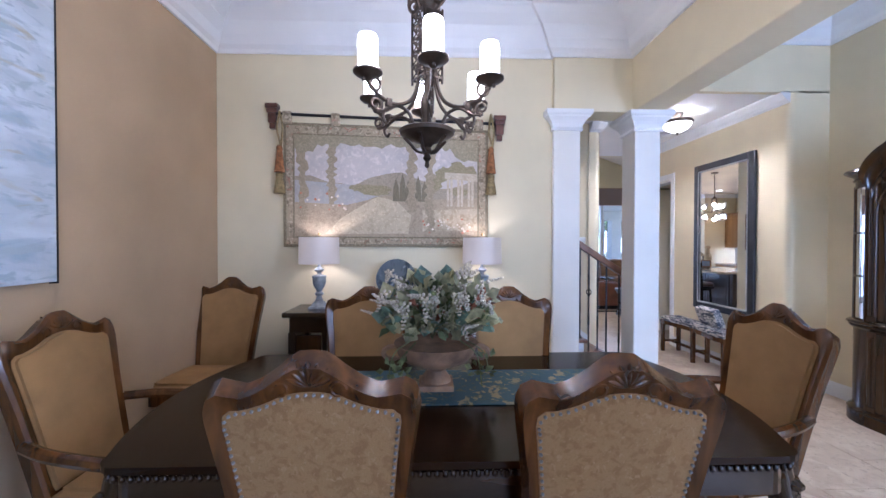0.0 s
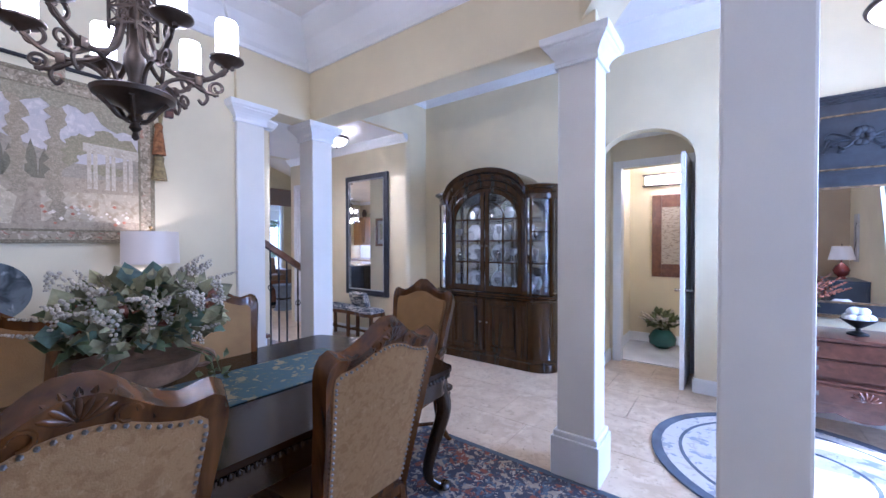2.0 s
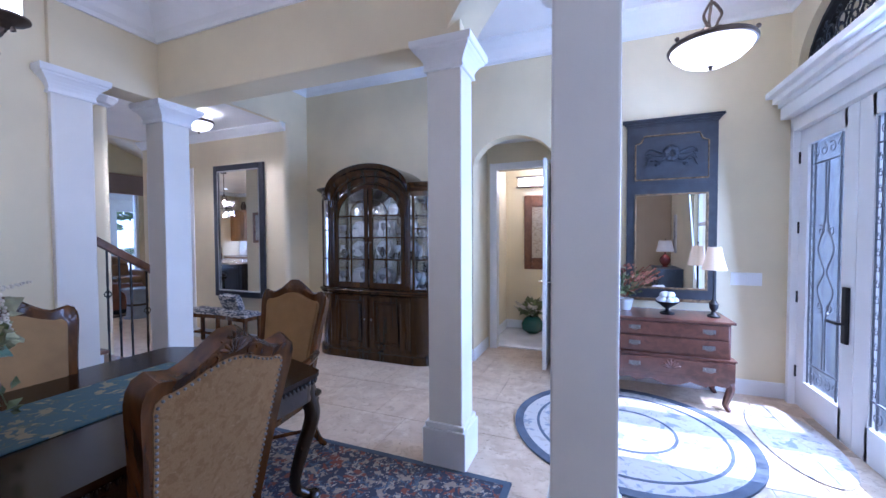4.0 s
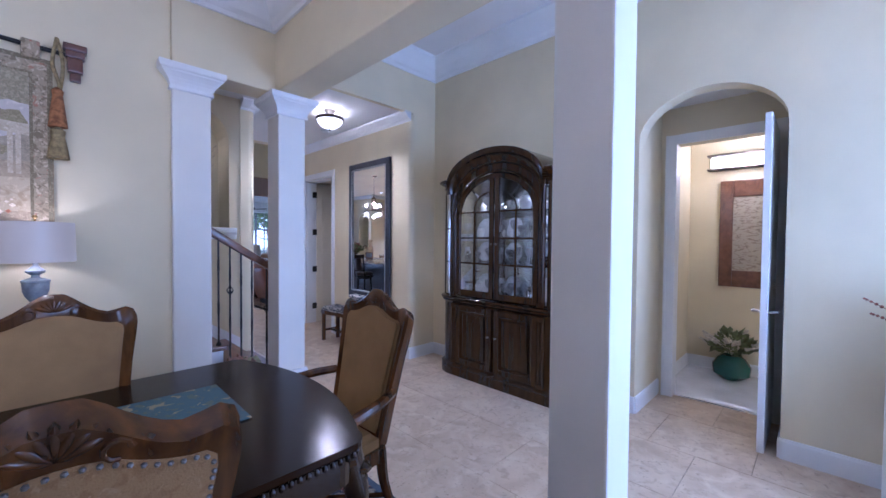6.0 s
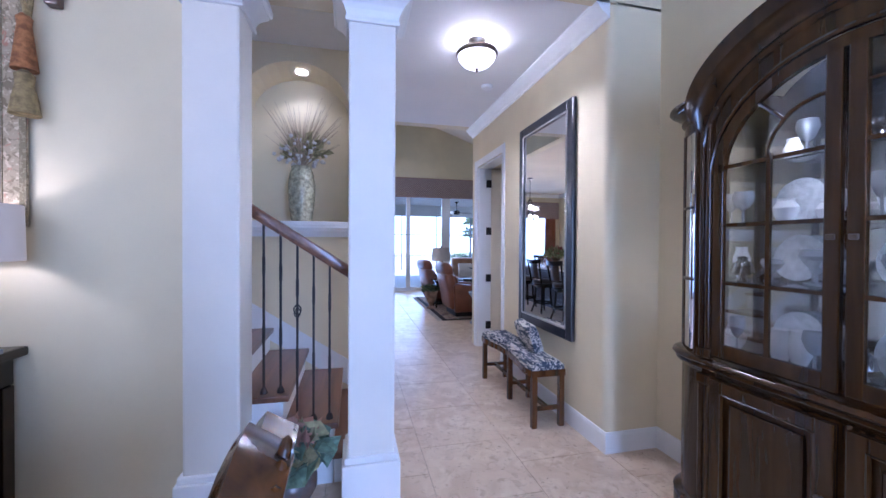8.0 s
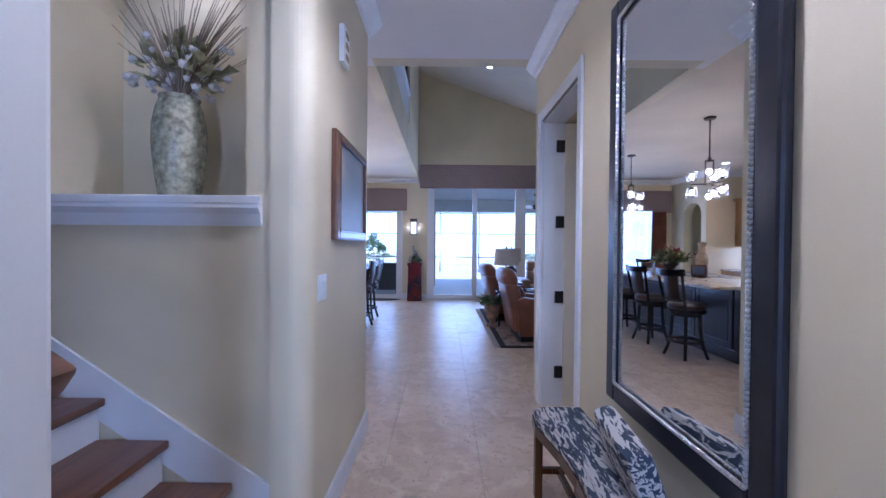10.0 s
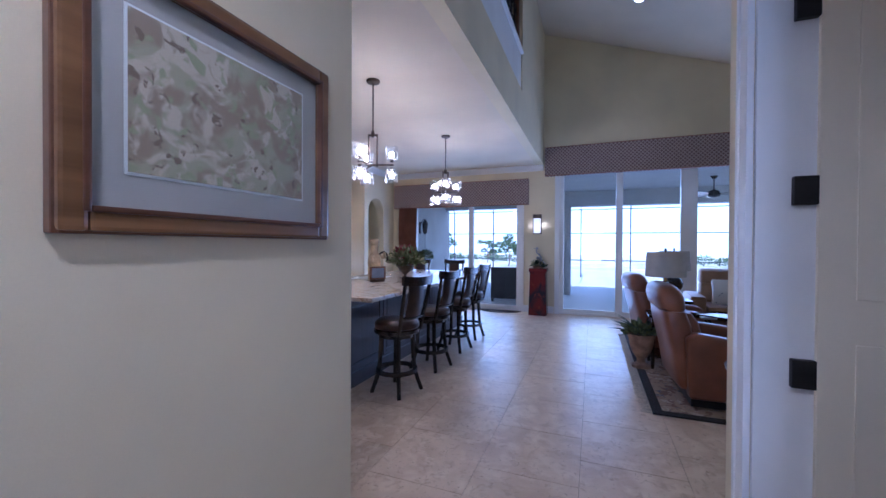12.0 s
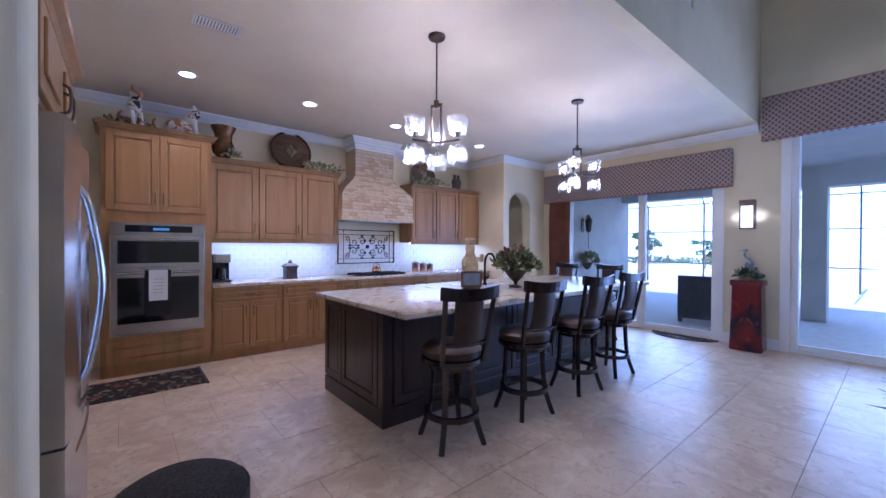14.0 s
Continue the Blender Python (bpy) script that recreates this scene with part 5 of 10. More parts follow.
box(bm, -5.25, -1.72, -4.55, -1.75, 0.0, 0.012, bevel=0.004)
rug = thing("dining_rug", "navy and rust floral rug under the dining table", "rug")
part("rug_field", bm, RUG, rug)
bm = bmesh.new()
for a in ((-5.27, -1.70, -4.57, -4.53), (-5.27, -1.70, -1.77, -1.73), (-5.27, -5.23, -4.53, -1.77), (-1.74, -1.70, -4.53, -1.77)):
    box(bm, *a, 0.0, 0.013)
part("binding", bm, material("slate rug binding", (0.10, 0.13, 0.17), 0.95, vary=0.1), rug, "slate blue binding")


# against the front wall, seen in the foyer mirror
def side_chest():
    c = thing("side_chest", "dark blue-black chest with two panelled doors against the front wall", "chest", pose(-4.55, -6.615, 0, 0, 0, 180))
    paint = material("blue-black chest paint", (0.020, 0.024, 0.032), 0.4, vary=0.2, scale=8)
    part("body", B(-0.50, 0.50, -0.42, 0.0, 0.10, 0.80, bevel=0.005), paint, c)
    part("top", B(-0.53, 0.53, -0.45, 0.0, 0.80, 0.83, bevel=0.006), paint, c)
    for s in (-1, 1):
        d = part("door", B(s * 0.245 - 0.235, s * 0.245 + 0.235, -0.436, -0.42, 0.13, 0.77, bevel=0.004), paint, c)
        part("panel", B(s * 0.245 - 0.17, s * 0.245 + 0.17, -0.442, -0.436, 0.20, 0.70, bevel=0.003), paint, d)
        part("knob", sphere(bmesh.new(), (s * 0.05, -0.450, 0.48), 0.014, 8), PEWTER, d, smooth=True)
        for y in (-0.38, -0.04):
            part("foot", B(s * 0.46 - 0.03, s * 0.46 + 0.03, y - 0.03, y + 0.03, 0.0, 0.10), paint, c)


side_chest()
l = thing("urn_lamp", "red urn lamp with lit cream shade on a dark chest", "lamp", pose(-4.62, -6.38, 0.831))
part("base", lathe(bmesh.new(), [(0.07, 0), (0.07, 0.015), (0.04, 0.03), (0.09, 0.08), (0.11, 0.15), (0.08, 0.22), (0.03, 0.26), (0.012, 0.28), (0.012, 0.34)], 20), material("oxblood glaze", (0.22, 0.035, 0.025), 0.2, vary=0.2), l, "oxblood urn base", True)
part("shade", lathe(bmesh.new(), [(0.17, 0.33), (0.12, 0.56), (0.116, 0.56), (0.166, 0.33)], 28, ring=True), SHADE, l, "lit cream shade", True)
part("finial", lathe(bmesh.new(), [(0.004, 0.34), (0.004, 0.58), (0.010, 0.59), (0.003, 0.605)], 8), IRON, l, smooth=True)
bulb("urn_lamp_bulb", (-4.62, -6.38, 1.27), 1.2, 0.03)
a = thing("wall_art", "tall pale panel with a dark bare branch on the front wall", "picture")
part("panel", B(-5.05, -4.78, -6.618, -6.595, 1.12, 1.95, bevel=0.003), material("pale washed panel", (0.56, 0.54, 0.52), 0.7, vary=0.08, scale=5), a)
part("branch", tube(bmesh.new(), smooth_line([(-4.90, -6.592, 1.16), (-4.95, -6.592, 1.34), (-4.86, -6.592, 1.48), (-4.93, -6.592, 1.66), (-4.85, -6.592, 1.80)]), 0.008, 6, 0.004), BLACKIRON, a, "dark painted branch", True)


# ---- gallery, hall, stairs and foyer ----
def scaled(outline, g):
    return [(x + (g if x > 0 else -g if x < 0 else 0), y - (g if y < -0.01 else 0)) for x, y in outline]


def arch_band(bm, a0, b0, s0, r0, a1, b1, s1, r1, depth, place, n=20):
    """The band between two arches, pushed out by depth."""
    o, i = arch_line(a0, b0, s0, r0, n), arch_line(a1, b1, s1, r1, n)
    for k in range(n):
        prism(bm, [i[k], o[k], o[k + 1], i[k + 1]], depth, place)
    return bm


def crisp(bm, angle=38):
    """Marks the sharp edges, so that only gentle curves shade smoothly."""
    for e in bm.edges:
        if len(e.link_faces) == 2 and e.calc_face_angle(0.0) > radians(angle):
            e.smooth = False
    return bm


def stacked(bm, outline, profile):
    """Skins one outline over a moulding profile of (outward, up); outline(g) gives the line pushed out by g."""
    last, fs = None, []
    for g, z in profile:
        row = [bm.verts.new((x, y, z)) for x, y in outline(g)]
        if last:
            n = len(row)
            fs += [bm.faces.new((last[i], last[(i + 1) % n], row[(i + 1) % n], row[i])) for i in range(n)]
        else:
            fs.append(bm.faces.new(row[::-1]))
        last = row
    fs.append(bm.faces.new(last))
    bmesh.ops.recalc_face_normals(bm, faces=fs)
    return crisp(bm)


def china_cabinet():
    c = thing("china_cabinet", "espresso arched china cabinet with glass doors and bowed ends", "cabinet", pose(0.408, -2.49, 0, 0, 0, -90) @ Matrix.Diagonal((1.08, 1, 1, 1)))
    arc = [(0.5 + 0.25 * math.sin(math.pi / 2 * k / 9), -0.18 - 0.22 * math.cos(math.pi / 2 * k / 9)) for k in range(10)]
    plan = [(-0.75, 0)] + [(-x, y) for x, y in arc[::-1]] + arc + [(0.75, 0)]
    bm = stacked(bmesh.new(), lambda g: scaled(plan, g), [(0.022, 0), (0.022, 0.078), (0.016, 0.088), (0.018, 0.096), (0.024, 0.104), (0.018, 0.114), (0.008, 0.122), (0.0, 0.135), (0.0, 0.775), (0.006, 0.788), (0.016, 0.795), (0.021, 0.806), (0.014, 0.815), (0.022, 0.820), (0.032, 0.832), (0.028, 0.845), (0.014, 0.855)])
    part("base_body", bm, CABWOOD, c, "dark lower cupboard with moulded waist", True)
    for s in (-1, 1):
        bm = bmesh.new()
        a, b = sorted((s * 0.015, s * 0.455))
        box(bm, a, b, -0.412, -0.40, 0.15, 0.77, bevel=0.003)
        d = part("cupboard_door", bm, CABWOOD, c, "raised panel cupboard door")
        for p, q, z0, z1 in ((a, a + 0.055, 0.15, 0.77), (b - 0.055, b, 0.15, 0.77), (a + 0.055, b - 0.055, 0.15, 0.205), (a + 0.055, b - 0.055, 0.715, 0.77)):
            part("rail", B(p, q, -0.428, -0.412, z0, z1, bevel=0.005), CABWOOD, d)
        ring = [(a + 0.055, 0.205), (b - 0.055, 0.205), (b - 0.055, 0.715), (a + 0.055, 0.715), (a + 0.055, 0.205)]
        part("bead", tube(bmesh.new(), [(x, -0.424, z) for x, z in ring], 0.009, 8), CABWOOD, d, smooth=True)
        part("panel", B(a + 0.085, b - 0.085, -0.424, -0.412, 0.235, 0.685, bevel=0.010), CABWOOD, d)
        part("knob", lathe(bmesh.new(), [(0.004, 0), (0.004, 0.012), (0.011, 0.018), (0.011, 0.026), (0.004, 0.03)], 10), IRON, d, smooth=True, at=pose(s * 0.042, -0.428, 0.5, 90))
        for z0, z1 in ((0.135, 0.78), (0.86, 2.0)):
            bm = B(s * 0.485 - 0.030, s * 0.485 + 0.030, -0.422, -0.399, z0, z1, bevel=0.004)
            pil = part("pilaster", bm, CABWOOD, c, "reeded pilaster")
            for k in (-1, 1):
                part("reed", tube(bmesh.new(), [(s * 0.485 + 0.014 * k, -0.422, z0 + 0.05), (s * 0.485 + 0.014 * k, -0.422, z1 - 0.05)], 0.0115, 10), CABWOOD, pil, smooth=True)
            for z in (z0, z1 - 0.045):
                part("block", B(s * 0.485 - 0.033, s * 0.485 + 0.033, -0.434, -0.400, z, z + 0.045, bevel=0.006), CABWOOD, pil)
        # bowed end: posts, curved glass, cornice
        bm = bmesh.new()
        box(bm, s * 0.73 - 0.02, s * 0.73 + 0.02, -0.03, -0.0, 0.855, 1.98)
        tube(bm, [(s * 0.72, -0.26, 0.855), (s * 0.72, -0.26, 1.98)], 0.024, 8)
        tube(bm, [(s * 0.545, -0.395, 0.855), (s * 0.545, -0.395, 1.98)], 0.016, 8)
        for z in (1.22, 1.58):
            tube(bm, [(s * x, y, z) for x, y in ((0.545, -0.393), (0.62, -0.372), (0.68, -0.33), (0.72, -0.26))], 0.008, 6)
        part("bowed_frame", bm, CABWOOD, c, "bowed end frame", True)
        bm = bmesh.new()
        line = [(0.55, -0.39), (0.60, -0.378), (0.65, -0.35), (0.69, -0.31), (0.715, -0.26), (0.728, -0.15), (0.73, -0.03)]
        lo, hi = [bm.verts.new((s * x, y, 0.87)) for x, y in line], [bm.verts.new((s * x, y, 1.97)) for x, y in line]
        for k in range(len(line) - 1):
            bm.faces.new((lo[k], lo[k + 1], hi[k + 1], hi[k]))
        g = part("curved_glass", bm, CABGLASS, c, "curved side glass", True)
        g.visible_shadow = False
        side_plan = [(0.46, 0), (0.46, -0.40)] + arc + [(0.75, 0)]
        grown = lambda g: [(s * (x + (g if x > 0.47 else 0)), y - (g if y < -0.01 else 0)) for x, y in side_plan]
        bm = stacked(bmesh.new(), grown, [(0.0, 1.955), (0.0, 2.012), (0.007, 2.016), (0.011, 2.024), (0.007, 2.032), (0.003, 2.036), (0.006, 2.048), (0.016, 2.060), (0.030, 2.070), (0.032, 2.078), (0.042, 2.081), (0.049, 2.091), (0.047, 2.103), (0.036, 2.110), (0.020, 2.120)])
        part("cornice", bm, CABWOOD, c, "round moulded end cornice", True)
    bm = bmesh.new()
    low, high = arch_line(-0.455, 0.455, 1.72, 0.40, 36), arch_line(-0.53, 0.53, 2.04, 0.31, 36)
    rows = []
    for u, y in ((0, -0.405), (0, -0.427), (0.03, -0.433), (0.07, -0.430), (0.10, -0.417), (0.36, -0.417), (0.38, -0.430), (0.43, -0.440), (0.48, -0.436), (0.50, -0.424), (0.55, -0.426), (0.63, -0.434), (0.70, -0.448), (0.76, -0.468), (0.78, -0.482), (0.86, -0.488), (0.93, -0.500), (1.0, -0.502), (1.0, -0.002)):
        rows.append([bm.verts.new((p[0] + (q[0] - p[0]) * u, y, p[1] + (q[1] - p[1]) * u)) for p, q in zip(low, high)])
    fs = [bm.faces.new((a[i], a[i + 1], b[i + 1], b[i])) for a, b in zip(rows, rows[1:]) for i in range(len(low) - 1)]
    bmesh.ops.recalc_face_normals(bm, faces=fs)
    part("arched_hood", crisp(bm), CABWOOD, c, "deep moulded arched hood", True)
    bm = bmesh.new()
    box(bm, -0.74, 0.74, -0.012, -0.002, 0.86, 2.0)
    arch_band(bm, -0.5, 0.5, 2.0, 0.27, -0.5, 0.5, 1.995, 0.0, 0.01, ALONG_X(-0.012))
    part("back_panel", bm, material("dim mirror back", (0.60, 0.60, 0.58), 0.07, 0.95, vary=0.06, scale=3, bump=0), c, "mirrored back panel")
    for s in (-1, 1):
        a, b = sorted((s * 0.008, s * 0.452))
        bm = bmesh.new()
        for x in (a, b - 0.045):
            box(bm, x, x + 0.045, -0.425, -0.40, 0.88, 1.76 if abs(x + 0.022) > 0.2 else 2.09, bevel=0.004)
        box(bm, a + 0.045, b - 0.045, -0.425, -0.40, 0.88, 0.94, bevel=0.004)
        for k in range(10):
            q = [(s * 0.452 * math.cos(math.pi / 2 * j / 10), 1.72 + 0.39 * math.sin(math.pi / 2 * j / 10)) for j in (k, k + 1)]
            w = [(s * 0.405 * math.cos(math.pi / 2 * j / 10), 1.72 + 0.345 * math.sin(math.pi / 2 * j / 10)) for j in (k, k + 1)]
            prism(bm, [q[0], q[1], w[1], w[0]], 0.025, ALONG_X(-0.425))
        door = part("glass_door", bm, CABWOOD, c, "arched glazed door")
        bm = bmesh.new()
        mid = (a + b) / 2
        box(bm, mid - 0.008, mid + 0.008, -0.420, -0.408, 0.94, 1.76)
        for z in (1.22, 1.48, 1.74):
            box(bm, a + 0.045, b - 0.045, -0.4195, -0.4085, z - 0.008, z + 0.008)
        tube(bm, [(s * (0.05 + 0.19 * math.cos(t)), -0.414, 1.745 + 0.19 * math.sin(t)) for t in [math.pi / 2 * j / 8 for j in range(9)]], 0.007, 6)
        tube(bm, [(s * 0.18, -0.414, 1.88), (s * 0.29, -0.414, 2.0)], 0.007, 6)
        part("muntin", bm, CABWOOD, door, "thin glazing bars")
        bm = bmesh.new()
        half = [(s * 0.41 * math.cos(math.pi / 2 * j / 10), 1.72 + 0.35 * math.sin(math.pi / 2 * j / 10)) for j in range(11)]
        pts = [(s * 0.02, 0.93), (s * 0.41, 0.93)] + half[:-1] + [(s * 0.02, 2.06)]
        prism(bm, pts, 0.004, ALONG_X(-0.412))
        g = part("door_glass", bm, CABGLASS, door, "clear door glass")
        g.visible_shadow = False
        bm = bmesh.new()
        box(bm, s * 0.03 - 0.012, s * 0.03 + 0.012, -0.437, -0.425, 1.41, 1.43, bevel=0.004)
        part("door_knob", bm, IRON, door)
    for z in (0.86, 1.215, 1.475, 1.735):
        g = part("shelf", B(-0.655, 0.655, -0.34, -0.015, z, z + (0.008 if z > 1 else 0.012)), CABGLASS if z > 1 else CABWOOD, c, "glass shelf" if z > 1 else "")
        g.visible_shadow = z < 1
    r = random.Random(3)
    clear = glass("cut crystal", rough=0.10, tint=(0.90, 0.92, 0.94))
    for node in clear.node_tree.nodes:
        if node.type == "FRESNEL":
            node.inputs["IOR"].default_value = 2.2
    nodes, links = clear.node_tree.nodes, clear.node_tree.links
    haze, blend = nodes.new("ShaderNodeBsdfDiffuse"), nodes.new("ShaderNodeMixShader")
    haze.inputs[0].default_value, blend.inputs[0].default_value = (0.80, 0.82, 0.84, 1), 0.30
    links.new([n for n in nodes if n.type == "MIX_SHADER" and n != blend][0].outputs[0], blend.inputs[1])
    links.new(haze.outputs[0], blend.inputs[2])
    links.new(blend.outputs[0], nodes["Material Output"].inputs[0])
    silver = CHROME
    milky = material("milky cut crystal", (0.66, 0.68, 0.70), 0.12, vary=0.12, scale=40, fine=160, bump=0.5)
    for z, n in ((0.872, 13), (1.224, 14), (1.484, 14), (1.744, 8)):
        for k in range(n):
            x, y = -0.58 + 1.16 * (k + 0.5) / n + r.uniform(-0.02, 0.02), r.uniform(-0.27, -0.10)
            if z > 1.7 and abs(x) > 0.36:
                continue
            h, w = r.uniform(0.10, 0.2), r.uniform(0.028, 0.05)
            sort = r.random()
            if sort < 0.55:
                bm = lathe(bmesh.new(), [(w * 0.7, 0), (w * 0.65, 0.006), (0.006, 0.012), (0.005, h * 0.45), (w * 0.6, h * 0.55), (w, h * 0.8), (w * 0.85, h), (w * 0.8, h), (w * 0.9, h * 0.8), (0.01, h * 0.57)], 12)
                single("wine_glass", bm, clear, "clear crystal stem glass on a cabinet shelf", "glass", pose(0.408 + y, -2.49 - 1.06 * x, z), group="crystal in the china cabinet", smooth=True)
            elif sort < 0.84:
                bm = lathe(bmesh.new(), [(w * 0.6, 0), (w * 1.1, h * 0.25), (w * 1.3, h * 0.5), (w * 0.8, h * 0.72), (w * 0.9, h * 0.8), (w * 0.7, h * 0.8), (w * 0.5, h * 0.7)], 12)
                single("porcelain_bowl", bm, WHITECERAMIC, "white porcelain bowl on a cabinet shelf", "bowl", pose(0.408 + y, -2.49 - 1.06 * x, z), group="porcelain in the china cabinet", smooth=True)
            else:
                bm = lathe(bmesh.new(), [(w * 0.7, 0), (w * 0.3, 0.02), (w * 1.1, h * 0.3), (w * 0.9, h * 0.6), (w * 0.4, h * 0.75), (w * 0.5, h * 0.85), (0.004, h * 0.9)], 12)
                single("silver_pot", bm, silver, "polished silver pot on a cabinet shelf", "pot", pose(0.408 + y, -2.49 - 1.06 * x, z), group="silver in the china cabinet", smooth=True)
        if z < 1.7:
            for k in range(3):
                x = -0.35 + 0.35 * k
                bm = lathe(bmesh.new(), [(0.01, 0), (0.055, 0.003), (0.100, 0.014), (0.106, 0.019), (0.055, 0.009), (0.01, 0.006)], 28, (0, 0.107, 0))
                single("plate", bm, milky, "milky cut crystal plate standing at the cabinet's back", "plate", pose(0.408 - 0.07, -2.49 - 1.06 * x, z + 0.002, 80, 0, -90), group="plates in the china cabinet", smooth=True)
    for x in (-0.25, 0.25):
        downlight("cabinet_light", (0.2, -2.49 - 1.06 * x, 1.98), 5.0, 140)


china_cabinet()


def framed_mirror():
    m = thing("wall_mirror", "tall mirror in a wide dark pewter frame", "mirror", pose(0.006, -0.372, 0.65, 0, 0, -90))
    W, H = 0.478, 1.865
    bm = bmesh.new()
    for a in ((-W, -W + 0.085, 0, H), (W - 0.085, W, 0, H), (-W + 0.085, W - 0.085, 0, 0.085), (-W + 0.085, W - 0.085, H - 0.085, H)):
        box(bm, a[0], a[1], -0.035, -0.0, a[2], a[3], bevel=0.012)
    part("frame", bm, material("dark pewter frame", (0.030, 0.032, 0.040), 0.3, 0.3, vary=0.15, scale=8), m, "wide dark pewter frame")
    bm = bmesh.new()
    n = 110
    for side in range(4):
        for k in range(n if side % 2 == 0 else n // 2):
            q = (k + 0.5) / (n if side % 2 == 0 else n // 2)
            x, z = ((-W + 0.088, 0.09 + (H - 0.18) * q), (-W + 0.09 + (2 * W - 0.18) * q, H - 0.088), (W - 0.088, 0.09 + (H - 0.18) * q), (-W + 0.09 + (2 * W - 0.18) * q, 0.088))[side]
            bmesh.ops.create_icosphere(bm, subdivisions=1, radius=0.0095, matrix=Matrix.Translation((x, -0.034, z)))
    tagged(part("bead_trim", bm, material("silver bead", (0.55, 0.54, 0.52), 0.35, 0.9, vary=0.1), m, "silver beaded inner trim", True), kind="stuff")
    part("mirror_glass", B(-W + 0.08, W - 0.08, -0.020, -0.012, 0.08, H - 0.08), MIRROR, m, "clear mirror glass")


framed_mirror()


def bench():
    b = thing("hall_bench", "small wooden bench with curved blue zebra seat", "bench", pose(-0.0, -0.235, 0, 0, 0, -90))
    plan = [(-0.58, -0.05), (-0.58, -0.33), (-0.45, -0.345), (-0.2, -0.30), (0, -0.285), (0.2, -0.30), (0.45, -0.345), (0.58, -0.33), (0.58, -0.05)]
    part("seat_rail", prism(bmesh.new(), plan, 0.05, Matrix.Translation((0, 0, 0.39))), CHAIRWOOD, b)
    bm = prism(bmesh.new(), [(x * 0.985, y + (0.006 if y < -0.1 else -0.006)) for x, y in plan], 0.055, Matrix.Translation((0, 0, 0.44)))
    bmesh.ops.bevel(bm, geom=[e for e in bm.edges if all(v.co.z > 0.48 for v in e.verts)], offset=0.02, segments=3, affect="EDGES")
    part("seat", bm, ZEBRA, b, "blue zebra upholstered seat", True)
    for x in (-0.555, 0, 0.555):
        for y in (-0.075, -0.30 if abs(x) > 0.1 else -0.26):
            part("leg", B(x - 0.021, x + 0.021, y - 0.021, y + 0.021, 0, 0.40, bevel=0.004), CHAIRWOOD, b)
    for x in (-0.555, 0, 0.555):
        part("stretcher", B(x - 0.012, x + 0.012, -0.28, -0.09, 0.13, 0.16), CHAIRWOOD, b)
    for x0, x1 in ((-0.54, -0.02), (0.02, 0.54)):
        part("stretcher", B(x0, x1, -0.20, -0.176, 0.13, 0.16), CHAIRWOOD, b)
    bm = bmesh.new()
    box(bm, -0.20, 0.20, -0.05, 0.05, 0.0, 0.24, bevel=0.045)
    single("throw_pillow", bm, ZEBRA, "blue zebra pillow leaning on the wall", "pillow", pose(-0.10, -0.36, 0.485, 20, 0, -96), smooth=True)


bench()


def flush_light(x, y, z):
    l = thing("ceiling_light", "lit alabaster bowl ceiling light with bronze rim", "ceiling light", pose(x, y, z))
    part("canopy", lathe(bmesh.new(), [(0.03, -0.09), (0.035, -0.05), (0.065, -0.02), (0.07, 0.0)], 20), material("brushed nickel", (0.5, 0.45, 0.38), 0.3, 1.0), l, smooth=True)
    part("rim", lathe(bmesh.new(), [(0.14, -0.125), (0.158, -0.125), (0.165, -0.108), (0.158, -0.09), (0.14, -0.09)], 32, ring=True), IRON, l, "bronze rim", True)
    part("bowl", lathe(bmesh.new(), [(0.005, -0.222), (0.06, -0.213), (0.11, -0.185), (0.14, -0.15), (0.152, -0.118), (0.148, -0.118), (0.10, -0.175), (0.005, -0.21)], 32), ALABASTER, l, "glowing alabaster bowl", True)
    part("finial", lathe(bmesh.new(), [(0.003, -0.25), (0.012, -0.24), (0.008, -0.23), (0.018, -0.222)], 12), IRON, l, smooth=True)
    bulb("hall_light_bulb", (x, y, z - 0.05), 12.0, 0.06)
    downlight("hall_light_down", (x, y, z - 0.26), 33.0, 165)


flush_light(-0.69, -0.545, 2.998)
single("smoke_detector", lathe(bmesh.new(), [(0.035, -0.035), (0.055, -0.028), (0.06, 0)], 20), WHITE, "round white smoke detector on the ceiling", "detector", pose(-0.32, 0.25, 2.998), smooth=True)


def hall_door():
    d = thing("door_hall", "white panelled door standing open into the side room", "door", pose(0.20, 1.545, 0), kind="structure")
    leaf = B(0.0, 0.86, -0.04, 0.0, 0.012, 2.415, bevel=0.003)
    for z0, z1 in ((0.20, 1.05), (1.2, 2.28)):
        for x0, x1 in ((0.10, 0.40), (0.46, 0.76)):
            box(leaf, x0, x1, -0.046, -0.04, z0, z1, bevel=0.003)
    part("leaf", leaf, material("cream door paint", (0.82, 0.75, 0.58), 0.45, vary=0.03, scale=2.0, fine=120, bump=0.02), d)
    for z in (0.295, 0.936, 1.575, 2.219):
        part("hinge", B(-0.072, -0.004, -0.055, -0.028, z - 0.05, z + 0.05, bevel=0.004), BLACKIRON, d, "dark bronze hinge")


hall_door()

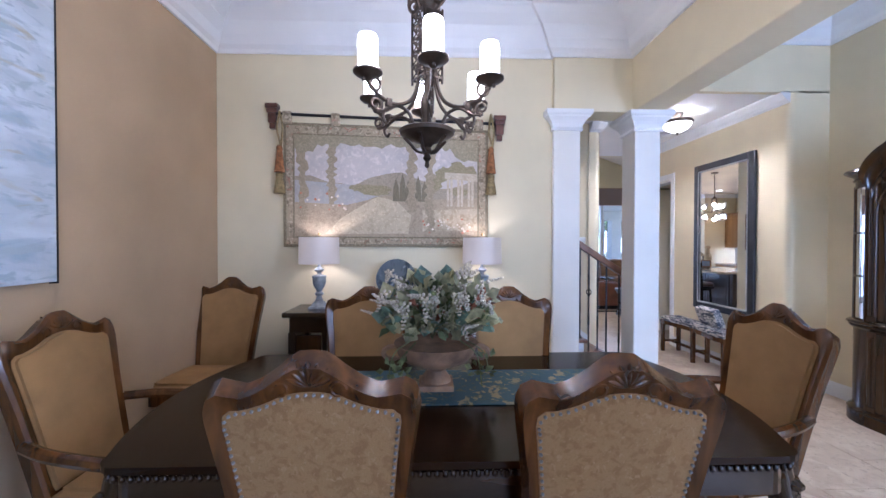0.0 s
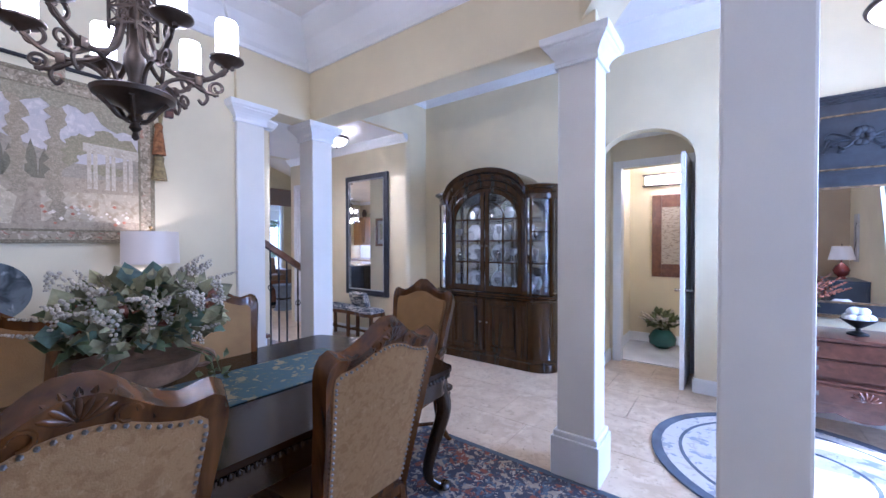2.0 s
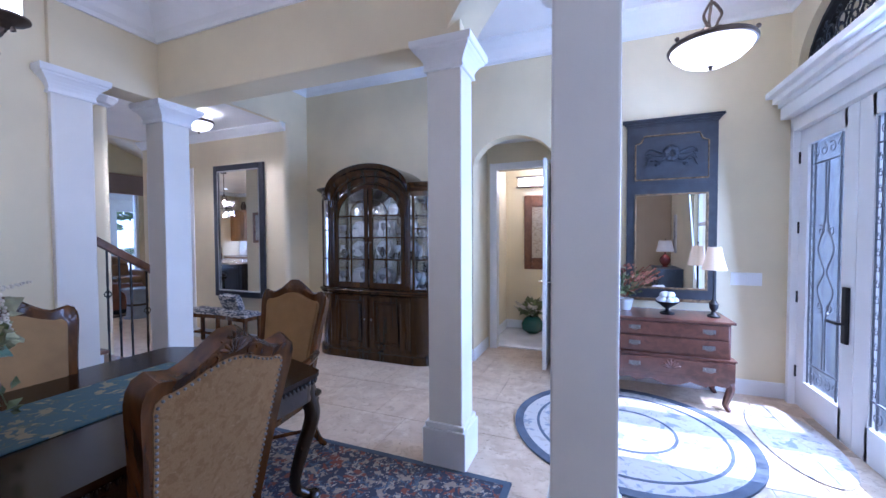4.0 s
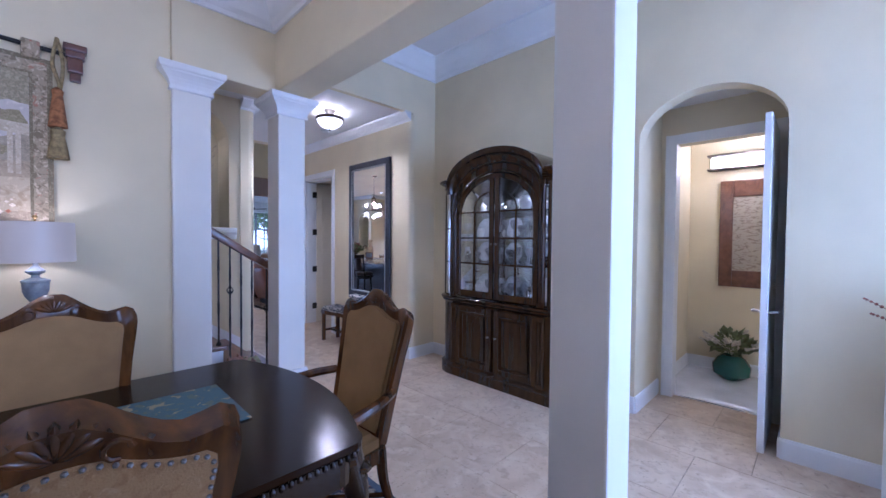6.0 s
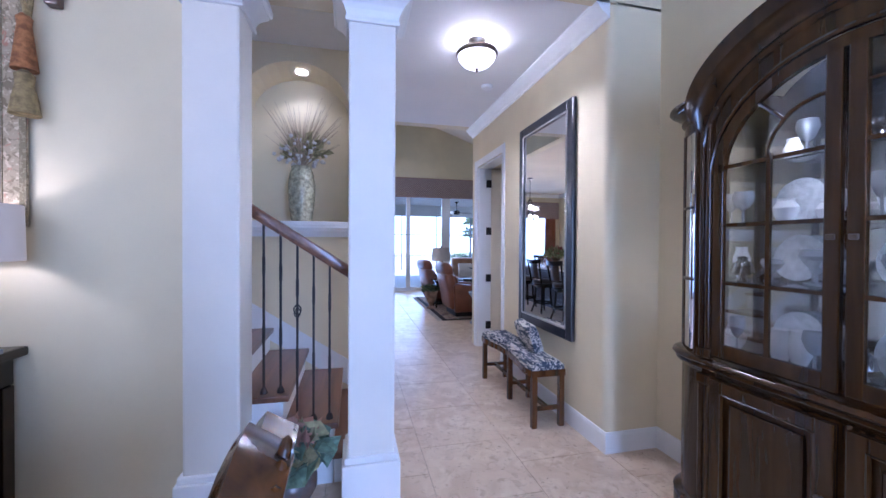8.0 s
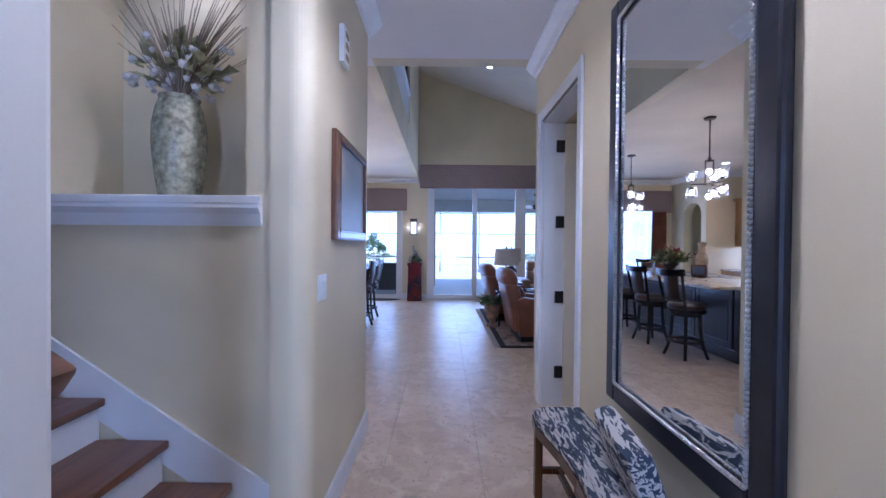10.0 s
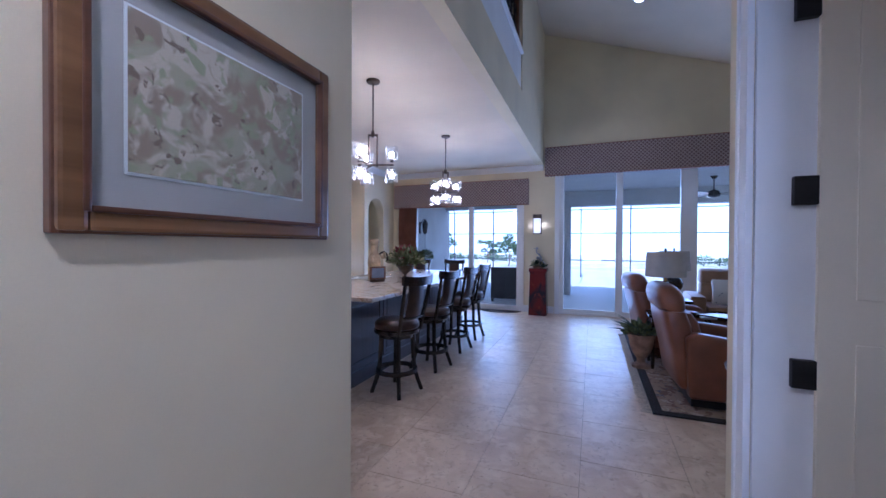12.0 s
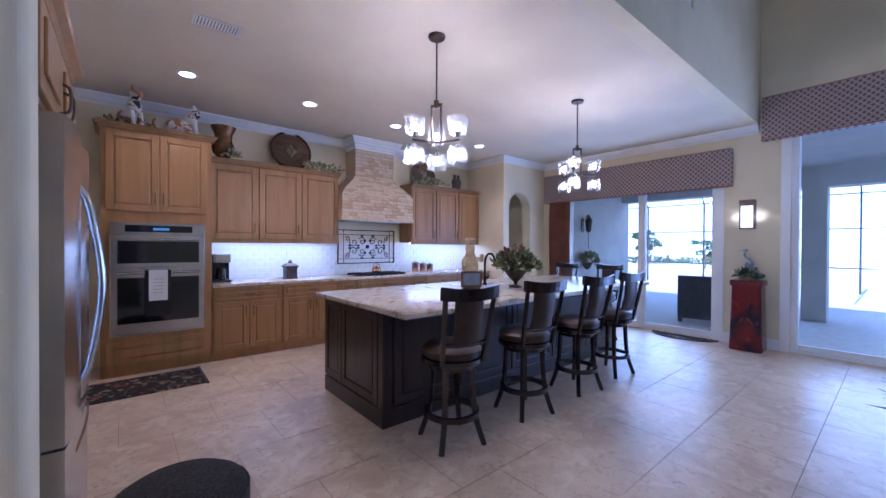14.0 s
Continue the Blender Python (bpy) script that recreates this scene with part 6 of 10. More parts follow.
# framed leaf print and switches on the hall's west wall
pic = thing("framed_print", "leaf print in a brown wood frame", "picture")
bm = bmesh.new()
for a in ((0.17, 0.215, 1.40, 1.95), (0.835, 0.88, 1.40, 1.95), (0.215, 0.835, 1.40, 1.445), (0.215, 0.835, 1.905, 1.95)):
    box(bm, -1.393, -1.360, a[0], a[1], a[2], a[3], bevel=0.008)
part("frame", bm, wood("golden brown frame wood", (0.13, 0.062, 0.022), (0.25, 0.13, 0.05), 0.3, "Y"), pic, "brown wooden frame")
bm = bmesh.new()
for a in ((0.205, 0.217, 1.435, 1.915), (0.833, 0.845, 1.435, 1.915), (0.217, 0.833, 1.435, 1.447), (0.217, 0.833, 1.903, 1.915)):
    box(bm, -1.372, -1.354, a[0], a[1], a[2], a[3], bevel=0.004)
for a in ((0.165, 0.178, 1.395, 1.955), (0.872, 0.885, 1.395, 1.955), (0.178, 0.872, 1.395, 1.408), (0.178, 0.872, 1.942, 1.955)):
    box(bm, -1.3935, -1.368, a[0], a[1], a[2], a[3], bevel=0.004)
part("moulding", bm, wood("reddish frame bead", (0.085, 0.034, 0.016), (0.16, 0.070, 0.034), 0.28, "Y"), pic, "reddish inner and outer beads")
part("mat_board", B(-1.393, -1.380, 0.215, 0.835, 1.445, 1.905), material("grey mat board", (0.50, 0.47, 0.43), 0.9, vary=0.03), pic, "grey mat board")
part("mat_edge", B(-1.3795, -1.3775, 0.279, 0.773, 1.514, 1.851), WHITE, pic, "white mat edge")
part("print", B(-1.377, -1.3755, 0.285, 0.767, 1.52, 1.845), pattern("brown and cream leaf print", (0.36, 0.28, 0.20), [((0.44, 0.40, 0.27), 8, 0.46, 0.10), ((0.60, 0.52, 0.40), 12, 0.52, 0.07), ((0.38, 0.38, 0.23), 20, 0.55, 0.06), ((0.24, 0.18, 0.13), 26, 0.61, 0.04)], 0.6), pic, "brown and cream leaves")
DULLGLASS = glass("dull picture glass", rough=0.4)
for node in DULLGLASS.node_tree.nodes:
    if node.type == "FRESNEL":
        node.inputs["IOR"].default_value = 1.15
g = part("picture_glass", B(-1.374, -1.372, 0.215, 0.835, 1.445, 1.905), DULLGLASS, pic)
g.visible_shadow = False


def switch_plate(name, label, at, gangs):
    s = thing(name, label, "switch", at)
    part("plate", B(-0.0 - 0.03 * gangs, 0.03 * gangs, -0.007, -0.001, -0.06, 0.06, bevel=0.002), OUTSIDEPLASTIC, s)
    for k in range(gangs):
        x = (k - (gangs - 1) / 2) * 0.048
        part("rocker", B(x - 0.016, x + 0.016, -0.011, -0.007, -0.032, 0.032, bevel=0.002), WHITE, s)


switch_plate("light_switch", "white two-gang rocker switch on the hall wall", pose(-1.396, 0.022, 1.17, 0, 0, 90), 2)
switch_plate("light_switch", "white four-gang rocker switch beside the entrance", pose(0.411, -6.32, 1.08, 0, 0, -90), 4)
tc = thing("thermostat", "small white door chime box high on the wall", "chime", pose(-1.396, 0.35, 2.45, 0, 0, 90))
part("body", B(-0.06, 0.06, -0.03, -0.001, -0.1, 0.1, bevel=0.005), OUTSIDEPLASTIC, tc)
for z in (-0.06, 0.0, 0.06):
    part("grille", B(-0.03, 0.03, -0.034, -0.03, z - 0.015, z + 0.015), GROUT, tc)


def staircase():
    s = thing("staircase", "wooden staircase with white risers and iron balusters", "stairs")
    for k in range(1, 11):
        x, z = -1.47 - 0.27 * (k - 1), 0.178 * k
        y0 = -1.17
        part("riser", B(x - 0.27, x - 0.008, y0 + 0.02, -0.14, 0, z - 0.034), WHITE, s)
        part("tread", B(x - 0.29, x + 0.025, y0 - 0.0, -0.145, z - 0.034, z, bevel=0.008), STAIRWOOD, s, "brown wooden tread")
    bm = bmesh.new()
    prism(bm, [(-1.60, 0.16), (-1.50, 0.30), (-3.9, 1.90), (-3.9, 1.70), (-1.75, 0.25)], 0.012, ALONG_X(-0.143))
    part("skirt_board", bm, WHITE, s, "white sloping skirt board")
    bm = bmesh.new()
    slope = 0.178 / 0.27
    a, b = Vector((-1.50, -1.10, 1.115)), Vector((-3.2, -1.10, 1.115 + 1.70 * slope))
    along = (b - a).normalized()
    ang = math.atan2(along.z, -along.x)
    m = Matrix.Translation(a) @ Matrix.Rotation(math.pi - 0, 4, "Z") @ Matrix.Rotation(-ang, 4, "Y")
    box(bm, 0, 2.05, -0.03, 0.03, -0.03, 0.035, bevel=0.014, m=m)
    part("handrail", bm, STAIRWOOD, s, "brown wooden handrail", True)
    n = 0
    for k in range(1, 6):
        for j in range(3 if k > 1 else 2):
            x = -1.47 - 0.27 * (k - 1) - 0.03 - 0.09 * j
            if k == 1:
                x -= 0.05
            z0, z1 = 0.178 * k, 1.095 + (-1.50 - x) * slope
            bm = bmesh.new()
            box(bm, x - 0.006, x + 0.006, -1.106, -1.094, z0, z1)
            lathe(bm, [(0.022, 0), (0.018, 0.02), (0.009, 0.035)], 8, (x, -1.10, z0))
            for z in (z0 + 0.35 * (z1 - z0), z0 + 0.75 * (z1 - z0)):
                box(bm, x - 0.008, x + 0.008, -1.108, -1.092, z - 0.05, z + 0.05, bevel=0.003)
            if n % 3 == 1:
                zc = z0 + 0.62 * (z1 - z0)
                for q in range(4):
                    w = math.pi / 2 * q
                    tube(bm, [(x + 0.024 * math.sin(math.pi * t / 6) * math.cos(w + t * 0.35), -1.10 + 0.024 * math.sin(math.pi * t / 6) * math.sin(w + t * 0.35), zc - 0.04 + 0.08 * t / 6) for t in range(7)], 0.004, 4)
            part("baluster", bm, BLACKIRON, s, "basket-twist iron baluster" if n % 3 == 1 else "iron baluster")
            n += 1


staircase()
single("niche_shelf", B(-2.60, -1.60, -0.17, 0.12, 1.535, 1.572, bevel=0.006), WHITE, "white shelf along the foot of the arched niche", "shelf", kind="structure")
moulding("trim_niche_shelf", [(0, 0), (0.012, 0), (0.02, 0.05), (0.04, 0.075), (0.04, 0.09), (0, 0.09)], "white moulding under the niche shelf", [(-1.60, -0.13, 1.445), (-2.60, -0.13, 1.445)])


def niche_vase():
    v = thing("vase", "tall crackled green-gold vase of dried branches and white flowers", "vase", pose(-2.07, 0.04, 1.573))
    bm = lathe(bmesh.new(), [(0.07, 0), (0.085, 0.02), (0.10, 0.12), (0.112, 0.25), (0.11, 0.34), (0.095, 0.42), (0.08, 0.46), (0.085, 0.475), (0.07, 0.475), (0.06, 0.42)], 24)
    part("vase_body", bm, material("crackled green-gold glaze", (0.52, 0.50, 0.34), 0.18, vary=0.25, scale=30, fine=60, bump=0.25), v, "crackled green-gold glaze", True)
    bm = bmesh.new()
    r = random.Random(5)
    for k in range(90):
        a, q = r.uniform(0, 2 * math.pi), r.uniform(0.08, 0.34)
        h = r.uniform(0.24, 0.60)
        tube(bm, smooth_line([(0, 0, 0.45), (0.4 * q * math.cos(a), 0.3 * q * math.sin(a), 0.45 + 0.5 * h), (q * math.cos(a), 0.6 * q * math.sin(a), 0.45 + h)], 3), 0.004, 4, 0.0015)
    part("dried_stem", bm, material("dry grass stems", (0.46, 0.37, 0.26), 0.9, vary=0.2), v, "dry brown stems")
    bm = bmesh.new()
    leaf_clump(bm, 90, (0, 0, 0.60), (0.18, 0.13, 0.13), 0.08, 31, long=2.6)
    part("foliage", bm, PALELEAF, v, "green leaves")
    for k in range(60):
        bm = bmesh.new()
        a, q = r.uniform(0, 2 * math.pi), r.uniform(0.05, 0.24)
        bmesh.ops.create_icosphere(bm, subdivisions=1, radius=r.uniform(0.014, 0.024), matrix=Matrix.Translation((q * math.cos(a), 0.7 * q * math.sin(a), 0.55 + r.uniform(-0.06, 0.17))))
        part("white_flower", bm, WHITECERAMIC, v, "small white flower", True)


niche_vase()
single("recessed_light", lathe(bmesh.new(), [(0.035, -0.004), (0.05, -0.006), (0.05, 0.0)], 16), CANDLE, "small lit recessed light in the niche", "light", pose(-2.07, 0.05, 2.862), smooth=True)
downlight("niche_downlight", (-2.07, 0.05, 2.85), 4.6, 125)


def floor_pot():
    p = thing("potted_plant", "leafy plant with pink bracts in a glazed brown pot", "plant", pose(-1.955, -1.30, 0))
    bm = lathe(bmesh.new(), [(0.09, 0), (0.10, 0.015), (0.09, 0.02), (0.11, 0.05), (0.135, 0.10), (0.135, 0.15), (0.12, 0.17), (0.10, 0.165)], 24)
    part("pot", bm, material("brown and blue glaze", (0.20, 0.11, 0.06), 0.2, vary=0.3, scale=6, second=(0.16, 0.19, 0.22)), p, "glazed brown pot", True)
    part("leaves", leaf_clump(bmesh.new(), 85, (0, 0, 0.275), (0.17, 0.15, 0.09), 0.10, 41, long=1.15, up=-0.1), BLUELEAF, p, "broad blue-green leaves")
    part("pale_leaves", leaf_clump(bmesh.new(), 34, (0, 0, 0.28), (0.17, 0.15, 0.09), 0.09, 42, long=1.2, up=-0.1), PALELEAF, p, "silver-green leaves")
    part("bract", leaf_clump(bmesh.new(), 70, (0.01, 0, 0.37), (0.12, 0.1, 0.06), 0.07, 43, long=1.4), material("dusty pink bract", (0.46, 0.27, 0.21), 0.8, vary=0.2, island=0.3), p, "dusty pink bracts")


floor_pot()


# foyer
def front_doors():
    d = thing("door_front", "white double entrance doors with wrought iron glass lights", "door", pose(-0.50, -6.68, 0), kind="structure")
    for s in (-1, 1):
        a, b = sorted((s * 0.004, s * 0.80))
        bm = bmesh.new()
        for q in ((a, a + 0.16 if s > 0 else a + 0.13, 0.01, 2.38), (b - (0.13 if s > 0 else 0.16), b, 0.01, 2.38), (a, b, 0.01, 0.24), (a, b, 2.24, 2.38)):
            x0, x1, z0, z1 = q
            if (z1 - z0) < 1:
                x0, x1 = a + 0.13, b - 0.13
            box(bm, x0, x1, -0.025, 0.025, z0, z1)
        leaf = part("door_leaf", bm, WHITE, d, "white door leaf")
        g = part("glass_light", B(a + 0.13, b - 0.13, -0.008, -0.003, 0.24, 2.24), FROST, leaf, "textured glass light")
        g.visible_shadow = False
        bm = bmesh.new()
        x0, x1 = a + 0.16, b - 0.16
        c = (x0 + x1) / 2
        for x in (x0, x1, x0 + 0.06, x1 - 0.06):
            box(bm, x - 0.005, x + 0.005, 0.006, 0.016, 0.25, 2.23)
        for z in (0.42, 2.06):
            box(bm, x0, x1, 0.006, 0.016, z - 0.005, z + 0.005)
        for k in range(16):
            z = 0.47 + 0.1 * k
            for x, q in ((x0 + 0.03, 1), (x1 - 0.03, -1)):
                tube(bm, [(px, 0.011, pz) for px, _, pz in scroll(x, z, 0.026, 0.008, 1.1 * q, 1.57, 9)], 0.004, 4)
        for z in (0.33, 2.15):
            for k in range(4):
                tube(bm, [(px, 0.011, pz) for px, _, pz in scroll(x0 + 0.06 + k * (x1 - x0 - 0.12) / 3, z, 0.05, 0.012, 1.2, 0.8 * k, 12)], 0.004, 4)
        for q in (-1, 1):
            tube(bm, [(x, 0.011, z) for x, _, z in smooth_line([(c + q * 0.02, 0, 0.43), (c + q * 0.02, 0, 0.85), (c + q * 0.11, 0, 1.05), (c + q * 0.02, 0, 1.2), (c + q * 0.11, 0, 1.38), (c + q * 0.02, 0, 1.6), (c + q * 0.02, 0, 2.05)])], 0.006, 5)
            tube(bm, [(px, 0.011, pz) for px, _, pz in scroll(c + q * 0.07, 1.52, 0.05, 0.012, 1.2 * q, 1.0, 12)], 0.005, 4)
            tube(bm, [(px, 0.011, pz) for px, _, pz in scroll(c + q * 0.07, 0.92, 0.05, 0.012, -1.2 * q, 5.0, 12)], 0.005, 4)
        part("iron_grille", bm, GREYIRON, leaf, "scrolled iron grille")
        for z in (0.30, 0.95, 1.55, 2.15):
            part("hinge", B(s * 0.802 - 0.012, s * 0.802 + 0.012, 0.022, 0.036, z - 0.05, z + 0.05, bevel=0.003), BLACKIRON, leaf)
    bm = bmesh.new()
    box(bm, 0.045, 0.105, 0.025, 0.05, 0.72, 1.12, bevel=0.01)
    tube(bm, [(0.075, 0.05, 0.86), (0.075, 0.085, 0.86), (0.19, 0.09, 0.86)], 0.011, 8)
    part("handle_set", bm, BLACKIRON, d, "black lever handle set")
    bm = bmesh.new()
    for s in (-1, 1):
        a, b = sorted((s * 0.803, s * 0.858))
        box(bm, a, b, -0.06, 0.075, 0, 2.44)
    box(bm, -0.858, 0.858, -0.06, 0.075, 2.383, 2.498)
    part("door_frame", bm, WHITE, d, "white door frame")
    bm = bmesh.new()
    for o, z0, z1 in ((0.09, 2.50, 2.60), (0.11, 2.60, 2.64), (0.15, 2.64, 2.69), (0.20, 2.69, 2.74)):
        box(bm, -0.88 - o * 0.3, 0.86, 0.058, 0.06 + o, z0, z1, bevel=0.004)
    part("cornice", bm, WHITE, d, "deep white cornice shelf")


FROST = glass("textured door glass", rough=0.25, tint=(0.86, 0.91, 0.96))
GREYIRON = material("grey iron grille", (0.16, 0.17, 0.19), 0.5, 0.3, vary=0.1)
front_doors()
tr = thing("window_transom", "arched transom window with scrolled black iron", "window", kind="structure")
bm = bmesh.new()
arch_band(bm, -1.30, 0.30, 2.87, 0.49, -1.25, 0.25, 2.91, 0.40, 0.05, ALONG_X(-6.73))
box(bm, -1.30, 0.30, -6.73, -6.68, 2.861, 2.905)
part("window_frame", bm, BLACKIRON, tr)
bm = bmesh.new()
for k in range(9):
    x = -1.15 + 0.1625 * k
    h = 0.36 * math.sqrt(max(0, 1 - ((x + 0.5) / 0.8) ** 2))
    tube(bm, [(px, -6.70, pz) for px, _, pz in scroll(x, 2.92 + h * 0.45, min(0.09, h * 0.4), 0.02, 1.3, 0.7 * k, 14)], 0.008, 5)
    tube(bm, [(px, -6.70, pz) for px, _, pz in scroll(x + 0.06, 2.94 + h * 0.7, min(0.05, h * 0.3), 0.012, -1.2, 0.9 * k, 12)], 0.006, 5)
part("iron_scrollwork", bm, BLACKIRON, tr, "black scrolled ironwork")
g = part("pane", prism(bmesh.new(), [(-1.28, 2.88)] + arch_line(-1.27, 0.27, 2.88, 0.46) + [(0.28, 2.88)], 0.004, ALONG_X(-6.735)), PANE, tr)
g.visible_shadow = False


def dresser():
    d = thing("dresser", "cherry chest of drawers with cabriole legs and shell carving", "chest", pose(0.408, -5.635, 0, 0, 0, -90) @ Matrix.Diagonal((0.94, 1.08, 0.876, 1)))
    part("tabletop", B(-0.50, 0.50, -0.50, -0.01, 0.845, 0.87, bevel=0.006), CHERRY, d)
    part("body", B(-0.47, 0.47, -0.47, -0.02, 0.50, 0.845, bevel=0.004), CHERRY, d)
    bm = bmesh.new()
    box(bm, -0.50, 0.50, -0.49, -0.01, 0.29, 0.49, bevel=0.004)
    box(bm, -0.51, 0.51, -0.505, -0.01, 0.49, 0.505, bevel=0.004)
    prism(bm, [(-0.48, 0.29), (-0.44, 0.235), (-0.34, 0.25), (-0.28, 0.22), (-0.16, 0.255), (-0.08, 0.22), (0, 0.205), (0.08, 0.22), (0.16, 0.255), (0.28, 0.22), (0.34, 0.25), (0.44, 0.235), (0.48, 0.29)], 0.03, ALONG_X(-0.487))
    part("lower_case", bm, CHERRY, d, "lower case with scalloped apron")
    rows = ((0.70, 0.83, -0.455, 0.455, -0.47), (0.535, 0.68, -0.455, 0.455, -0.47), (0.33, 0.475, -0.485, 0.485, -0.49))
    for z0, z1, x0, x1, y in rows:
        dr = part("drawer", B(x0, x1, y - 0.018, y + 0.001, z0, z1, bevel=0.006), CHERRY, d)
        for x in (-0.30, 0.30):
            bm = bmesh.new()
            for s in (-1, 1):
                sphere(bm, (x + s * 0.035, y - 0.022, (z0 + z1) / 2 + 0.008), 0.008, 8)
            tube(bm, smooth_line([(x - 0.035, y - 0.03, (z0 + z1) / 2 + 0.006), (x - 0.02, y - 0.034, (z0 + z1) / 2 - 0.018), (x + 0.02, y - 0.034, (z0 + z1) / 2 - 0.018), (x + 0.035, y - 0.03, (z0 + z1) / 2 + 0.006)]), 0.004, 5)
            box(bm, x - 0.05, x + 0.05, y - 0.0205, y - 0.018, (z0 + z1) / 2 - 0.018, (z0 + z1) / 2 + 0.022, bevel=0.001)
            part("drawer_pull", bm, PEWTER, dr, "dull pewter bail pull", True)
    bm = bmesh.new()
    for k in range(7):
        a = radians(-72 + 24 * k)
        bmesh.ops.create_uvsphere(bm, u_segments=8, v_segments=6, radius=1.0, matrix=Matrix.Translation((0.045 * math.sin(a), -0.512, 0.385 + 0.045 * math.cos(a))) @ Matrix.Rotation(a, 4, "Y") @ Matrix.Diagonal((0.012, 0.012, 0.04, 1)))
    part("shell_carving", bm, CHERRY, d, "carved shell", True)
    for s in (-1, 1):
        for y, o in ((-0.44, -1), (-0.06, 0)):
            part("leg", tube(bmesh.new(), smooth_line([(s * 0.45, y, 0.31), (s * 0.475, y + o * 0.02, 0.23), (s * 0.455, y, 0.11), (s * 0.445, y + 0.005, 0.05), (s * 0.47, y + o * 0.02, 0.0)]), 0.04, 8, 0.02), CHERRY, d, "cabriole leg", True)


dresser()


def trumeau():
    m = thing("trumeau_mirror", "tall black trumeau mirror with gilt edges and carved panel", "mirror", pose(0.408, -5.695, 0.87, 0, 0, -90))
    black = material("weathered black paint", (0.022, 0.024, 0.030), 0.5, vary=0.3, scale=12, fine=80, bump=0.15)
    gilt = material("rubbed gilt", (0.30, 0.19, 0.09), 0.45, 0.6, vary=0.3, scale=30)
    W, H = 0.385, 1.70
    bm = bmesh.new()
    box(bm, -W, W, -0.035, -0.001, 1.12, H, bevel=0.003)
    for a in ((-W, -W + 0.075, 0.0, 1.12), (W - 0.075, W, 0.0, 1.12), (-W + 0.075, W - 0.075, 0, 0.10), (-W + 0.075, W - 0.075, 1.02, 1.12)):
        box(bm, a[0], a[1], -0.035, -0.001, a[2], a[3])
    part("frame", bm, black, m, "weathered black frame")
    bm = bmesh.new()
    for o, z in ((0.01, H), (0.025, H + 0.02), (0.045, H + 0.04)):
        box(bm, -W - o, W + o, -0.035 - o, -0.001, z, z + 0.02, bevel=0.003)
    part("cornice", bm, black, m)
    bm = bmesh.new()
    for a in ((-W + 0.07, -W + 0.085, 0.09, 1.03), (W - 0.085, W - 0.07, 0.09, 1.03), (-W + 0.085, W - 0.085, 0.09, 0.105), (-W + 0.085, W - 0.085, 1.015, 1.03), (-W, W, -0.03, -0.001)):
        box(bm, a[0], a[1], -0.043, -0.006, a[2], a[3], bevel=0.003)
    line = [(-0.31, 1.17), (0.31, 1.17), (0.31, 1.52), (0.26, 1.54), (0.235, 1.60), (-0.235, 1.60), (-0.26, 1.54), (-0.31, 1.52), (-0.31, 1.17)]
    tube(bm, [(x, -0.037, z) for x, z in line], 0.008, 5)
    part("gilt_edge", bm, gilt, m, "rubbed gilt edging")
    bm = bmesh.new()
    r = random.Random(6)
    for k in range(9):
        a = 2 * math.pi * k / 9
        sphere(bm, (0.045 * math.cos(a), -0.045, 1.42 + 0.05 * math.sin(a)), 0.03, 8, (1, 0.5, 1))
    for s in (-1, 1):
        for q in range(3):
            tube(bm, [(s * x, -0.043, z) for x, _, z in smooth_line([(0.03, 0, 1.40), (0.10 + 0.03 * q, 0, 1.34 + 0.06 * q), (0.17 + 0.02 * q, 0, 1.38 + 0.03 * q), (0.22, 0, 1.30 + 0.05 * q)])], 0.011, 6, 0.005)
            sphere(bm, (s * (0.12 + 0.04 * q), -0.042, 1.31 + 0.05 * q), 0.018, 8, (1.3, 0.5, 0.8))
    part("carving", bm, black, m, "carved flower spray", True)
    part("mirror_glass", B(-W + 0.07, W - 0.07, -0.020, -0.014, 0.09, 1.03), MIRROR, m, "clear mirror glass")


trumeau()


def buffet_lamp(x, y, z):
    l = thing("buffet_lamp", "slim dark lamp with a lit pleated cream shade", "lamp", pose(x, y, z) @ Matrix.Diagonal((0.82, 0.82, 1, 1)))
    part("base", lathe(bmesh.new(), [(0.06, 0), (0.062, 0.012), (0.03, 0.03), (0.018, 0.05), (0.04, 0.08), (0.045, 0.12), (0.02, 0.15), (0.012, 0.17), (0.010, 0.42), (0.014, 0.43)], 20), BLACKIRON, l, "dark turned stem", True)
    bm = bmesh.new()
    n = 40
    rows = [[bm.verts.new(((r + 0.002 * (i % 2)) * math.cos(2 * math.pi * i / n), (r + 0.002 * (i % 2)) * math.sin(2 * math.pi * i / n), h)) for i in range(n)] for r, h in ((0.115, 0.42), (0.09, 0.50), (0.07, 0.58), (0.062, 0.62))]
    for p, q in zip(rows, rows[1:]):
        for i in range(n):
            bm.faces.new((p[i], p[(i + 1) % n], q[(i + 1) % n], q[i]))
    part("shade", bm, glow("lit pleated silk", (1.0, 0.72, 0.44), 0.22, (0.48, 0.39, 0.29)), l, "lit pleated cream shade", True)
    part("finial", lathe(bmesh.new(), [(0.004, 0.42), (0.004, 0.64), (0.010, 0.65), (0.003, 0.665)], 8), BLACKIRON, l, smooth=True)
    bulb("buffet_lamp_bulb", (x, y, z + 0.52), 1.0, 0.03)


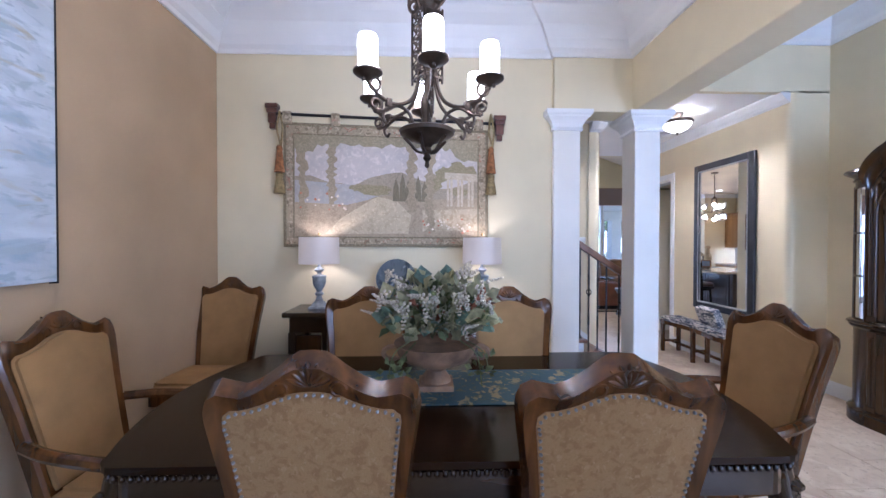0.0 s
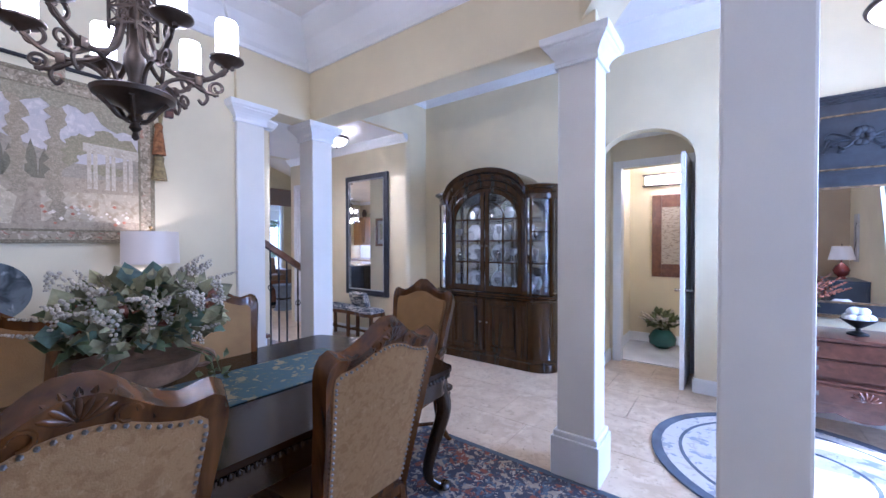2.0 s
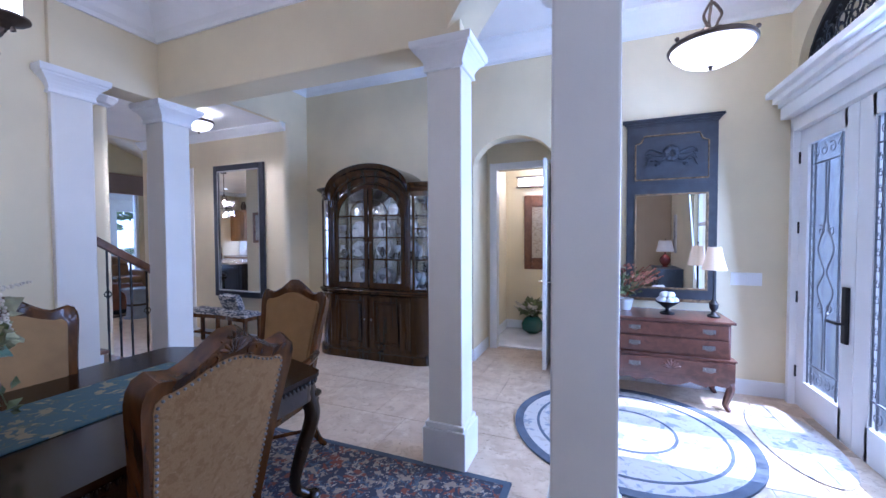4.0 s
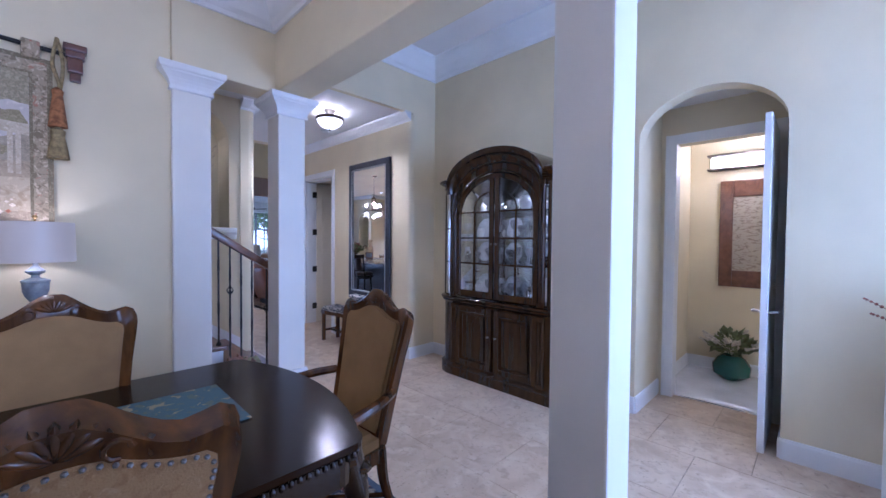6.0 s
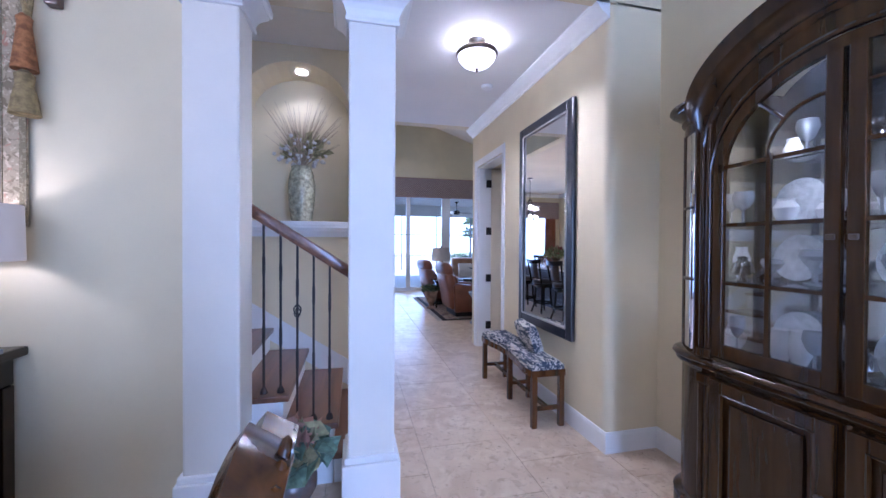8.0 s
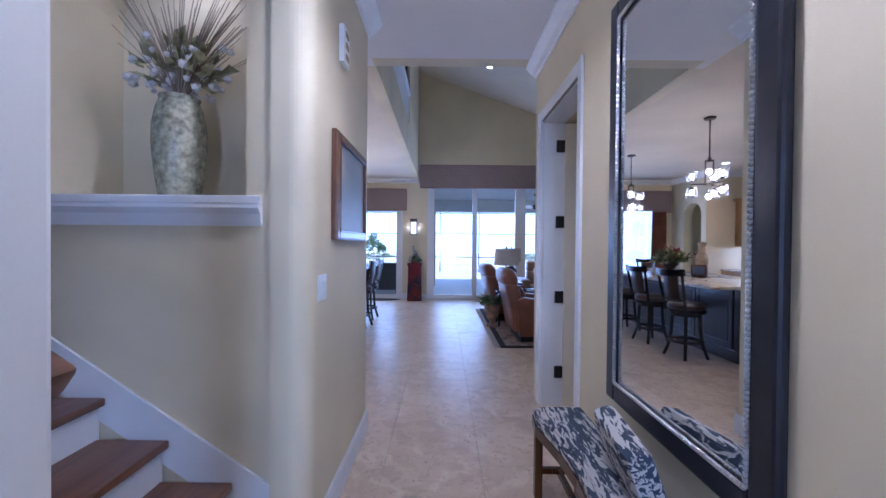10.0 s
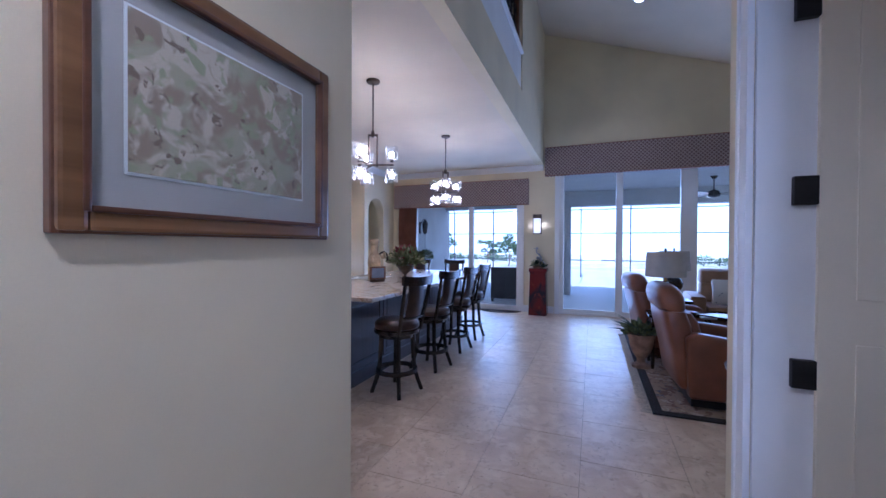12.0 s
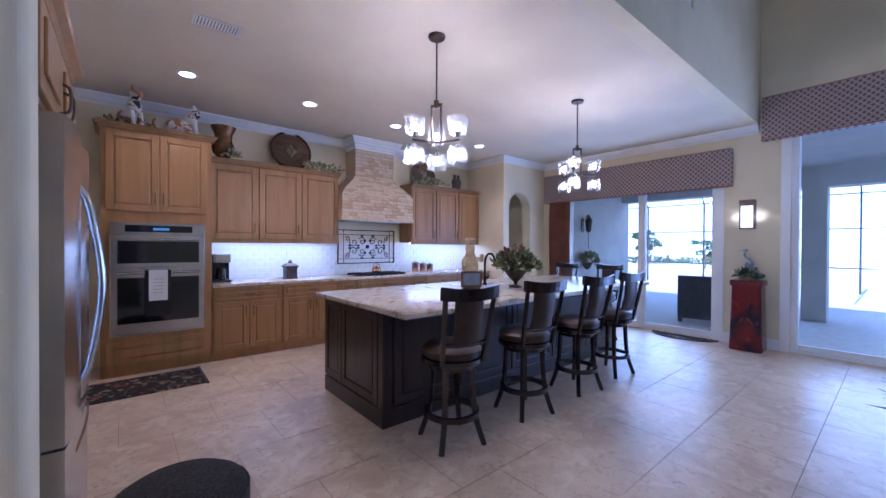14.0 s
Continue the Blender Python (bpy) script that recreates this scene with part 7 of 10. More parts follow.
buffet_lamp(0.09, -5.995, 0.763)
eg = thing("egg_bowl", "white eggs heaped in a dark footed bowl", "bowl", pose(0.12, -5.64, 0.763))
part("bowl", lathe(bmesh.new(), [(0.06, 0), (0.062, 0.01), (0.015, 0.03), (0.015, 0.05), (0.05, 0.075), (0.095, 0.11), (0.10, 0.12), (0.08, 0.11), (0.01, 0.08)], 20), BLACKIRON, eg, "dark footed bowl", True)
r = random.Random(9)
for k in range(11):
    a, q = k * 2.4, (0.06 if k < 6 else 0.03 if k < 9 else 0.0)
    part("egg", sphere(bmesh.new(), (q * math.cos(a), q * math.sin(a), 0.125 + (0.0 if k < 6 else 0.05)), 0.032, 10, (1, 1.2, 1)), WHITECERAMIC, eg, smooth=True)
fl = thing("flower_pot", "pink and rust silk flowers in a white pot on the chest", "flowers", pose(0.22, -5.29, 0.763))
part("pot", lathe(bmesh.new(), [(0.05, 0), (0.06, 0.02), (0.075, 0.1), (0.08, 0.11), (0.06, 0.11)], 20), WHITECERAMIC, fl, smooth=True)
part("foliage", leaf_clump(bmesh.new(), 120, (0, 0, 0.22), (0.13, 0.13, 0.13), 0.07, 51), LEAF, fl)
part("blossom", sprays(leaf_clump(bmesh.new(), 60, (0, 0, 0.32), (0.12, 0.12, 0.14), 0.05, 52), 14, (0, 0, 0.12), 0.42, 53, up=1.0), RUSTBLOOM, fl, "rust pink blossom")


def foyer_pendant(x, y):
    l = thing("pendant_light", "large lit alabaster bowl pendant with scrolled bronze hanger", "pendant", pose(x, y, 0))
    part("bowl", lathe(bmesh.new(), [(0.005, 2.660), (0.10, 2.672), (0.18, 2.710), (0.235, 2.760), (0.25, 2.790), (0.24, 2.790), (0.15, 2.720), (0.005, 2.675)], 36), ALABASTER, l, "glowing alabaster bowl", True)
    part("rim", lathe(bmesh.new(), [(0.235, 2.785), (0.262, 2.785), (0.268, 2.802), (0.258, 2.820), (0.235, 2.820)], 36, ring=True), IRON, l, "bronze rim", True)
    part("finial", lathe(bmesh.new(), [(0.003, 2.635), (0.016, 2.645), (0.01, 2.655), (0.026, 2.662)], 12), IRON, l, smooth=True)
    bm = bmesh.new()
    for k in range(3):
        t = Matrix.Rotation(2 * math.pi * k / 3, 3, "Z")
        tube(bm, [t @ Vector(p) for p in smooth_line([(0.245, 0, 2.810), (0.16, 0, 2.850), (0.06, 0, 2.880), (0.035, 0, 2.940), (0.06, 0, 3.000), (0.035, 0, 3.060), (0.01, 0, 3.100)])], 0.010, 6)
        tube(bm, [t @ Vector(p) for p in scroll(0.045, 2.910, 0.03, 0.01, 1.1, 2.0, 12)], 0.008, 6)
        sphere(bm, t @ Vector((0.262, 0, 2.832)), 0.016, 8)
    part("hanger", bm, IRON, l, "scrolled bronze hanger", True)
    part("rod", tube(bmesh.new(), [(0, 0, 3.080), (0, 0, 3.66)], 0.008, 8), IRON, l)
    part("canopy", lathe(bmesh.new(), [(0.02, 3.62), (0.06, 3.65), (0.07, 3.678)], 18), IRON, l, smooth=True)
    bulb("foyer_pendant_bulb", (x, y, 2.900), 8.0, 0.08)


foyer_pendant(-0.72, -5.76)

fr = thing("foyer_rug", "round blue-grey medallion rug in the foyer", "rug", pose(-0.74, -5.25, 0) @ Matrix.Diagonal((1.07, 1.07, 1, 1)))
part("rug_field", lathe(bmesh.new(), [(0.72, 0), (0.72, 0.010), (0.71, 0.012), (0.001, 0.012)], 48), PALERUG, fr, "pale floral pile")
for a, b in ((0.72, 0.78), (0.60, 0.62), (0.30, 0.32)):
    part("band", lathe(bmesh.new(), [(a, 0.0), (b, 0.0), (b, 0.0145), (a, 0.0145)], 48, ring=True), material("slate rug band", (0.13, 0.15, 0.19), 0.95, vary=0.15), fr, "slate blue band")
dm = thing("door_mat", "blue-grey oval runner before the entrance doors", "rug", pose(-0.45, -6.36, 0))
part("rug_field", lathe(bmesh.new(), [(1.0, 0), (1.0, 0.010), (0.98, 0.012), (0.001, 0.012)], 40, squash=(0.60, 0.23)), PALERUG, dm, "grey floral pile")


# powder room seen through the arch
def powder_door():
    d = thing("door_powder", "white powder room door standing open", "door", pose(1.04, -4.50, 0, 0, 0, 180), kind="structure")
    part("leaf", B(0.0, 0.68, -0.02, 0.02, 0.012, 2.34, bevel=0.003), WHITE, d)
    for z in (0.35, 1.2, 2.0):
        part("hinge", B(-0.015, 0.02, -0.034, -0.02, z - 0.05, z + 0.05), BLACKIRON, d)
    bm = bmesh.new()
    for s in (-1, 1):
        tube(bm, [(0.62, s * 0.02, 0.98), (0.62, s * 0.065, 0.98), (0.53, s * 0.07, 0.98)], 0.010, 8)
    part("lever_handle", bm, STEEL, d, smooth=True)


powder_door()
vl = thing("vanity_light", "lit glass vanity bar light on the powder room wall", "light", pose(2.245, -4.21, 2.345, 0, 0, -90))
part("back_plate", B(-0.36, 0.36, -0.03, -0.001, -0.05, 0.05, bevel=0.006), CHROME, vl)
part("glass_bar", B(-0.34, 0.34, -0.10, -0.03, -0.06, 0.06, bevel=0.02), glow("lit patterned glass", (1.0, 0.88, 0.72), 3.0), vl, "glowing patterned glass", True)
bm = bmesh.new()
for z in (-0.085, 0.070):
    box(bm, -0.37, 0.37, -0.115, -0.001, z, z + 0.015, bevel=0.003)
part("bronze_edge", bm, IRON, vl, "dark scrolled metal edging")
for k in range(5):
    bm = bmesh.new()
    for q in (-1, 1):
        tube(bm, [(-0.27 + 0.135 * k + x, -0.112, z) for x, _, z in scroll(0.03 * q, 0, 0.045, 0.01, 1.2 * q, 1.0, 12)], 0.004, 5)
    part("scroll", bm, IRON, vl)
bulb("vanity_bulb", (2.02, -4.21, 2.34), 9.0, 0.1)
pf = thing("framed_script", "brown framed script panel on the powder room wall", "picture", pose(2.245, -4.235, 1.515, 0, 0, -90) @ Matrix.Diagonal((1, 1, 1.30, 1)))
bm = bmesh.new()
for a in ((-0.28, -0.16, -0.42, 0.48), (0.16, 0.28, -0.42, 0.48), (-0.16, 0.16, -0.42, -0.28), (-0.16, 0.16, 0.34, 0.48)):
    box(bm, a[0], a[1], -0.03, -0.001, a[2], a[3], bevel=0.008)
part("frame", bm, STAIRWOOD, pf, "wide brown frame")
part("script_panel", B(-0.16, 0.16, -0.02, -0.001, -0.28, 0.34), pattern("aged script paper", (0.44, 0.38, 0.29), [((0.26, 0.21, 0.16), 18, 0.54, 0.04)], 0.9, stretch=(1, 1, 4)), pf, "aged script paper")
pg = thing("floor_flowers", "white flowers in a green glass vase on the floor", "flowers", pose(2.02, -4.12, 0.012))
part("vase", lathe(bmesh.new(), [(0.10, 0), (0.16, 0.05), (0.17, 0.14), (0.12, 0.22), (0.08, 0.25), (0.06, 0.24)], 20), material("teal green glass", (0.03, 0.12, 0.10), 0.1, vary=0.1), pg, smooth=True)
part("foliage", leaf_clump(bmesh.new(), 120, (0, 0, 0.34), (0.18, 0.18, 0.14), 0.09, 61), LEAF, pg)
part("blossom", sprays(bmesh.new(), 22, (0, 0, 0.25), 0.34, 62, up=0.9, bead=0.014), CREAMBLOOM, pg, "white blossom")


# ---- kitchen ----
def raised_door(bm, a, b, z0, z1, x):
    """A raised-panel door front lying in the plane x, facing +x, from y = a to b."""
    w = min(0.062, (b - a) * 0.22, (z1 - z0) * 0.22)
    box(bm, x, x + 0.007, a, b, z0, z1)
    for p, q, r, s in ((a, a + w, z0, z1), (b - w, b, z0, z1), (a + w, b - w, z0, z0 + w), (a + w, b - w, z1 - w, z1)):
        box(bm, x + 0.007, x + 0.024, p, q, r, s, bevel=0.004)
    w += 0.012
    box(bm, x + 0.007, x + 0.021, a + w, b - w, z0 + w, z1 - w, bevel=0.010)
    return bm


def bar_pull(parent, x, y, z, upright=True):
    bm = bmesh.new()
    d = (0, 0, 0.05) if upright else (0, 0.05, 0)
    for s in (-1, 1):
        tube(bm, [(x, y + s * d[1], z + s * d[2]), (x + 0.025, y + s * d[1], z + s * d[2])], 0.005, 6)
    tube(bm, [(x + 0.025, y - d[1] * 1.2, z - d[2] * 1.2), (x + 0.025, y + d[1] * 1.2, z + d[2] * 1.2)], 0.006, 6)
    part("handle", bm, IRON, parent, "bronze bar pull", True)


def upper_cabinet(y0, doors, width, z0, z1, xf, label, crown=True, name="wall_cabinet"):
    c = thing(name, label, "cabinet", group="maple wall cabinets")
    y1 = y0 + doors * width
    part("body", B(-5.925, xf, y0 + 0.002, y1 - 0.002, z0, z1), MAPLE, c)
    bm = bmesh.new()
    for k, (o, h) in enumerate(((0.012, 0.02), (0.03, 0.045), (0.05, 0.06))):
        box(bm, -5.925, xf + 0.02 + o, y0 - (o if doors < 3 or k < 0 else 0), y1 + o * 0.5, z1 + (0, 0.02, 0.045)[k], z1 + h, bevel=0.003)
    part("crown", bm, MAPLE, c, "stepped crown moulding")
    part("light_rail", B(xf - 0.01, xf + 0.018, y0, y1, z0 - 0.03, z0), MAPLE, c)
    for k in range(doors):
        a, b = y0 + k * width + 0.012, y0 + (k + 1) * width - 0.012
        d = part("door", raised_door(bmesh.new(), a, b, z0 + 0.02, z1 - 0.02, xf), MAPLE, c, "raised panel door")
        bar_pull(d, xf + 0.02, b - 0.035 if not (doors == 2 and k == 1) else a + 0.035, z0 + 0.16)
    return c


upper_cabinet(2.03, 3, 0.555, 1.42, 2.37, -5.58, "maple wall cabinet with three raised panel doors")
upper_cabinet(5.00, 3, 0.54, 1.42, 2.37, -5.58, "maple wall cabinet beyond the range hood")


def oven_tower():
    c = thing("oven_cabinet", "tall maple cabinet around a built-in double oven", "cabinet")
    y0, y1, xf = 1.06, 2.02, -5.31
    part("body", B(-5.925, xf, y0, y1, 0.10, 2.54), MAPLE, c)
    part("toe_kick", B(-5.925, xf - 0.05, y0, y1, 0.0, 0.10), MAPLE, c)
    bm = bmesh.new()
    for o, z0, z1 in ((0.015, 2.54, 2.56), (0.035, 2.56, 2.585), (0.055, 2.585, 2.60)):
        box(bm, -5.925, xf + o, y0 - o, y1 + o, z0, z1, bevel=0.003)
    part("crown", bm, MAPLE, c, "stepped crown moulding")
    for k in range(2):
        a, b = y0 + 0.04 + 0.44 * k, y0 + 0.04 + 0.44 * (k + 1) - 0.01
        d = part("door", raised_door(bmesh.new(), a, b, 1.71, 2.52, xf), MAPLE, c, "raised panel door")
        bar_pull(d, xf + 0.02, b - 0.03 if k == 0 else a + 0.03, 1.85)
    d = part("drawer", raised_door(bmesh.new(), y0 + 0.04, y1 - 0.04, 0.14, 0.36, xf), MAPLE, c, "wide raised panel drawer")
    o = thing("double_oven", "stainless microwave and wall oven with black glass", "oven")
    a, b = 1.13, 1.95
    part("oven_body", B(xf - 0.5, xf + 0.012, a, b, 0.42, 1.59), STEEL, o)
    panel = part("control_panel", B(xf + 0.012, xf + 0.030, a + 0.005, b - 0.005, 1.475, 1.585, bevel=0.003), STEEL, o, "stainless control panel")
    part("glass_strip", B(xf + 0.0302, xf + 0.0308, a + 0.12, b - 0.12, 1.495, 1.565), BLACKGLASS, panel, "black glass strip")
    for z0, z1, g0, g1, label in ((1.13, 1.465, 1.17, 1.40, "microwave door"), (0.44, 1.115, 0.55, 1.02, "oven door")):
        door = part("oven_door", B(xf + 0.012, xf + 0.042, a + 0.005, b - 0.005, z0, z1, bevel=0.004), STEEL, o, "stainless " + label)
        part("glass", B(xf + 0.0425, xf + 0.046, a + 0.06, b - 0.06, g0, g1, bevel=0.001), BLACKGLASS, door, "black door glass")
        bm = tube(bmesh.new(), [(xf + 0.085, a + 0.05, z1 - 0.045), (xf + 0.085, b - 0.05, z1 - 0.045)], 0.012, 10)
        for y in (a + 0.08, b - 0.08):
            tube(bm, [(xf + 0.04, y, z1 - 0.045), (xf + 0.085, y, z1 - 0.045)], 0.008, 8)
        part("bar_handle", bm, STEEL, door, "round steel bar handle", True)
    part("display", B(xf + 0.031, xf + 0.032, 1.48, 1.62, 1.515, 1.54), glow("blue display", (0.3, 0.6, 1.0), 0.18, (0.02, 0.03, 0.05)), o, "lit blue display")
    t = thing("dish_towel", "white and black dish towels over the oven handle", "towel")
    part("black_towel", B(xf + 0.098, xf + 0.106, 1.41, 1.63, 0.62, 1.095, bevel=0.003), material("black towel", (0.012, 0.012, 0.014), 0.95, vary=0.1, bump=0.4), t)
    part("white_towel", B(xf + 0.107, xf + 0.115, 1.44, 1.60, 0.78, 1.10, bevel=0.003), material("white towel", (0.70, 0.70, 0.69), 0.95, vary=0.05, bump=0.4), t)
    for k in range(5):
        part("towel_print", B(xf + 0.1152, xf + 0.1156, 1.475, 1.565, 0.86 + 0.035 * k, 0.866 + 0.035 * k), GROUT, t)


oven_tower()


def base_cabinet(y0, y1, doors, drawers):
    c = thing("base_cabinet", "maple base cabinet with drawer and raised panel doors", "cabinet", group="maple base cabinets")
    xf = -5.31
    part("body", B(-5.925, xf, y0 + 0.002, y1 - 0.002, 0.10, 0.865), MAPLE, c)
    part("toe_kick", B(-5.925, xf - 0.05, y0, y1, 0.0, 0.10), MAPLE, c)
    w = (y1 - y0 - 0.02) / drawers
    for k in range(drawers):
        a, b = y0 + 0.01 + k * w + 0.006, y0 + 0.01 + (k + 1) * w - 0.006
        d = part("drawer", raised_door(bmesh.new(), a, b, 0.70, 0.85, xf), MAPLE, c)
        bar_pull(d, xf + 0.022, (a + b) / 2, 0.775, False)
    w = (y1 - y0 - 0.02) / doors
    for k in range(doors):
        a, b = y0 + 0.01 + k * w + 0.006, y0 + 0.01 + (k + 1) * w - 0.006
        d = part("door", raised_door(bmesh.new(), a, b, 0.12, 0.685, xf), MAPLE, c)
        bar_pull(d, xf + 0.02, b - 0.035 if k % 2 == 0 else a + 0.035, 0.58)


for y0, y1, n, m in ((2.03, 2.80, 2, 1), (2.80, 3.60, 2, 1), (3.60, 3.84, 1, 1), (3.84, 4.86, 2, 1), (4.86, 5.12, 1, 1), (5.12, 5.86, 2, 1), (5.86, 6.64, 2, 1)):
    base_cabinet(y0, y1, n, m)
single("worktop", B(-5.925, -5.275, 2.025, 6.645, 0.867, 0.905, bevel=0.008), GRANITE, "cream granite worktop on the maple base cabinets", "worktop")


def backsplash():
    b = thing("backsplash", "glossy white brick tile backsplash", "backsplash", kind="structure")
    part("grout", B(-5.929, -5.924, 2.03, 6.64, 0.906, 1.42), WHITE, b)
    me = mesh("tile", B(0, 0.006, 0.002, 0.148, 0.002, 0.072, bevel=0.002), WHITECERAMIC)
    for j in range(7):
        for k in range(31):
            ob = new("tile", me)
            ob.parent, ob.location = b, (-5.924, 2.0 + 0.15 * k + (0.075 if j % 2 else 0), 0.908 + 0.0735 * j)


backsplash()
for y0, y1 in ((2.1, 3.6), (5.05, 6.55)):
    s = thing("under_cabinet_light", "thin lit strip under the wall cabinets", "light")
    part("strip", B(-5.70, -5.66, y0, y1, 1.395, 1.419), glow("cool strip light", (0.75, 0.85, 1.0), 6.0), s)
    lamp = window_light("under_cabinet_glow", (-5.68, (y0 + y1) / 2, 1.39), (-5.74, (y0 + y1) / 2, 0.9), 0.04, 0.1, 2.0, (0.70, 0.82, 1.0))
    lamp.data.shape, lamp.data.size, lamp.data.size_y = "RECTANGLE", y1 - y0, 0.04
    lamp.matrix_world = Matrix.Translation((-5.68, (y0 + y1) / 2, 1.39)) @ Matrix.Rotation(radians(90), 4, "Z")


def range_hood():
    h = thing("range_hood", "stone-clad flared range hood up to the ceiling", "range hood")
    y0, y1, yc = 3.69, 4.95, 4.32
    part("core", B(-5.92, -5.50, y0 + 0.03, y1 - 0.03, 1.76, 2.14), STONE, h)
    r = random.Random(2)
    brown = pattern("brown split travertine", (0.45, 0.32, 0.19), [((0.34, 0.23, 0.13), 8, 0.50, 0.14), ((0.55, 0.43, 0.28), 20, 0.55, 0.08)], 0.85, bump=0.5, fine=60)
    me = [mesh("stone", B(0, 0.03, 0.0012, w - 0.0012, 0.0012, 0.0538, bevel=0.003), mat) for w in (0.12, 0.16, 0.21) for mat in (STONE, STONE, brown)]
    ends = mesh("stone", B(0, 0.44, 0.0012, 0.029, 0.0012, 0.0538, bevel=0.003), STONE)

    def half(z):
        if z < 2.12:
            return 0.63, 0.47
        t = min(1.0, (z - 2.12) / 0.36)
        t = t * t * (3 - 2 * t)
        return 0.63 - 0.285 * t, 0.47 - 0.15 * t
    z = 1.80
    while z < 2.86:
        w, d = half(z + 0.02)
        tall = 0.5 if 2.10 < z < 2.50 else 1.0
        y = -w + r.uniform(-0.05, 0)
        while y < w - 0.01:
            k = r.choice((0, 1, 2))
            wide = (0.12, 0.16, 0.21)[k]
            at = max(y, -w)
            if at + wide > w - 0.06:
                at, wide, k = max(at, -w), w - at, 0
            ob = new("stone", me[3 * k + r.choice((0, 1, 2))])
            ob.parent, ob.location = h, (-5.92 + d - 0.03 + r.uniform(0, 0.006), yc + at, z)
            ob.scale = (1, wide / (0.12, 0.16, 0.21)[k], tall)
            y = at + wide
        for s in (-1, 1):
            ob = new("stone", ends)
            ob.parent, ob.location = h, (-5.92 + d - 0.45 if d > 0.45 else -5.93, yc + (w - 0.029 if s > 0 else -w), z)
            ob.scale = (min(1.0, d / 0.45), 1, tall)
        z += 0.055 * tall
    part("chimney_core", B(-5.92, -5.64, yc - 0.31, yc + 0.31, 2.14, 2.92), STONE, h)
    part("lower_band", B(-5.92, -5.435, y0 - 0.01, y1 + 0.01, 1.745, 1.80, bevel=0.006), STONE, h, "stone band")
    part("middle_band", B(-5.92, -5.44, y0 - 0.002, y1 + 0.002, 2.105, 2.135, bevel=0.006), STONE, h, "stone band")
    bm = bmesh.new()
    for o, z0, z1 in ((0.012, 2.85, 2.885), (0.035, 2.885, 2.925), (0.065, 2.925, 2.965), (0.09, 2.965, 2.995), (0.105, 2.995, 3.028)):
        box(bm, -5.92, -5.595 + o, yc - 0.34 - o, yc + 0.34 + o, z0, z1, bevel=0.005)
    part("crown", bm, WHITE, h, "white crown moulding")
    part("filter_plate", B(-5.88, -5.48, y0 + 0.08, y1 - 0.08, 1.735, 1.744), STEEL, h, "stainless filter plate")


range_hood()
downlight("hood_light", (-5.65, 4.35, 1.73), 5.0, 120, (0.85, 0.9, 1.0))

ip = thing("iron_wall_panel", "rectangular wrought iron scroll panel on the backsplash", "wall panel")
bm = bmesh.new()
for a in ((3.83, 3.845, 1.07, 1.62), (4.865, 4.88, 1.07, 1.62), (3.845, 4.865, 1.07, 1.085), (3.845, 4.865, 1.605, 1.62)):
    box(bm, -5.914, -5.904, a[0], a[1], a[2], a[3])
for y in (3.93, 4.78):
    box(bm, -5.912, -5.906, y - 0.004, y + 0.004, 1.085, 1.605)
for z in (1.15, 1.54):
    box(bm, -5.911, -5.907, 3.845, 4.865, z - 0.004, z + 0.004)
part("frame", bm, BLACKIRON, ip)
bm = bmesh.new()
for s in (-1, 1):
    for q in (-1, 1):
        for cx, cz, r0, t in ((0.10, 0.09, 0.07, 1.3), (0.25, 0.07, 0.075, -1.3), (0.36, 0.13, 0.045, 1.2)):
            tube(bm, [(-5.906, 4.355 + s * y, 1.345 + q * z) for y, _, z in scroll(cx, cz, r0, 0.012, t, 0.5, 16)], 0.007, 5)
        for cx, cz in ((0.17, 0.02), (0.32, 0.02), (0.10, 0.18), (0.05, 0.10)):
            sphere(bm, (-5.906, 4.355 + s * cx, 1.345 + q * cz), 0.028, 8, (0.3, 1, 0.6))
sphere(bm, (-5.906, 4.355, 1.345), 0.035, 8, (0.3, 1, 1))
part("scrollwork", bm, BLACKIRON, ip, "leafy iron scrolls", True)

ck = thing("cooktop", "black gas cooktop with iron grates in the worktop", "cooktop")
part("glass", B(-5.80, -5.36, 3.92, 4.78, 0.905, 0.913, bevel=0.003), BLACKGLASS, ck)
for y in (4.05, 4.35, 4.65):
    bm = bmesh.new()
    for x in (-5.74, -5.58, -5.42):
        box(bm, x - 0.006, x + 0.006, y - 0.13, y + 0.13, 0.925, 0.94)
    for d in (-0.12, 0, 0.12):
        box(bm, -5.75, -5.41, y + d - 0.006, y + d + 0.006, 0.913, 0.932)
    part("grate", bm, BLACKIRON, ck)
kt = thing("kettle", "copper kettle on the cooktop", "kettle", pose(-5.6, 4.35, 0.94))
part("body", lathe(bmesh.new(), [(0.06, 0), (0.075, 0.02), (0.07, 0.06), (0.03, 0.085), (0.012, 0.09), (0.014, 0.10), (0.004, 0.11)], 20), material("copper", (0.60, 0.30, 0.14), 0.2, 1.0, vary=0.08), kt, smooth=True)
part("handle", tube(bmesh.new(), [(0, 0.06 * math.cos(a), 0.07 + 0.07 * math.sin(a)) for a in [math.pi * k / 8 for k in range(9)]], 0.006, 6), BRASS, kt, smooth=True)

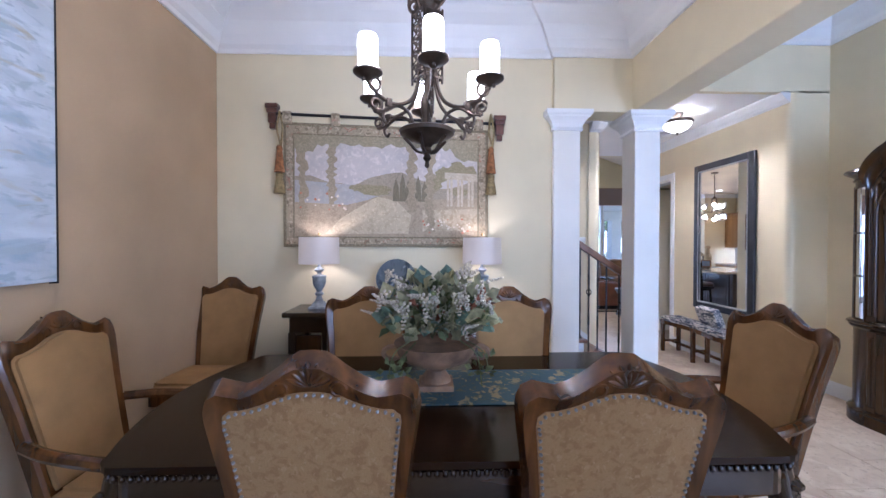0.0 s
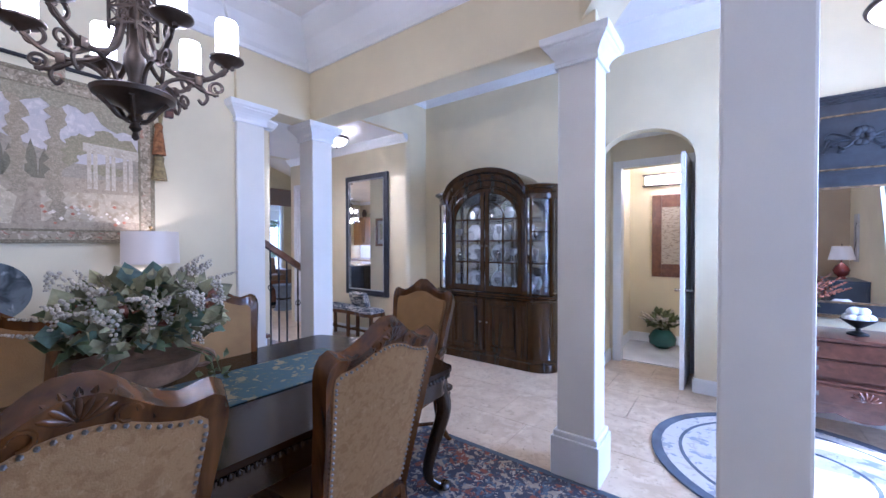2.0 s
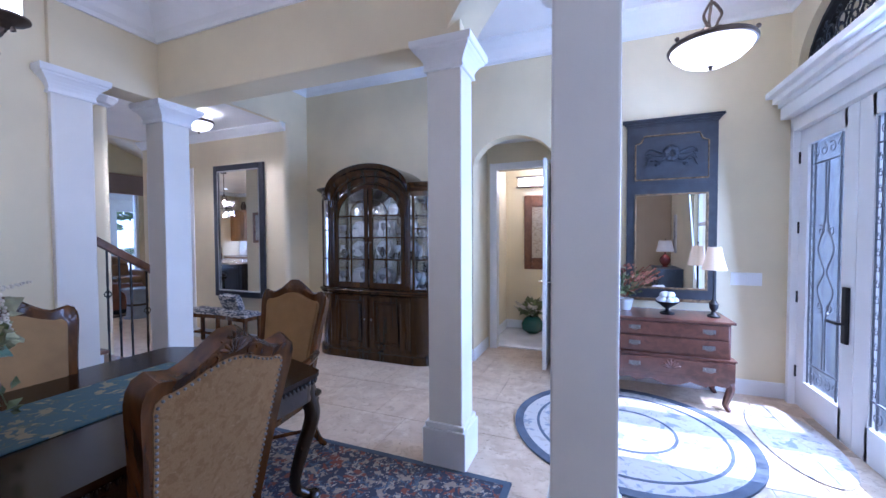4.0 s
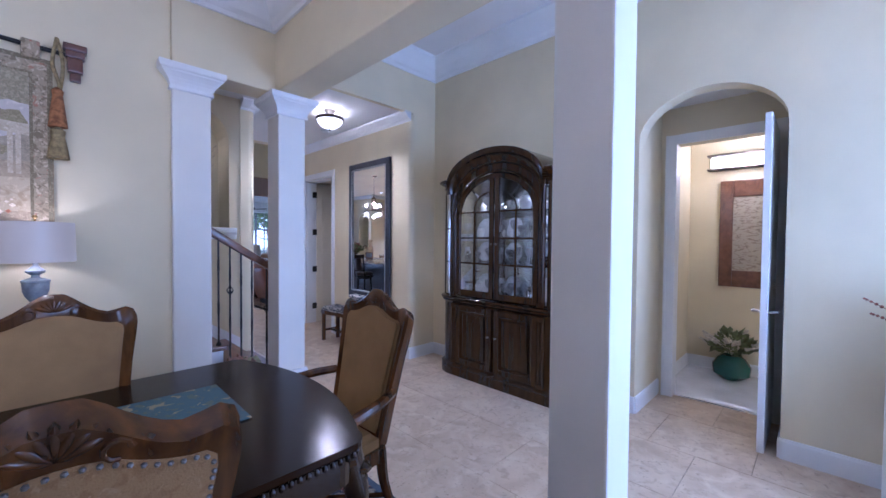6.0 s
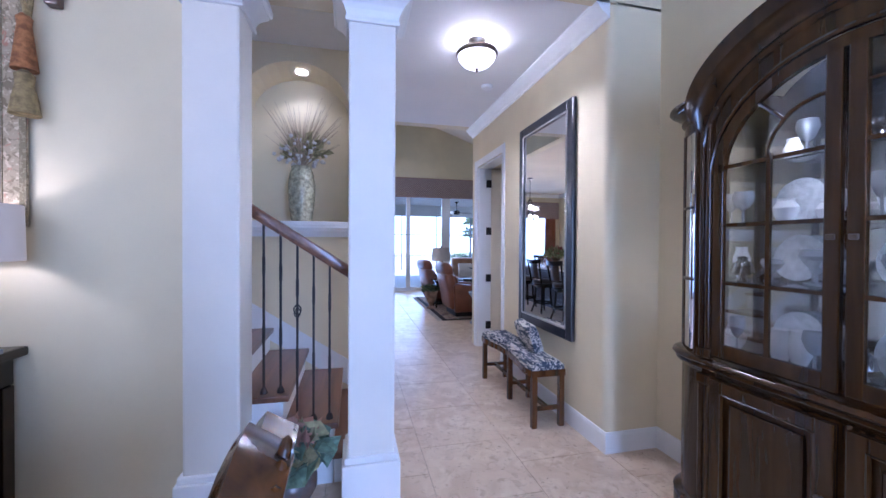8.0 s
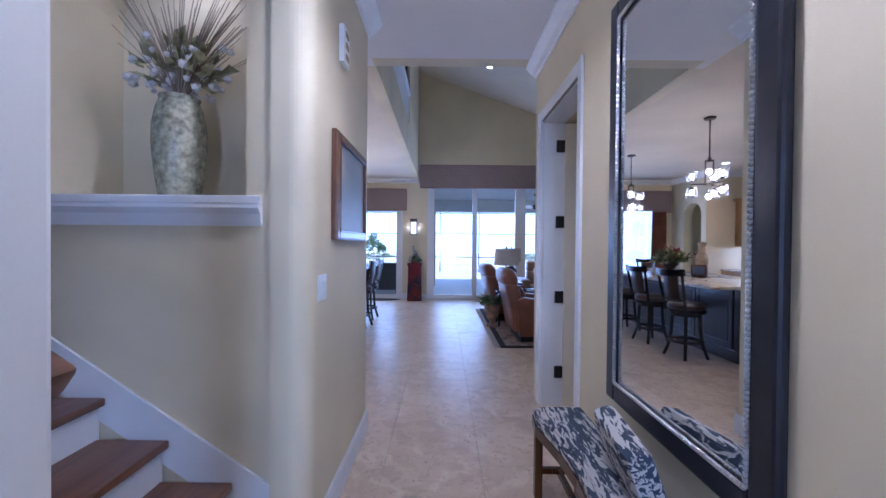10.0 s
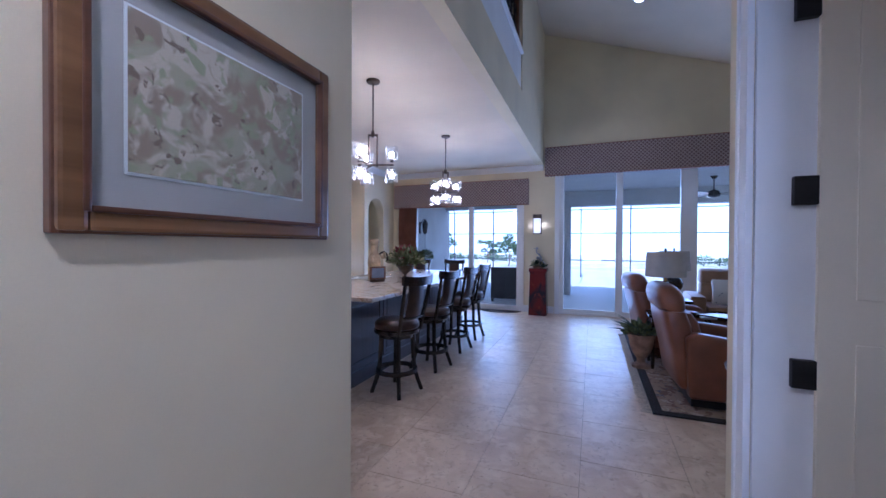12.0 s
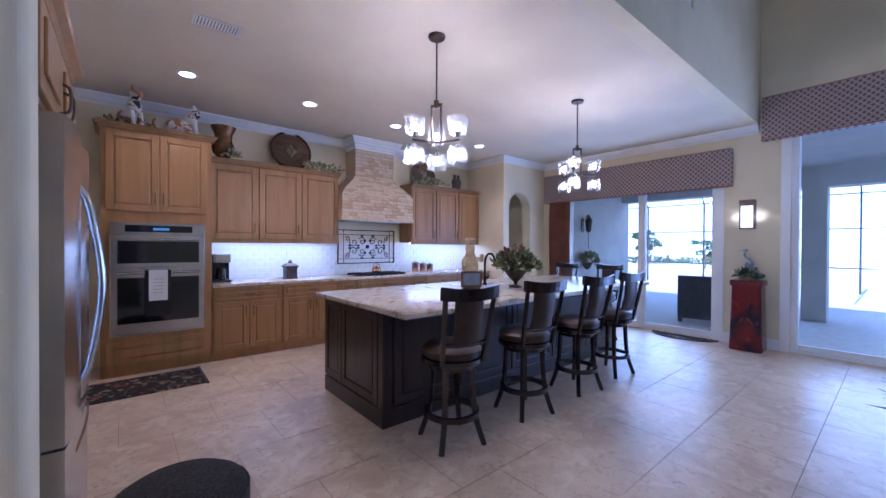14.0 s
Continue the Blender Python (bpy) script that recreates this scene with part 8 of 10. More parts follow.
cf = thing("coffee_maker", "black and steel coffee maker on the worktop", "coffee maker", pose(-5.62, 2.17, 0.905) @ Matrix.Diagonal((1, 0.72, 1, 1)))
part("base", B(-0.12, 0.12, -0.13, 0.13, 0, 0.03, bevel=0.008), BLACKIRON, cf)
part("tower", B(-0.12, -0.03, -0.13, 0.13, 0.03, 0.34, bevel=0.008), BLACKGLASS, cf)
part("brew_head", B(-0.03, 0.12, -0.12, 0.12, 0.24, 0.35, bevel=0.01), STEEL, cf, "steel brew head")
part("carafe", lathe(bmesh.new(), [(0.05, 0.03), (0.06, 0.06), (0.055, 0.14), (0.04, 0.17)], 16, (0.05, 0, 0)), BLACKGLASS, cf, smooth=True)
tb = thing("tea_box", "dark lantern-shaped tea box on the worktop", "box", pose(-5.66, 3.02, 0.905, 0, 0, 45))
part("body", lathe(bmesh.new(), [(0.10, 0), (0.115, 0.01), (0.10, 0.03), (0.105, 0.15), (0.115, 0.16)], 4), material("aged dark pewter", (0.10, 0.085, 0.08), 0.5, 0.5, vary=0.3, scale=14, fine=80, bump=0.3), tb)
part("lid", lathe(bmesh.new(), [(0.13, 0.16), (0.13, 0.175), (0.075, 0.205), (0.03, 0.21), (0.035, 0.23), (0.005, 0.26)], 4), IRON, tb, "dark stepped lid")
for k, h in enumerate((0.16, 0.14, 0.12)):
    cn = thing("canister", "copper canister with steel lid on the worktop", "canister", pose(-5.72, 5.20 + 0.16 * k, 0.905), group="row of canisters")
    part("body", lathe(bmesh.new(), [(0.06, 0), (0.062, 0.01), (0.06, h)], 20), material("rose copper", (0.45, 0.28, 0.2), 0.25, 1.0), cn, smooth=True)
    part("lid", lathe(bmesh.new(), [(0.063, h), (0.063, h + 0.015), (0.015, h + 0.02), (0.012, h + 0.035), (0.004, h + 0.038)], 20), STEEL, cn, smooth=True)

# things on top of the cabinets
CALICO = pattern("calico glaze", (0.72, 0.67, 0.60), [((0.42, 0.20, 0.08), 7, 0.50, 0.03), ((0.04, 0.03, 0.03), 6, 0.58, 0.02)], 0.3, bump=0.02)


def cat(x, y, z, turn, up):
    bm = bmesh.new()
    sphere(bm, (0, 0, 0.075), 0.075, 12, (1.0, 1.5 if not up else 1.0, 1.0))
    sphere(bm, (0, 0.09, 0.13 if not up else 0.17), 0.055, 12, (0.9, 0.9, 1.3))
    sphere(bm, (0, 0.12, 0.205 if not up else 0.25), 0.045, 12)
    for s in (-1, 1):
        tube(bm, [(s * 0.026, 0.12, 0.235 if not up else 0.28), (s * 0.034, 0.12, 0.285 if not up else 0.33)], 0.018, 6, 0.002)
        tube(bm, [(s * 0.03, 0.11, 0.12), (s * 0.03, 0.14, 0.0)], 0.018, 8, 0.015)
    tube(bm, smooth_line([(0, -0.09, 0.04), (0.02, -0.15, 0.03), (0.03, -0.18, 0.09), (0.02, -0.17, 0.13)]), 0.014, 6, 0.010)
    single("cat_figurine", bm, CALICO, "white and brown ceramic cat on the oven cabinet", "figurine", pose(x, y, z, 0, 0, turn) @ Matrix.Scale(1.3, 4), smooth=True)


cat(-5.52, 1.27, 2.605, -60, True)
cat(-5.52, 1.73, 2.605, -20, False)
single("ivy_garland", leaf_clump(bmesh.new(), 60, (0, 0, 0.03), (0.06, 0.22, 0.04), 0.06, 71), LEAF, "dark green ivy lying on the oven cabinet", "ivy", pose(-5.45, 1.28, 2.605))
single("ivy_garland", leaf_clump(bmesh.new(), 55, (0, 0, 0.03), (0.05, 0.10, 0.04), 0.06, 72), PALELEAF, "grey-green ivy lying on the wall cabinet", "ivy", pose(-5.50, 2.27, 2.435))
single("ivy_garland", leaf_clump(bmesh.new(), 170, (0, 0, 0.02), (0.07, 0.34, 0.06), 0.06, 73), PALELEAF, "grey-green ivy trailing over the wall cabinet", "ivy", pose(-5.54, 3.42, 2.435))
single("ivy_garland", leaf_clump(bmesh.new(), 150, (0, 0, 0.03), (0.07, 0.40, 0.06), 0.07, 74), PALELEAF, "grey-green ivy lying beyond the hood", "ivy", pose(-5.54, 5.40, 2.435))
single("bronze_vase", lathe(bmesh.new(), [(0.05, 0), (0.055, 0.01), (0.085, 0.05), (0.095, 0.10), (0.07, 0.16), (0.075, 0.22), (0.10, 0.27), (0.105, 0.285), (0.08, 0.28)], 24), material("golden bronze glaze", (0.24, 0.12, 0.045), 0.14, 0.5, vary=0.5, scale=9), "shiny golden bronze vase on the wall cabinet", "vase", pose(-5.60, 2.19, 2.432) @ Matrix.Scale(1.35, 4), smooth=True)


TRAYSLAT = wood("brown split cane", (0.10, 0.052, 0.022), (0.20, 0.115, 0.055), 0.5, "X")


def wicker_tray(x, y, z, r0):
    t = thing("wicker_tray", "round dark slatted tray leaning on the wall", "tray", pose(x, y, z, 76, 0, 90))
    part("rim", lathe(bmesh.new(), [(r0 - 0.02, 0), (r0, 0), (r0, 0.03), (r0 - 0.02, 0.03)], 40, (0, r0, 0), ring=True), CHAIRWOOD, t, smooth=True)
    part("backing", lathe(bmesh.new(), [(r0 - 0.02, 0.002), (r0 - 0.02, 0.008), (0.001, 0.008)], 40, (0, r0, 0)), IRON, t)
    for k in range(36):
        a = 2 * math.pi * k / 36
        m = Matrix.Translation((0, r0, 0.008)) @ Matrix.Rotation(a, 4, "Z")
        part("slat", B(0.34 * r0, r0 - 0.022, -0.011 * r0 / 0.28, 0.011 * r0 / 0.28, 0.0, 0.012, m=m), TRAYSLAT, t)
    part("woven_centre", lathe(bmesh.new(), [(0.34 * r0, 0.008), (0.34 * r0, 0.02), (0.001, 0.02)], 4, (0, r0, 0)), pattern("woven rush", (0.30, 0.24, 0.15), [((0.10, 0.07, 0.04), 30, 0.5, 0.03)], 0.9), t, "woven square centre")


wicker_tray(-5.765, 3.08, 2.432, 0.285)
wicker_tray(-5.775, 5.45, 2.432, 0.25)
bm = bmesh.new()
for s in (-1, 1):
    lathe(bm, [(0.035, 0), (0.05, 0.06), (0.06, 0.14), (0.04, 0.2), (0.02, 0.23), (0.03, 0.25), (0.03, 0.27), (0.01, 0.285)], 14, (0, s * 0.045, 0))
single("twin_vase", bm, IRON, "dark twin-necked vase on the wall cabinet", "vase", pose(-5.65, 6.10, 2.432), smooth=True)


def refrigerator():
    f = thing("refrigerator", "stainless french door refrigerator with arched handles", "refrigerator", pose(0, -0.014, 0))
    part("case", B(-2.82, -1.91, 0.40, 1.045, 0.02, 1.78, bevel=0.004), material("grey case", (0.46, 0.48, 0.51), 0.34, 0.7), f, "grey side case")
    for a, b, z0, z1 in ((-2.82, -2.367, 0.72, 1.78), (-2.363, -1.91, 0.72, 1.78), (-2.82, -1.91, 0.05, 0.71)):
        bm = bmesh.new()
        top = [(a + 0.003, 0), (b - 0.003, 0), (b - 0.003, 0.06)] + [(b - 0.003 - (b - a - 0.006) * i / 10, 0.06 + 0.022 * math.sin(math.pi * i / 10)) for i in range(1, 10)] + [(a + 0.003, 0.06)]
        prism(bm, top, z1 - z0, Matrix.Translation((0, 1.05, z0)))
        d = part("door", bm, STEEL, f, "bowed stainless door", True)
        if z0 > 0.5:
            x = -2.405 if a < -2.5 else -2.325
            bm = tube(bmesh.new(), smooth_line([(x, 1.115, 0.80), (x, 1.15, 0.90), (x, 1.185, 1.20), (x, 1.15, 1.50), (x, 1.115, 1.60)]), 0.014, 10)
            part("handle", bm, STEEL, d, "arched steel handle", True)
        else:
            part("handle", tube(bmesh.new(), smooth_line([(-2.68, 1.100, 0.62), (-2.60, 1.118, 0.63), (-2.365, 1.126, 0.63), (-2.13, 1.118, 0.63), (-2.05, 1.100, 0.62)]), 0.012, 8), STEEL, d, smooth=True)
    c = thing("fridge_cabinet", "dark-shaded maple cabinet above the refrigerator", "cabinet")
    part("body", B(-2.88, -1.85, 0.385, 1.03, 1.82, 2.16), MAPLE, c)
    part("crown", profile_run(bmesh.new(), [(0, 0), (0.015, 0), (0.025, 0.03), (0.05, 0.05), (0.055, 0.07), (0, 0.07)], [(-1.85, 0.39, 2.16), (-1.85, 1.03, 2.16), (-2.88, 1.03, 2.16)][::-1]), MAPLE, c)
    part("top_board", B(-2.88, -1.85, 0.385, 1.03, 2.161, 2.225), MAPLE, c)
    part("side_panel", B(-2.88, -2.83, 0.385, 1.03, 0, 1.82), MAPLE, c)
    for a in (-2.86, -2.36):
        x = a + (0.43 if a < -2.5 else 0.06)
        d = part("door", B(a, a + 0.49, 1.03, 1.05, 1.84, 2.14, bevel=0.006), MAPLE, c)
        part("panel", B(a + 0.06, a + 0.43, 1.048, 1.060, 1.90, 2.08, bevel=0.006), MAPLE, d)
        bm = tube(bmesh.new(), smooth_line([(x, 1.05, 1.87), (x, 1.08, 1.89), (x, 1.08, 1.97), (x, 1.05, 1.99)]), 0.006, 6)
        part("handle", bm, IRON, d)


refrigerator()


def island():
    c = thing("kitchen_island", "black-brown panelled kitchen island", "island")
    x0, x1, y0, y1 = -3.72, -2.66, 2.71, 6.25
    part("body", B(x0 + 0.02, x1 - 0.02, y0 + 0.02, y1, 0.10, 0.878), ISLANDWOOD, c)
    part("plinth", B(x0, x1 + 0.0, y0, y1 + 0.02, 0.0, 0.14, bevel=0.006), ISLANDWOOD, c)
    turn = Matrix.Rotation(radians(-90), 4, "Z")
    for a, b in ((x0 + 0.01, x0 + 0.36), (x0 + 0.37, x1 - 0.08)):
        bm = raised_door(bmesh.new(), a, b, 0.16, 0.87, 0.0)
        bmesh.ops.transform(bm, matrix=Matrix(((0, 1, 0, 0), (-1, 0, 0, y0 + 0.02), (0, 0, 1, 0), (0, 0, 0, 1))), verts=bm.verts)
        bmesh.ops.recalc_face_normals(bm, faces=bm.faces)
        part("end_panel", bm, ISLANDWOOD, c, "raised end panel")
    part("corner_post", B(x1 - 0.07, x1, y0, y0 + 0.07, 0.14, 0.876, bevel=0.006), ISLANDWOOD, c)
    part("outlet", B(x0 + 0.15, x0 + 0.22, y0 - 0.016, y0 - 0.011, 0.58, 0.66), IRON, c, "dark outlet cover")
    n = 5
    for k in range(n):
        a, b = y0 + 0.10 + k * (y1 - y0 - 0.12) / n, y0 + 0.10 + (k + 1) * (y1 - y0 - 0.12) / n - 0.02
        part("back_panel", raised_door(bmesh.new(), a, b, 0.16, 0.86, x1 - 0.02), ISLANDWOOD, c, "raised panel")
    single("island_worktop", B(-3.80, -2.28, 2.645, 6.42, 0.879, 0.92, bevel=0.012), GRANITE, "cream granite worktop on the island", "worktop")


island()


def bar_stool():
    s = thing("bar_stool", "dark wood swivel bar stool with brown leather seat", "stool", group="stools at the island")
    # faces +y
    part("seat", lathe(bmesh.new(), [(0.19, 0.60), (0.21, 0.615), (0.21, 0.655), (0.18, 0.685), (0.10, 0.695), (0.001, 0.697)], 28), LEATHERSEAT, s, "brown leather seat", True)
    part("seat_ring", lathe(bmesh.new(), [(0.205, 0.56), (0.215, 0.57), (0.215, 0.60), (0.19, 0.605)], 28), STOOLWOOD, s, smooth=True)
    part("swivel", lathe(bmesh.new(), [(0.16, 0.52), (0.16, 0.56)], 20), STOOLWOOD, s)
    for k in range(4):
        a = radians(45 + 90 * k)
        c, d = math.cos(a), math.sin(a)
        part("leg", tube(bmesh.new(), smooth_line([(0.145 * c, 0.145 * d, 0.55), (0.155 * c, 0.155 * d, 0.35), (0.175 * c, 0.175 * d, 0.18), (0.235 * c, 0.235 * d, 0.0)]), 0.023, 6, 0.020), STOOLWOOD, s, smooth=True)
    part("foot_ring", lathe(bmesh.new(), [(0.165, 0.19), (0.195, 0.19), (0.195, 0.225), (0.165, 0.225)], 28, ring=True), STOOLWOOD, s, smooth=True)
    for q in (-1, 1):
        part("back_post", tube(bmesh.new(), smooth_line([(q * 0.155, -0.155, 0.58), (q * 0.17, -0.20, 0.80), (q * 0.185, -0.245, 1.03)]), 0.020, 6, 0.018), STOOLWOOD, s, smooth=True)
    bm = bmesh.new()
    for k in range(9):
        x = -0.215 + 0.43 * k / 8
        y = -0.245 - 0.035 * (1 - (x / 0.215) ** 2)
        q = (x / 0.215) ** 2
        row = [bm.verts.new((x, y + o, z)) for o, z in ((-0.013, 1.012 + 0.012 * q), (0.013, 1.012 + 0.012 * q), (0.015, 1.05), (0.010, 1.085 + 0.02 * q), (-0.020, 1.092 + 0.02 * q), (-0.015, 1.05))]
        if k:
            for i in range(6):
                bm.faces.new((last[i], last[(i + 1) % 6], row[(i + 1) % 6], row[i]))
        else:
            bm.faces.new(row[::-1])
        last = row
    bm.faces.new(last)
    bmesh.ops.recalc_face_normals(bm, faces=list(bm.faces))
    part("top_rail", bm, STOOLWOOD, s, "curved top rail")
    bm = bmesh.new()
    fs = []
    for k in range(9):
        x = -0.105 + 0.21 * k / 8
        y = -0.19 - 0.02 * (1 - (x / 0.105) ** 2)
        row = [bm.verts.new(p) for p in ((x, y, 0.70), (x, y + 0.016, 0.70), (x, y - 0.022, 0.86), (x, y - 0.034, 1.02), (x, y - 0.050, 1.02), (x, y - 0.040, 0.86))]
        if k:
            fs += [bm.faces.new((last[i], last[(i + 1) % 6], row[(i + 1) % 6], row[i])) for i in range(6)]
        else:
            fs.append(bm.faces.new(row[::-1]))
        last = row
    fs.append(bm.faces.new(last))
    bmesh.ops.recalc_face_normals(bm, faces=fs)
    part("back_splat", bm, LEATHERSEAT, s, "brown leather back splat", True)
    part("lower_rail", tube(bmesh.new(), smooth_line([(-0.165, -0.18, 0.72), (0, -0.205, 0.715), (0.165, -0.18, 0.72)]), 0.016, 6), STOOLWOOD, s, smooth=True)
    return s


STOOLWOOD = wood("ebony stool wood", (0.008, 0.006, 0.006), (0.022, 0.014, 0.012), 0.25, "Z", 6.0, 0.4)
LEATHERSEAT = material("dark brown stool leather", (0.055, 0.030, 0.020), 0.32, vary=0.2, scale=10, fine=150, bump=0.1)
stool = bar_stool()
stool.matrix_basis = pose(-2.24, 3.02, 0, 0, 0, 78)
for x, y, a in ((-2.22, 3.80, 80), (-2.22, 4.60, 82), (-2.24, 5.32, 84), (-3.75, 6.62, 180), (-3.05, 6.62, 176)):
    copy_thing(stool, pose(x, y, 0, 0, 0, a))


def island_pendant(x, y, turn):
    p = thing("island_pendant", "bronze pendant with six lit clear glass cube shades", "pendant", pose(x, y, 0, 0, 0, turn), group="pair of island pendants")
    part("canopy", lathe(bmesh.new(), [(0.012, 3.0), (0.06, 3.005), (0.068, 3.015), (0.068, 3.029)], 24), IRON, p, smooth=True)
    part("rod", tube(bmesh.new(), [(0, 0, 2.50), (0, 0, 3.01)], 0.007, 8), IRON, p)
    bm = bmesh.new()
    box(bm, -0.05, 0.05, -0.008, 0.008, 2.47, 2.49)
    box(bm, -0.05, -0.036, -0.007, 0.007, 2.16, 2.47)
    box(bm, 0.036, 0.05, -0.007, 0.007, 2.16, 2.47)
    box(bm, -0.015, 0.015, -0.015, 0.015, 2.46, 2.52)
    for k in range(3):
        m = Matrix.Rotation(radians(120 * k), 4, "Z")
        box(bm, 0.0, 0.21, -0.007, 0.007, 2.175, 2.19, m=m)
    part("frame", bm, IRON, p, "rectangular bronze frame")
    for k in range(3):
        m = Matrix.Rotation(radians(120 * k), 4, "Z")
        for s, z in ((1, 2.21), (-1, 2.155)):
            part("socket", lathe(bmesh.new(), [(0.018, min(z, z + s * 0.04)), (0.018, max(z, z + s * 0.04))], 12, m @ Vector((0.19, 0, 0))), IRON, p)
            bm = bmesh.new()
            z0, z1 = (z + 0.015, z + 0.15) if s > 0 else (z - 0.15, z - 0.015)
            n = 4
            lo, hi = [0.045, 0.058] if s > 0 else [0.058, 0.045]
            c = m @ Vector((0.19, 0, 0))
            rows = [[bm.verts.new((c.x + q * a + j * a * 0.06, c.y + w * a, zz)) for q, w in ((-1, -1), (1, -1), (1, 1), (-1, 1))] for a, zz, j in ((lo, z0, 0), ((lo + hi) / 2 + 0.004, (z0 + z1) / 2, 1), (hi, z1, 0))]
            for a, b in zip(rows, rows[1:]):
                for i in range(4):
                    bm.faces.new((a[i], a[(i + 1) % 4], b[(i + 1) % 4], b[i]))
            g = part("glass_shade", bm, CUBEGLASS, p, "rippled clear glass cube")
            g.visible_shadow = False
            part("bulb", sphere(bmesh.new(), (c.x, c.y, z + s * 0.075), 0.026, 10, (1, 1, 1.3)), glow("lit bulb", (1.0, 0.86, 0.68), 14.0), p, "glowing bulb", True)
    bulb("island_pendant_bulb", (x, y, 2.34), 5.2, 0.03, (1.0, 0.80, 0.58))
    bulb("island_pendant_low", (x, y, 2.02), 7.0, 0.03, (1.0, 0.80, 0.58))


CUBEGLASS = glass("rippled clear glass", rough=0.12, tint=(0.92, 0.92, 0.92))
nodes, links = CUBEGLASS.node_tree.nodes, CUBEGLASS.node_tree.links
soft, blend = nodes.new("ShaderNodeBsdfTranslucent"), nodes.new("ShaderNodeMixShader")
soft.inputs[0].default_value, blend.inputs[0].default_value = (0.9, 0.9, 0.88, 1), 0.12
clear_mix = [n for n in nodes if n.type == "MIX_SHADER" and n != blend][0]
links.new(clear_mix.outputs[0], blend.inputs[1])
links.new(soft.outputs[0], blend.inputs[2])
links.new(blend.outputs[0], nodes["Material Output"].inputs[0])
island_pendant(-2.59, 3.15, 20)
island_pendant(-2.60, 5.22, 50)
RECESS = glow("lit recessed lens", (1.0, 0.95, 0.88), 7.0)
for x, y in ((-4.70, 1.72), (-4.70, 2.93), (-4.74, 4.15), (-4.74, 5.79)):
    l = thing("recessed_light", "lit round recessed ceiling light", "light", pose(x, y, 3.03), group="recessed kitchen lights")
    part("trim_ring", lathe(bmesh.new(), [(0.065, -0.006), (0.09, -0.004), (0.092, 0.0), (0.065, 0.0)], 24, ring=True), WHITE, l, smooth=True)
    part("lens", lathe(bmesh.new(), [(0.066, -0.004), (0.001, -0.003)], 24), RECESS, l)
    downlight("recessed_spot", (x, y, 3.015), 19.0, 125, (1.0, 0.74, 0.48))
vt = thing("ceiling_vent", "white slotted air vent in the kitchen ceiling", "vent", pose(-3.55, 1.79, 3.03) @ Matrix.Diagonal((0.85, 0.8, 1, 1)))
bm = bmesh.new()
for a in ((-0.09, -0.075, -0.20, 0.20), (0.075, 0.09, -0.20, 0.20), (-0.075, 0.075, -0.20, -0.185), (-0.075, 0.075, 0.185, 0.20)):
    box(bm, a[0], a[1], a[2], a[3], -0.008, 0.0)
part("frame", bm, WHITE, vt)
part("backing", B(-0.075, 0.075, -0.185, 0.185, -0.002, -0.0005), GROUT, vt)
for k in range(14):
    part("slat", B(-0.075, 0.075, -0.18 + 0.0265 * k, -0.165 + 0.0265 * k, -0.007, -0.003), WHITE, vt)

# on the island
ch = bmesh.new()
lathe(ch, [(0.07, 0.16), (0.085, 0.22), (0.08, 0.30), (0.05, 0.36), (0.045, 0.38), (0.05, 0.42), (0.048, 0.45), (0.04, 0.46), (0.055, 0.48), (0.06, 0.51), (0.045, 0.53), (0.02, 0.535)], 16)
box(ch, -0.07, 0.07, -0.05, 0.05, 0.0, 0.17, bevel=0.01)
tube(ch, smooth_line([(0.03, 0.06, 0.32), (0.07, 0.10, 0.30), (0.09, 0.09, 0.36)]), 0.02, 8)
tube(ch, smooth_line([(0.03, -0.06, 0.32), (0.07, -0.10, 0.30), (0.09, -0.11, 0.24)]), 0.02, 8)
single("chef_statue", ch, material("painted cream plaster", (0.52, 0.40, 0.24), 0.6, vary=0.2, scale=12), "cream plaster cook figure on the island", "statue", pose(-3.10, 4.02, 0.92, 0, 0, -20), smooth=True)
bd = thing("menu_board", "small blue board in a wooden frame on the island", "board", pose(-3.02, 3.96, 0.92, 0, 0, 60))
part("frame", B(-0.11, 0.11, -0.015, 0.0, 0.03, 0.19, bevel=0.004), STAIRWOOD, bd)
part("panel", B(-0.085, 0.085, -0.018, -0.014, 0.05, 0.17), material("dusty blue board", (0.18, 0.22, 0.30), 0.8, vary=0.15), bd)
part("foot", B(-0.09, 0.09, -0.03, 0.03, 0.0, 0.03, bevel=0.004), IRON, bd)
fb = thing("flower_bowl", "red and green silk flowers in a dark footed bowl", "flowers", pose(-2.93, 4.55, 0.92))
part("bowl", lathe(bmesh.new(), [(0.07, 0), (0.072, 0.01), (0.02, 0.03), (0.025, 0.06), (0.07, 0.10), (0.12, 0.17), (0.125, 0.18), (0.09, 0.17), (0.01, 0.1)], 24), IRON, fb, smooth=True)
part("foliage", leaf_clump(bmesh.new(), 260, (0, 0, 0.25), (0.25, 0.25, 0.13), 0.09, 81, long=3.0), LEAF, fb)
part("pale_foliage", leaf_clump(bmesh.new(), 120, (0, 0, 0.26), (0.25, 0.25, 0.14), 0.08, 82, long=3.5), PALELEAF, fb)
part("red_blossom", leaf_clump(bmesh.new(), 80, (0, 0, 0.33), (0.15, 0.15, 0.12), 0.06, 83), material("dark red bloom", (0.28, 0.03, 0.05), 0.7, vary=0.2, island=0.4), fb, "dark red blooms")
fc = thing("faucet", "dark bronze arched kitchen faucet", "faucet", pose(-3.30, 4.45, 0.92))
part("base", lathe(bmesh.new(), [(0.03, 0), (0.03, 0.012), (0.018, 0.02), (0.016, 0.10)], 14), BLACKIRON, fc, smooth=True)
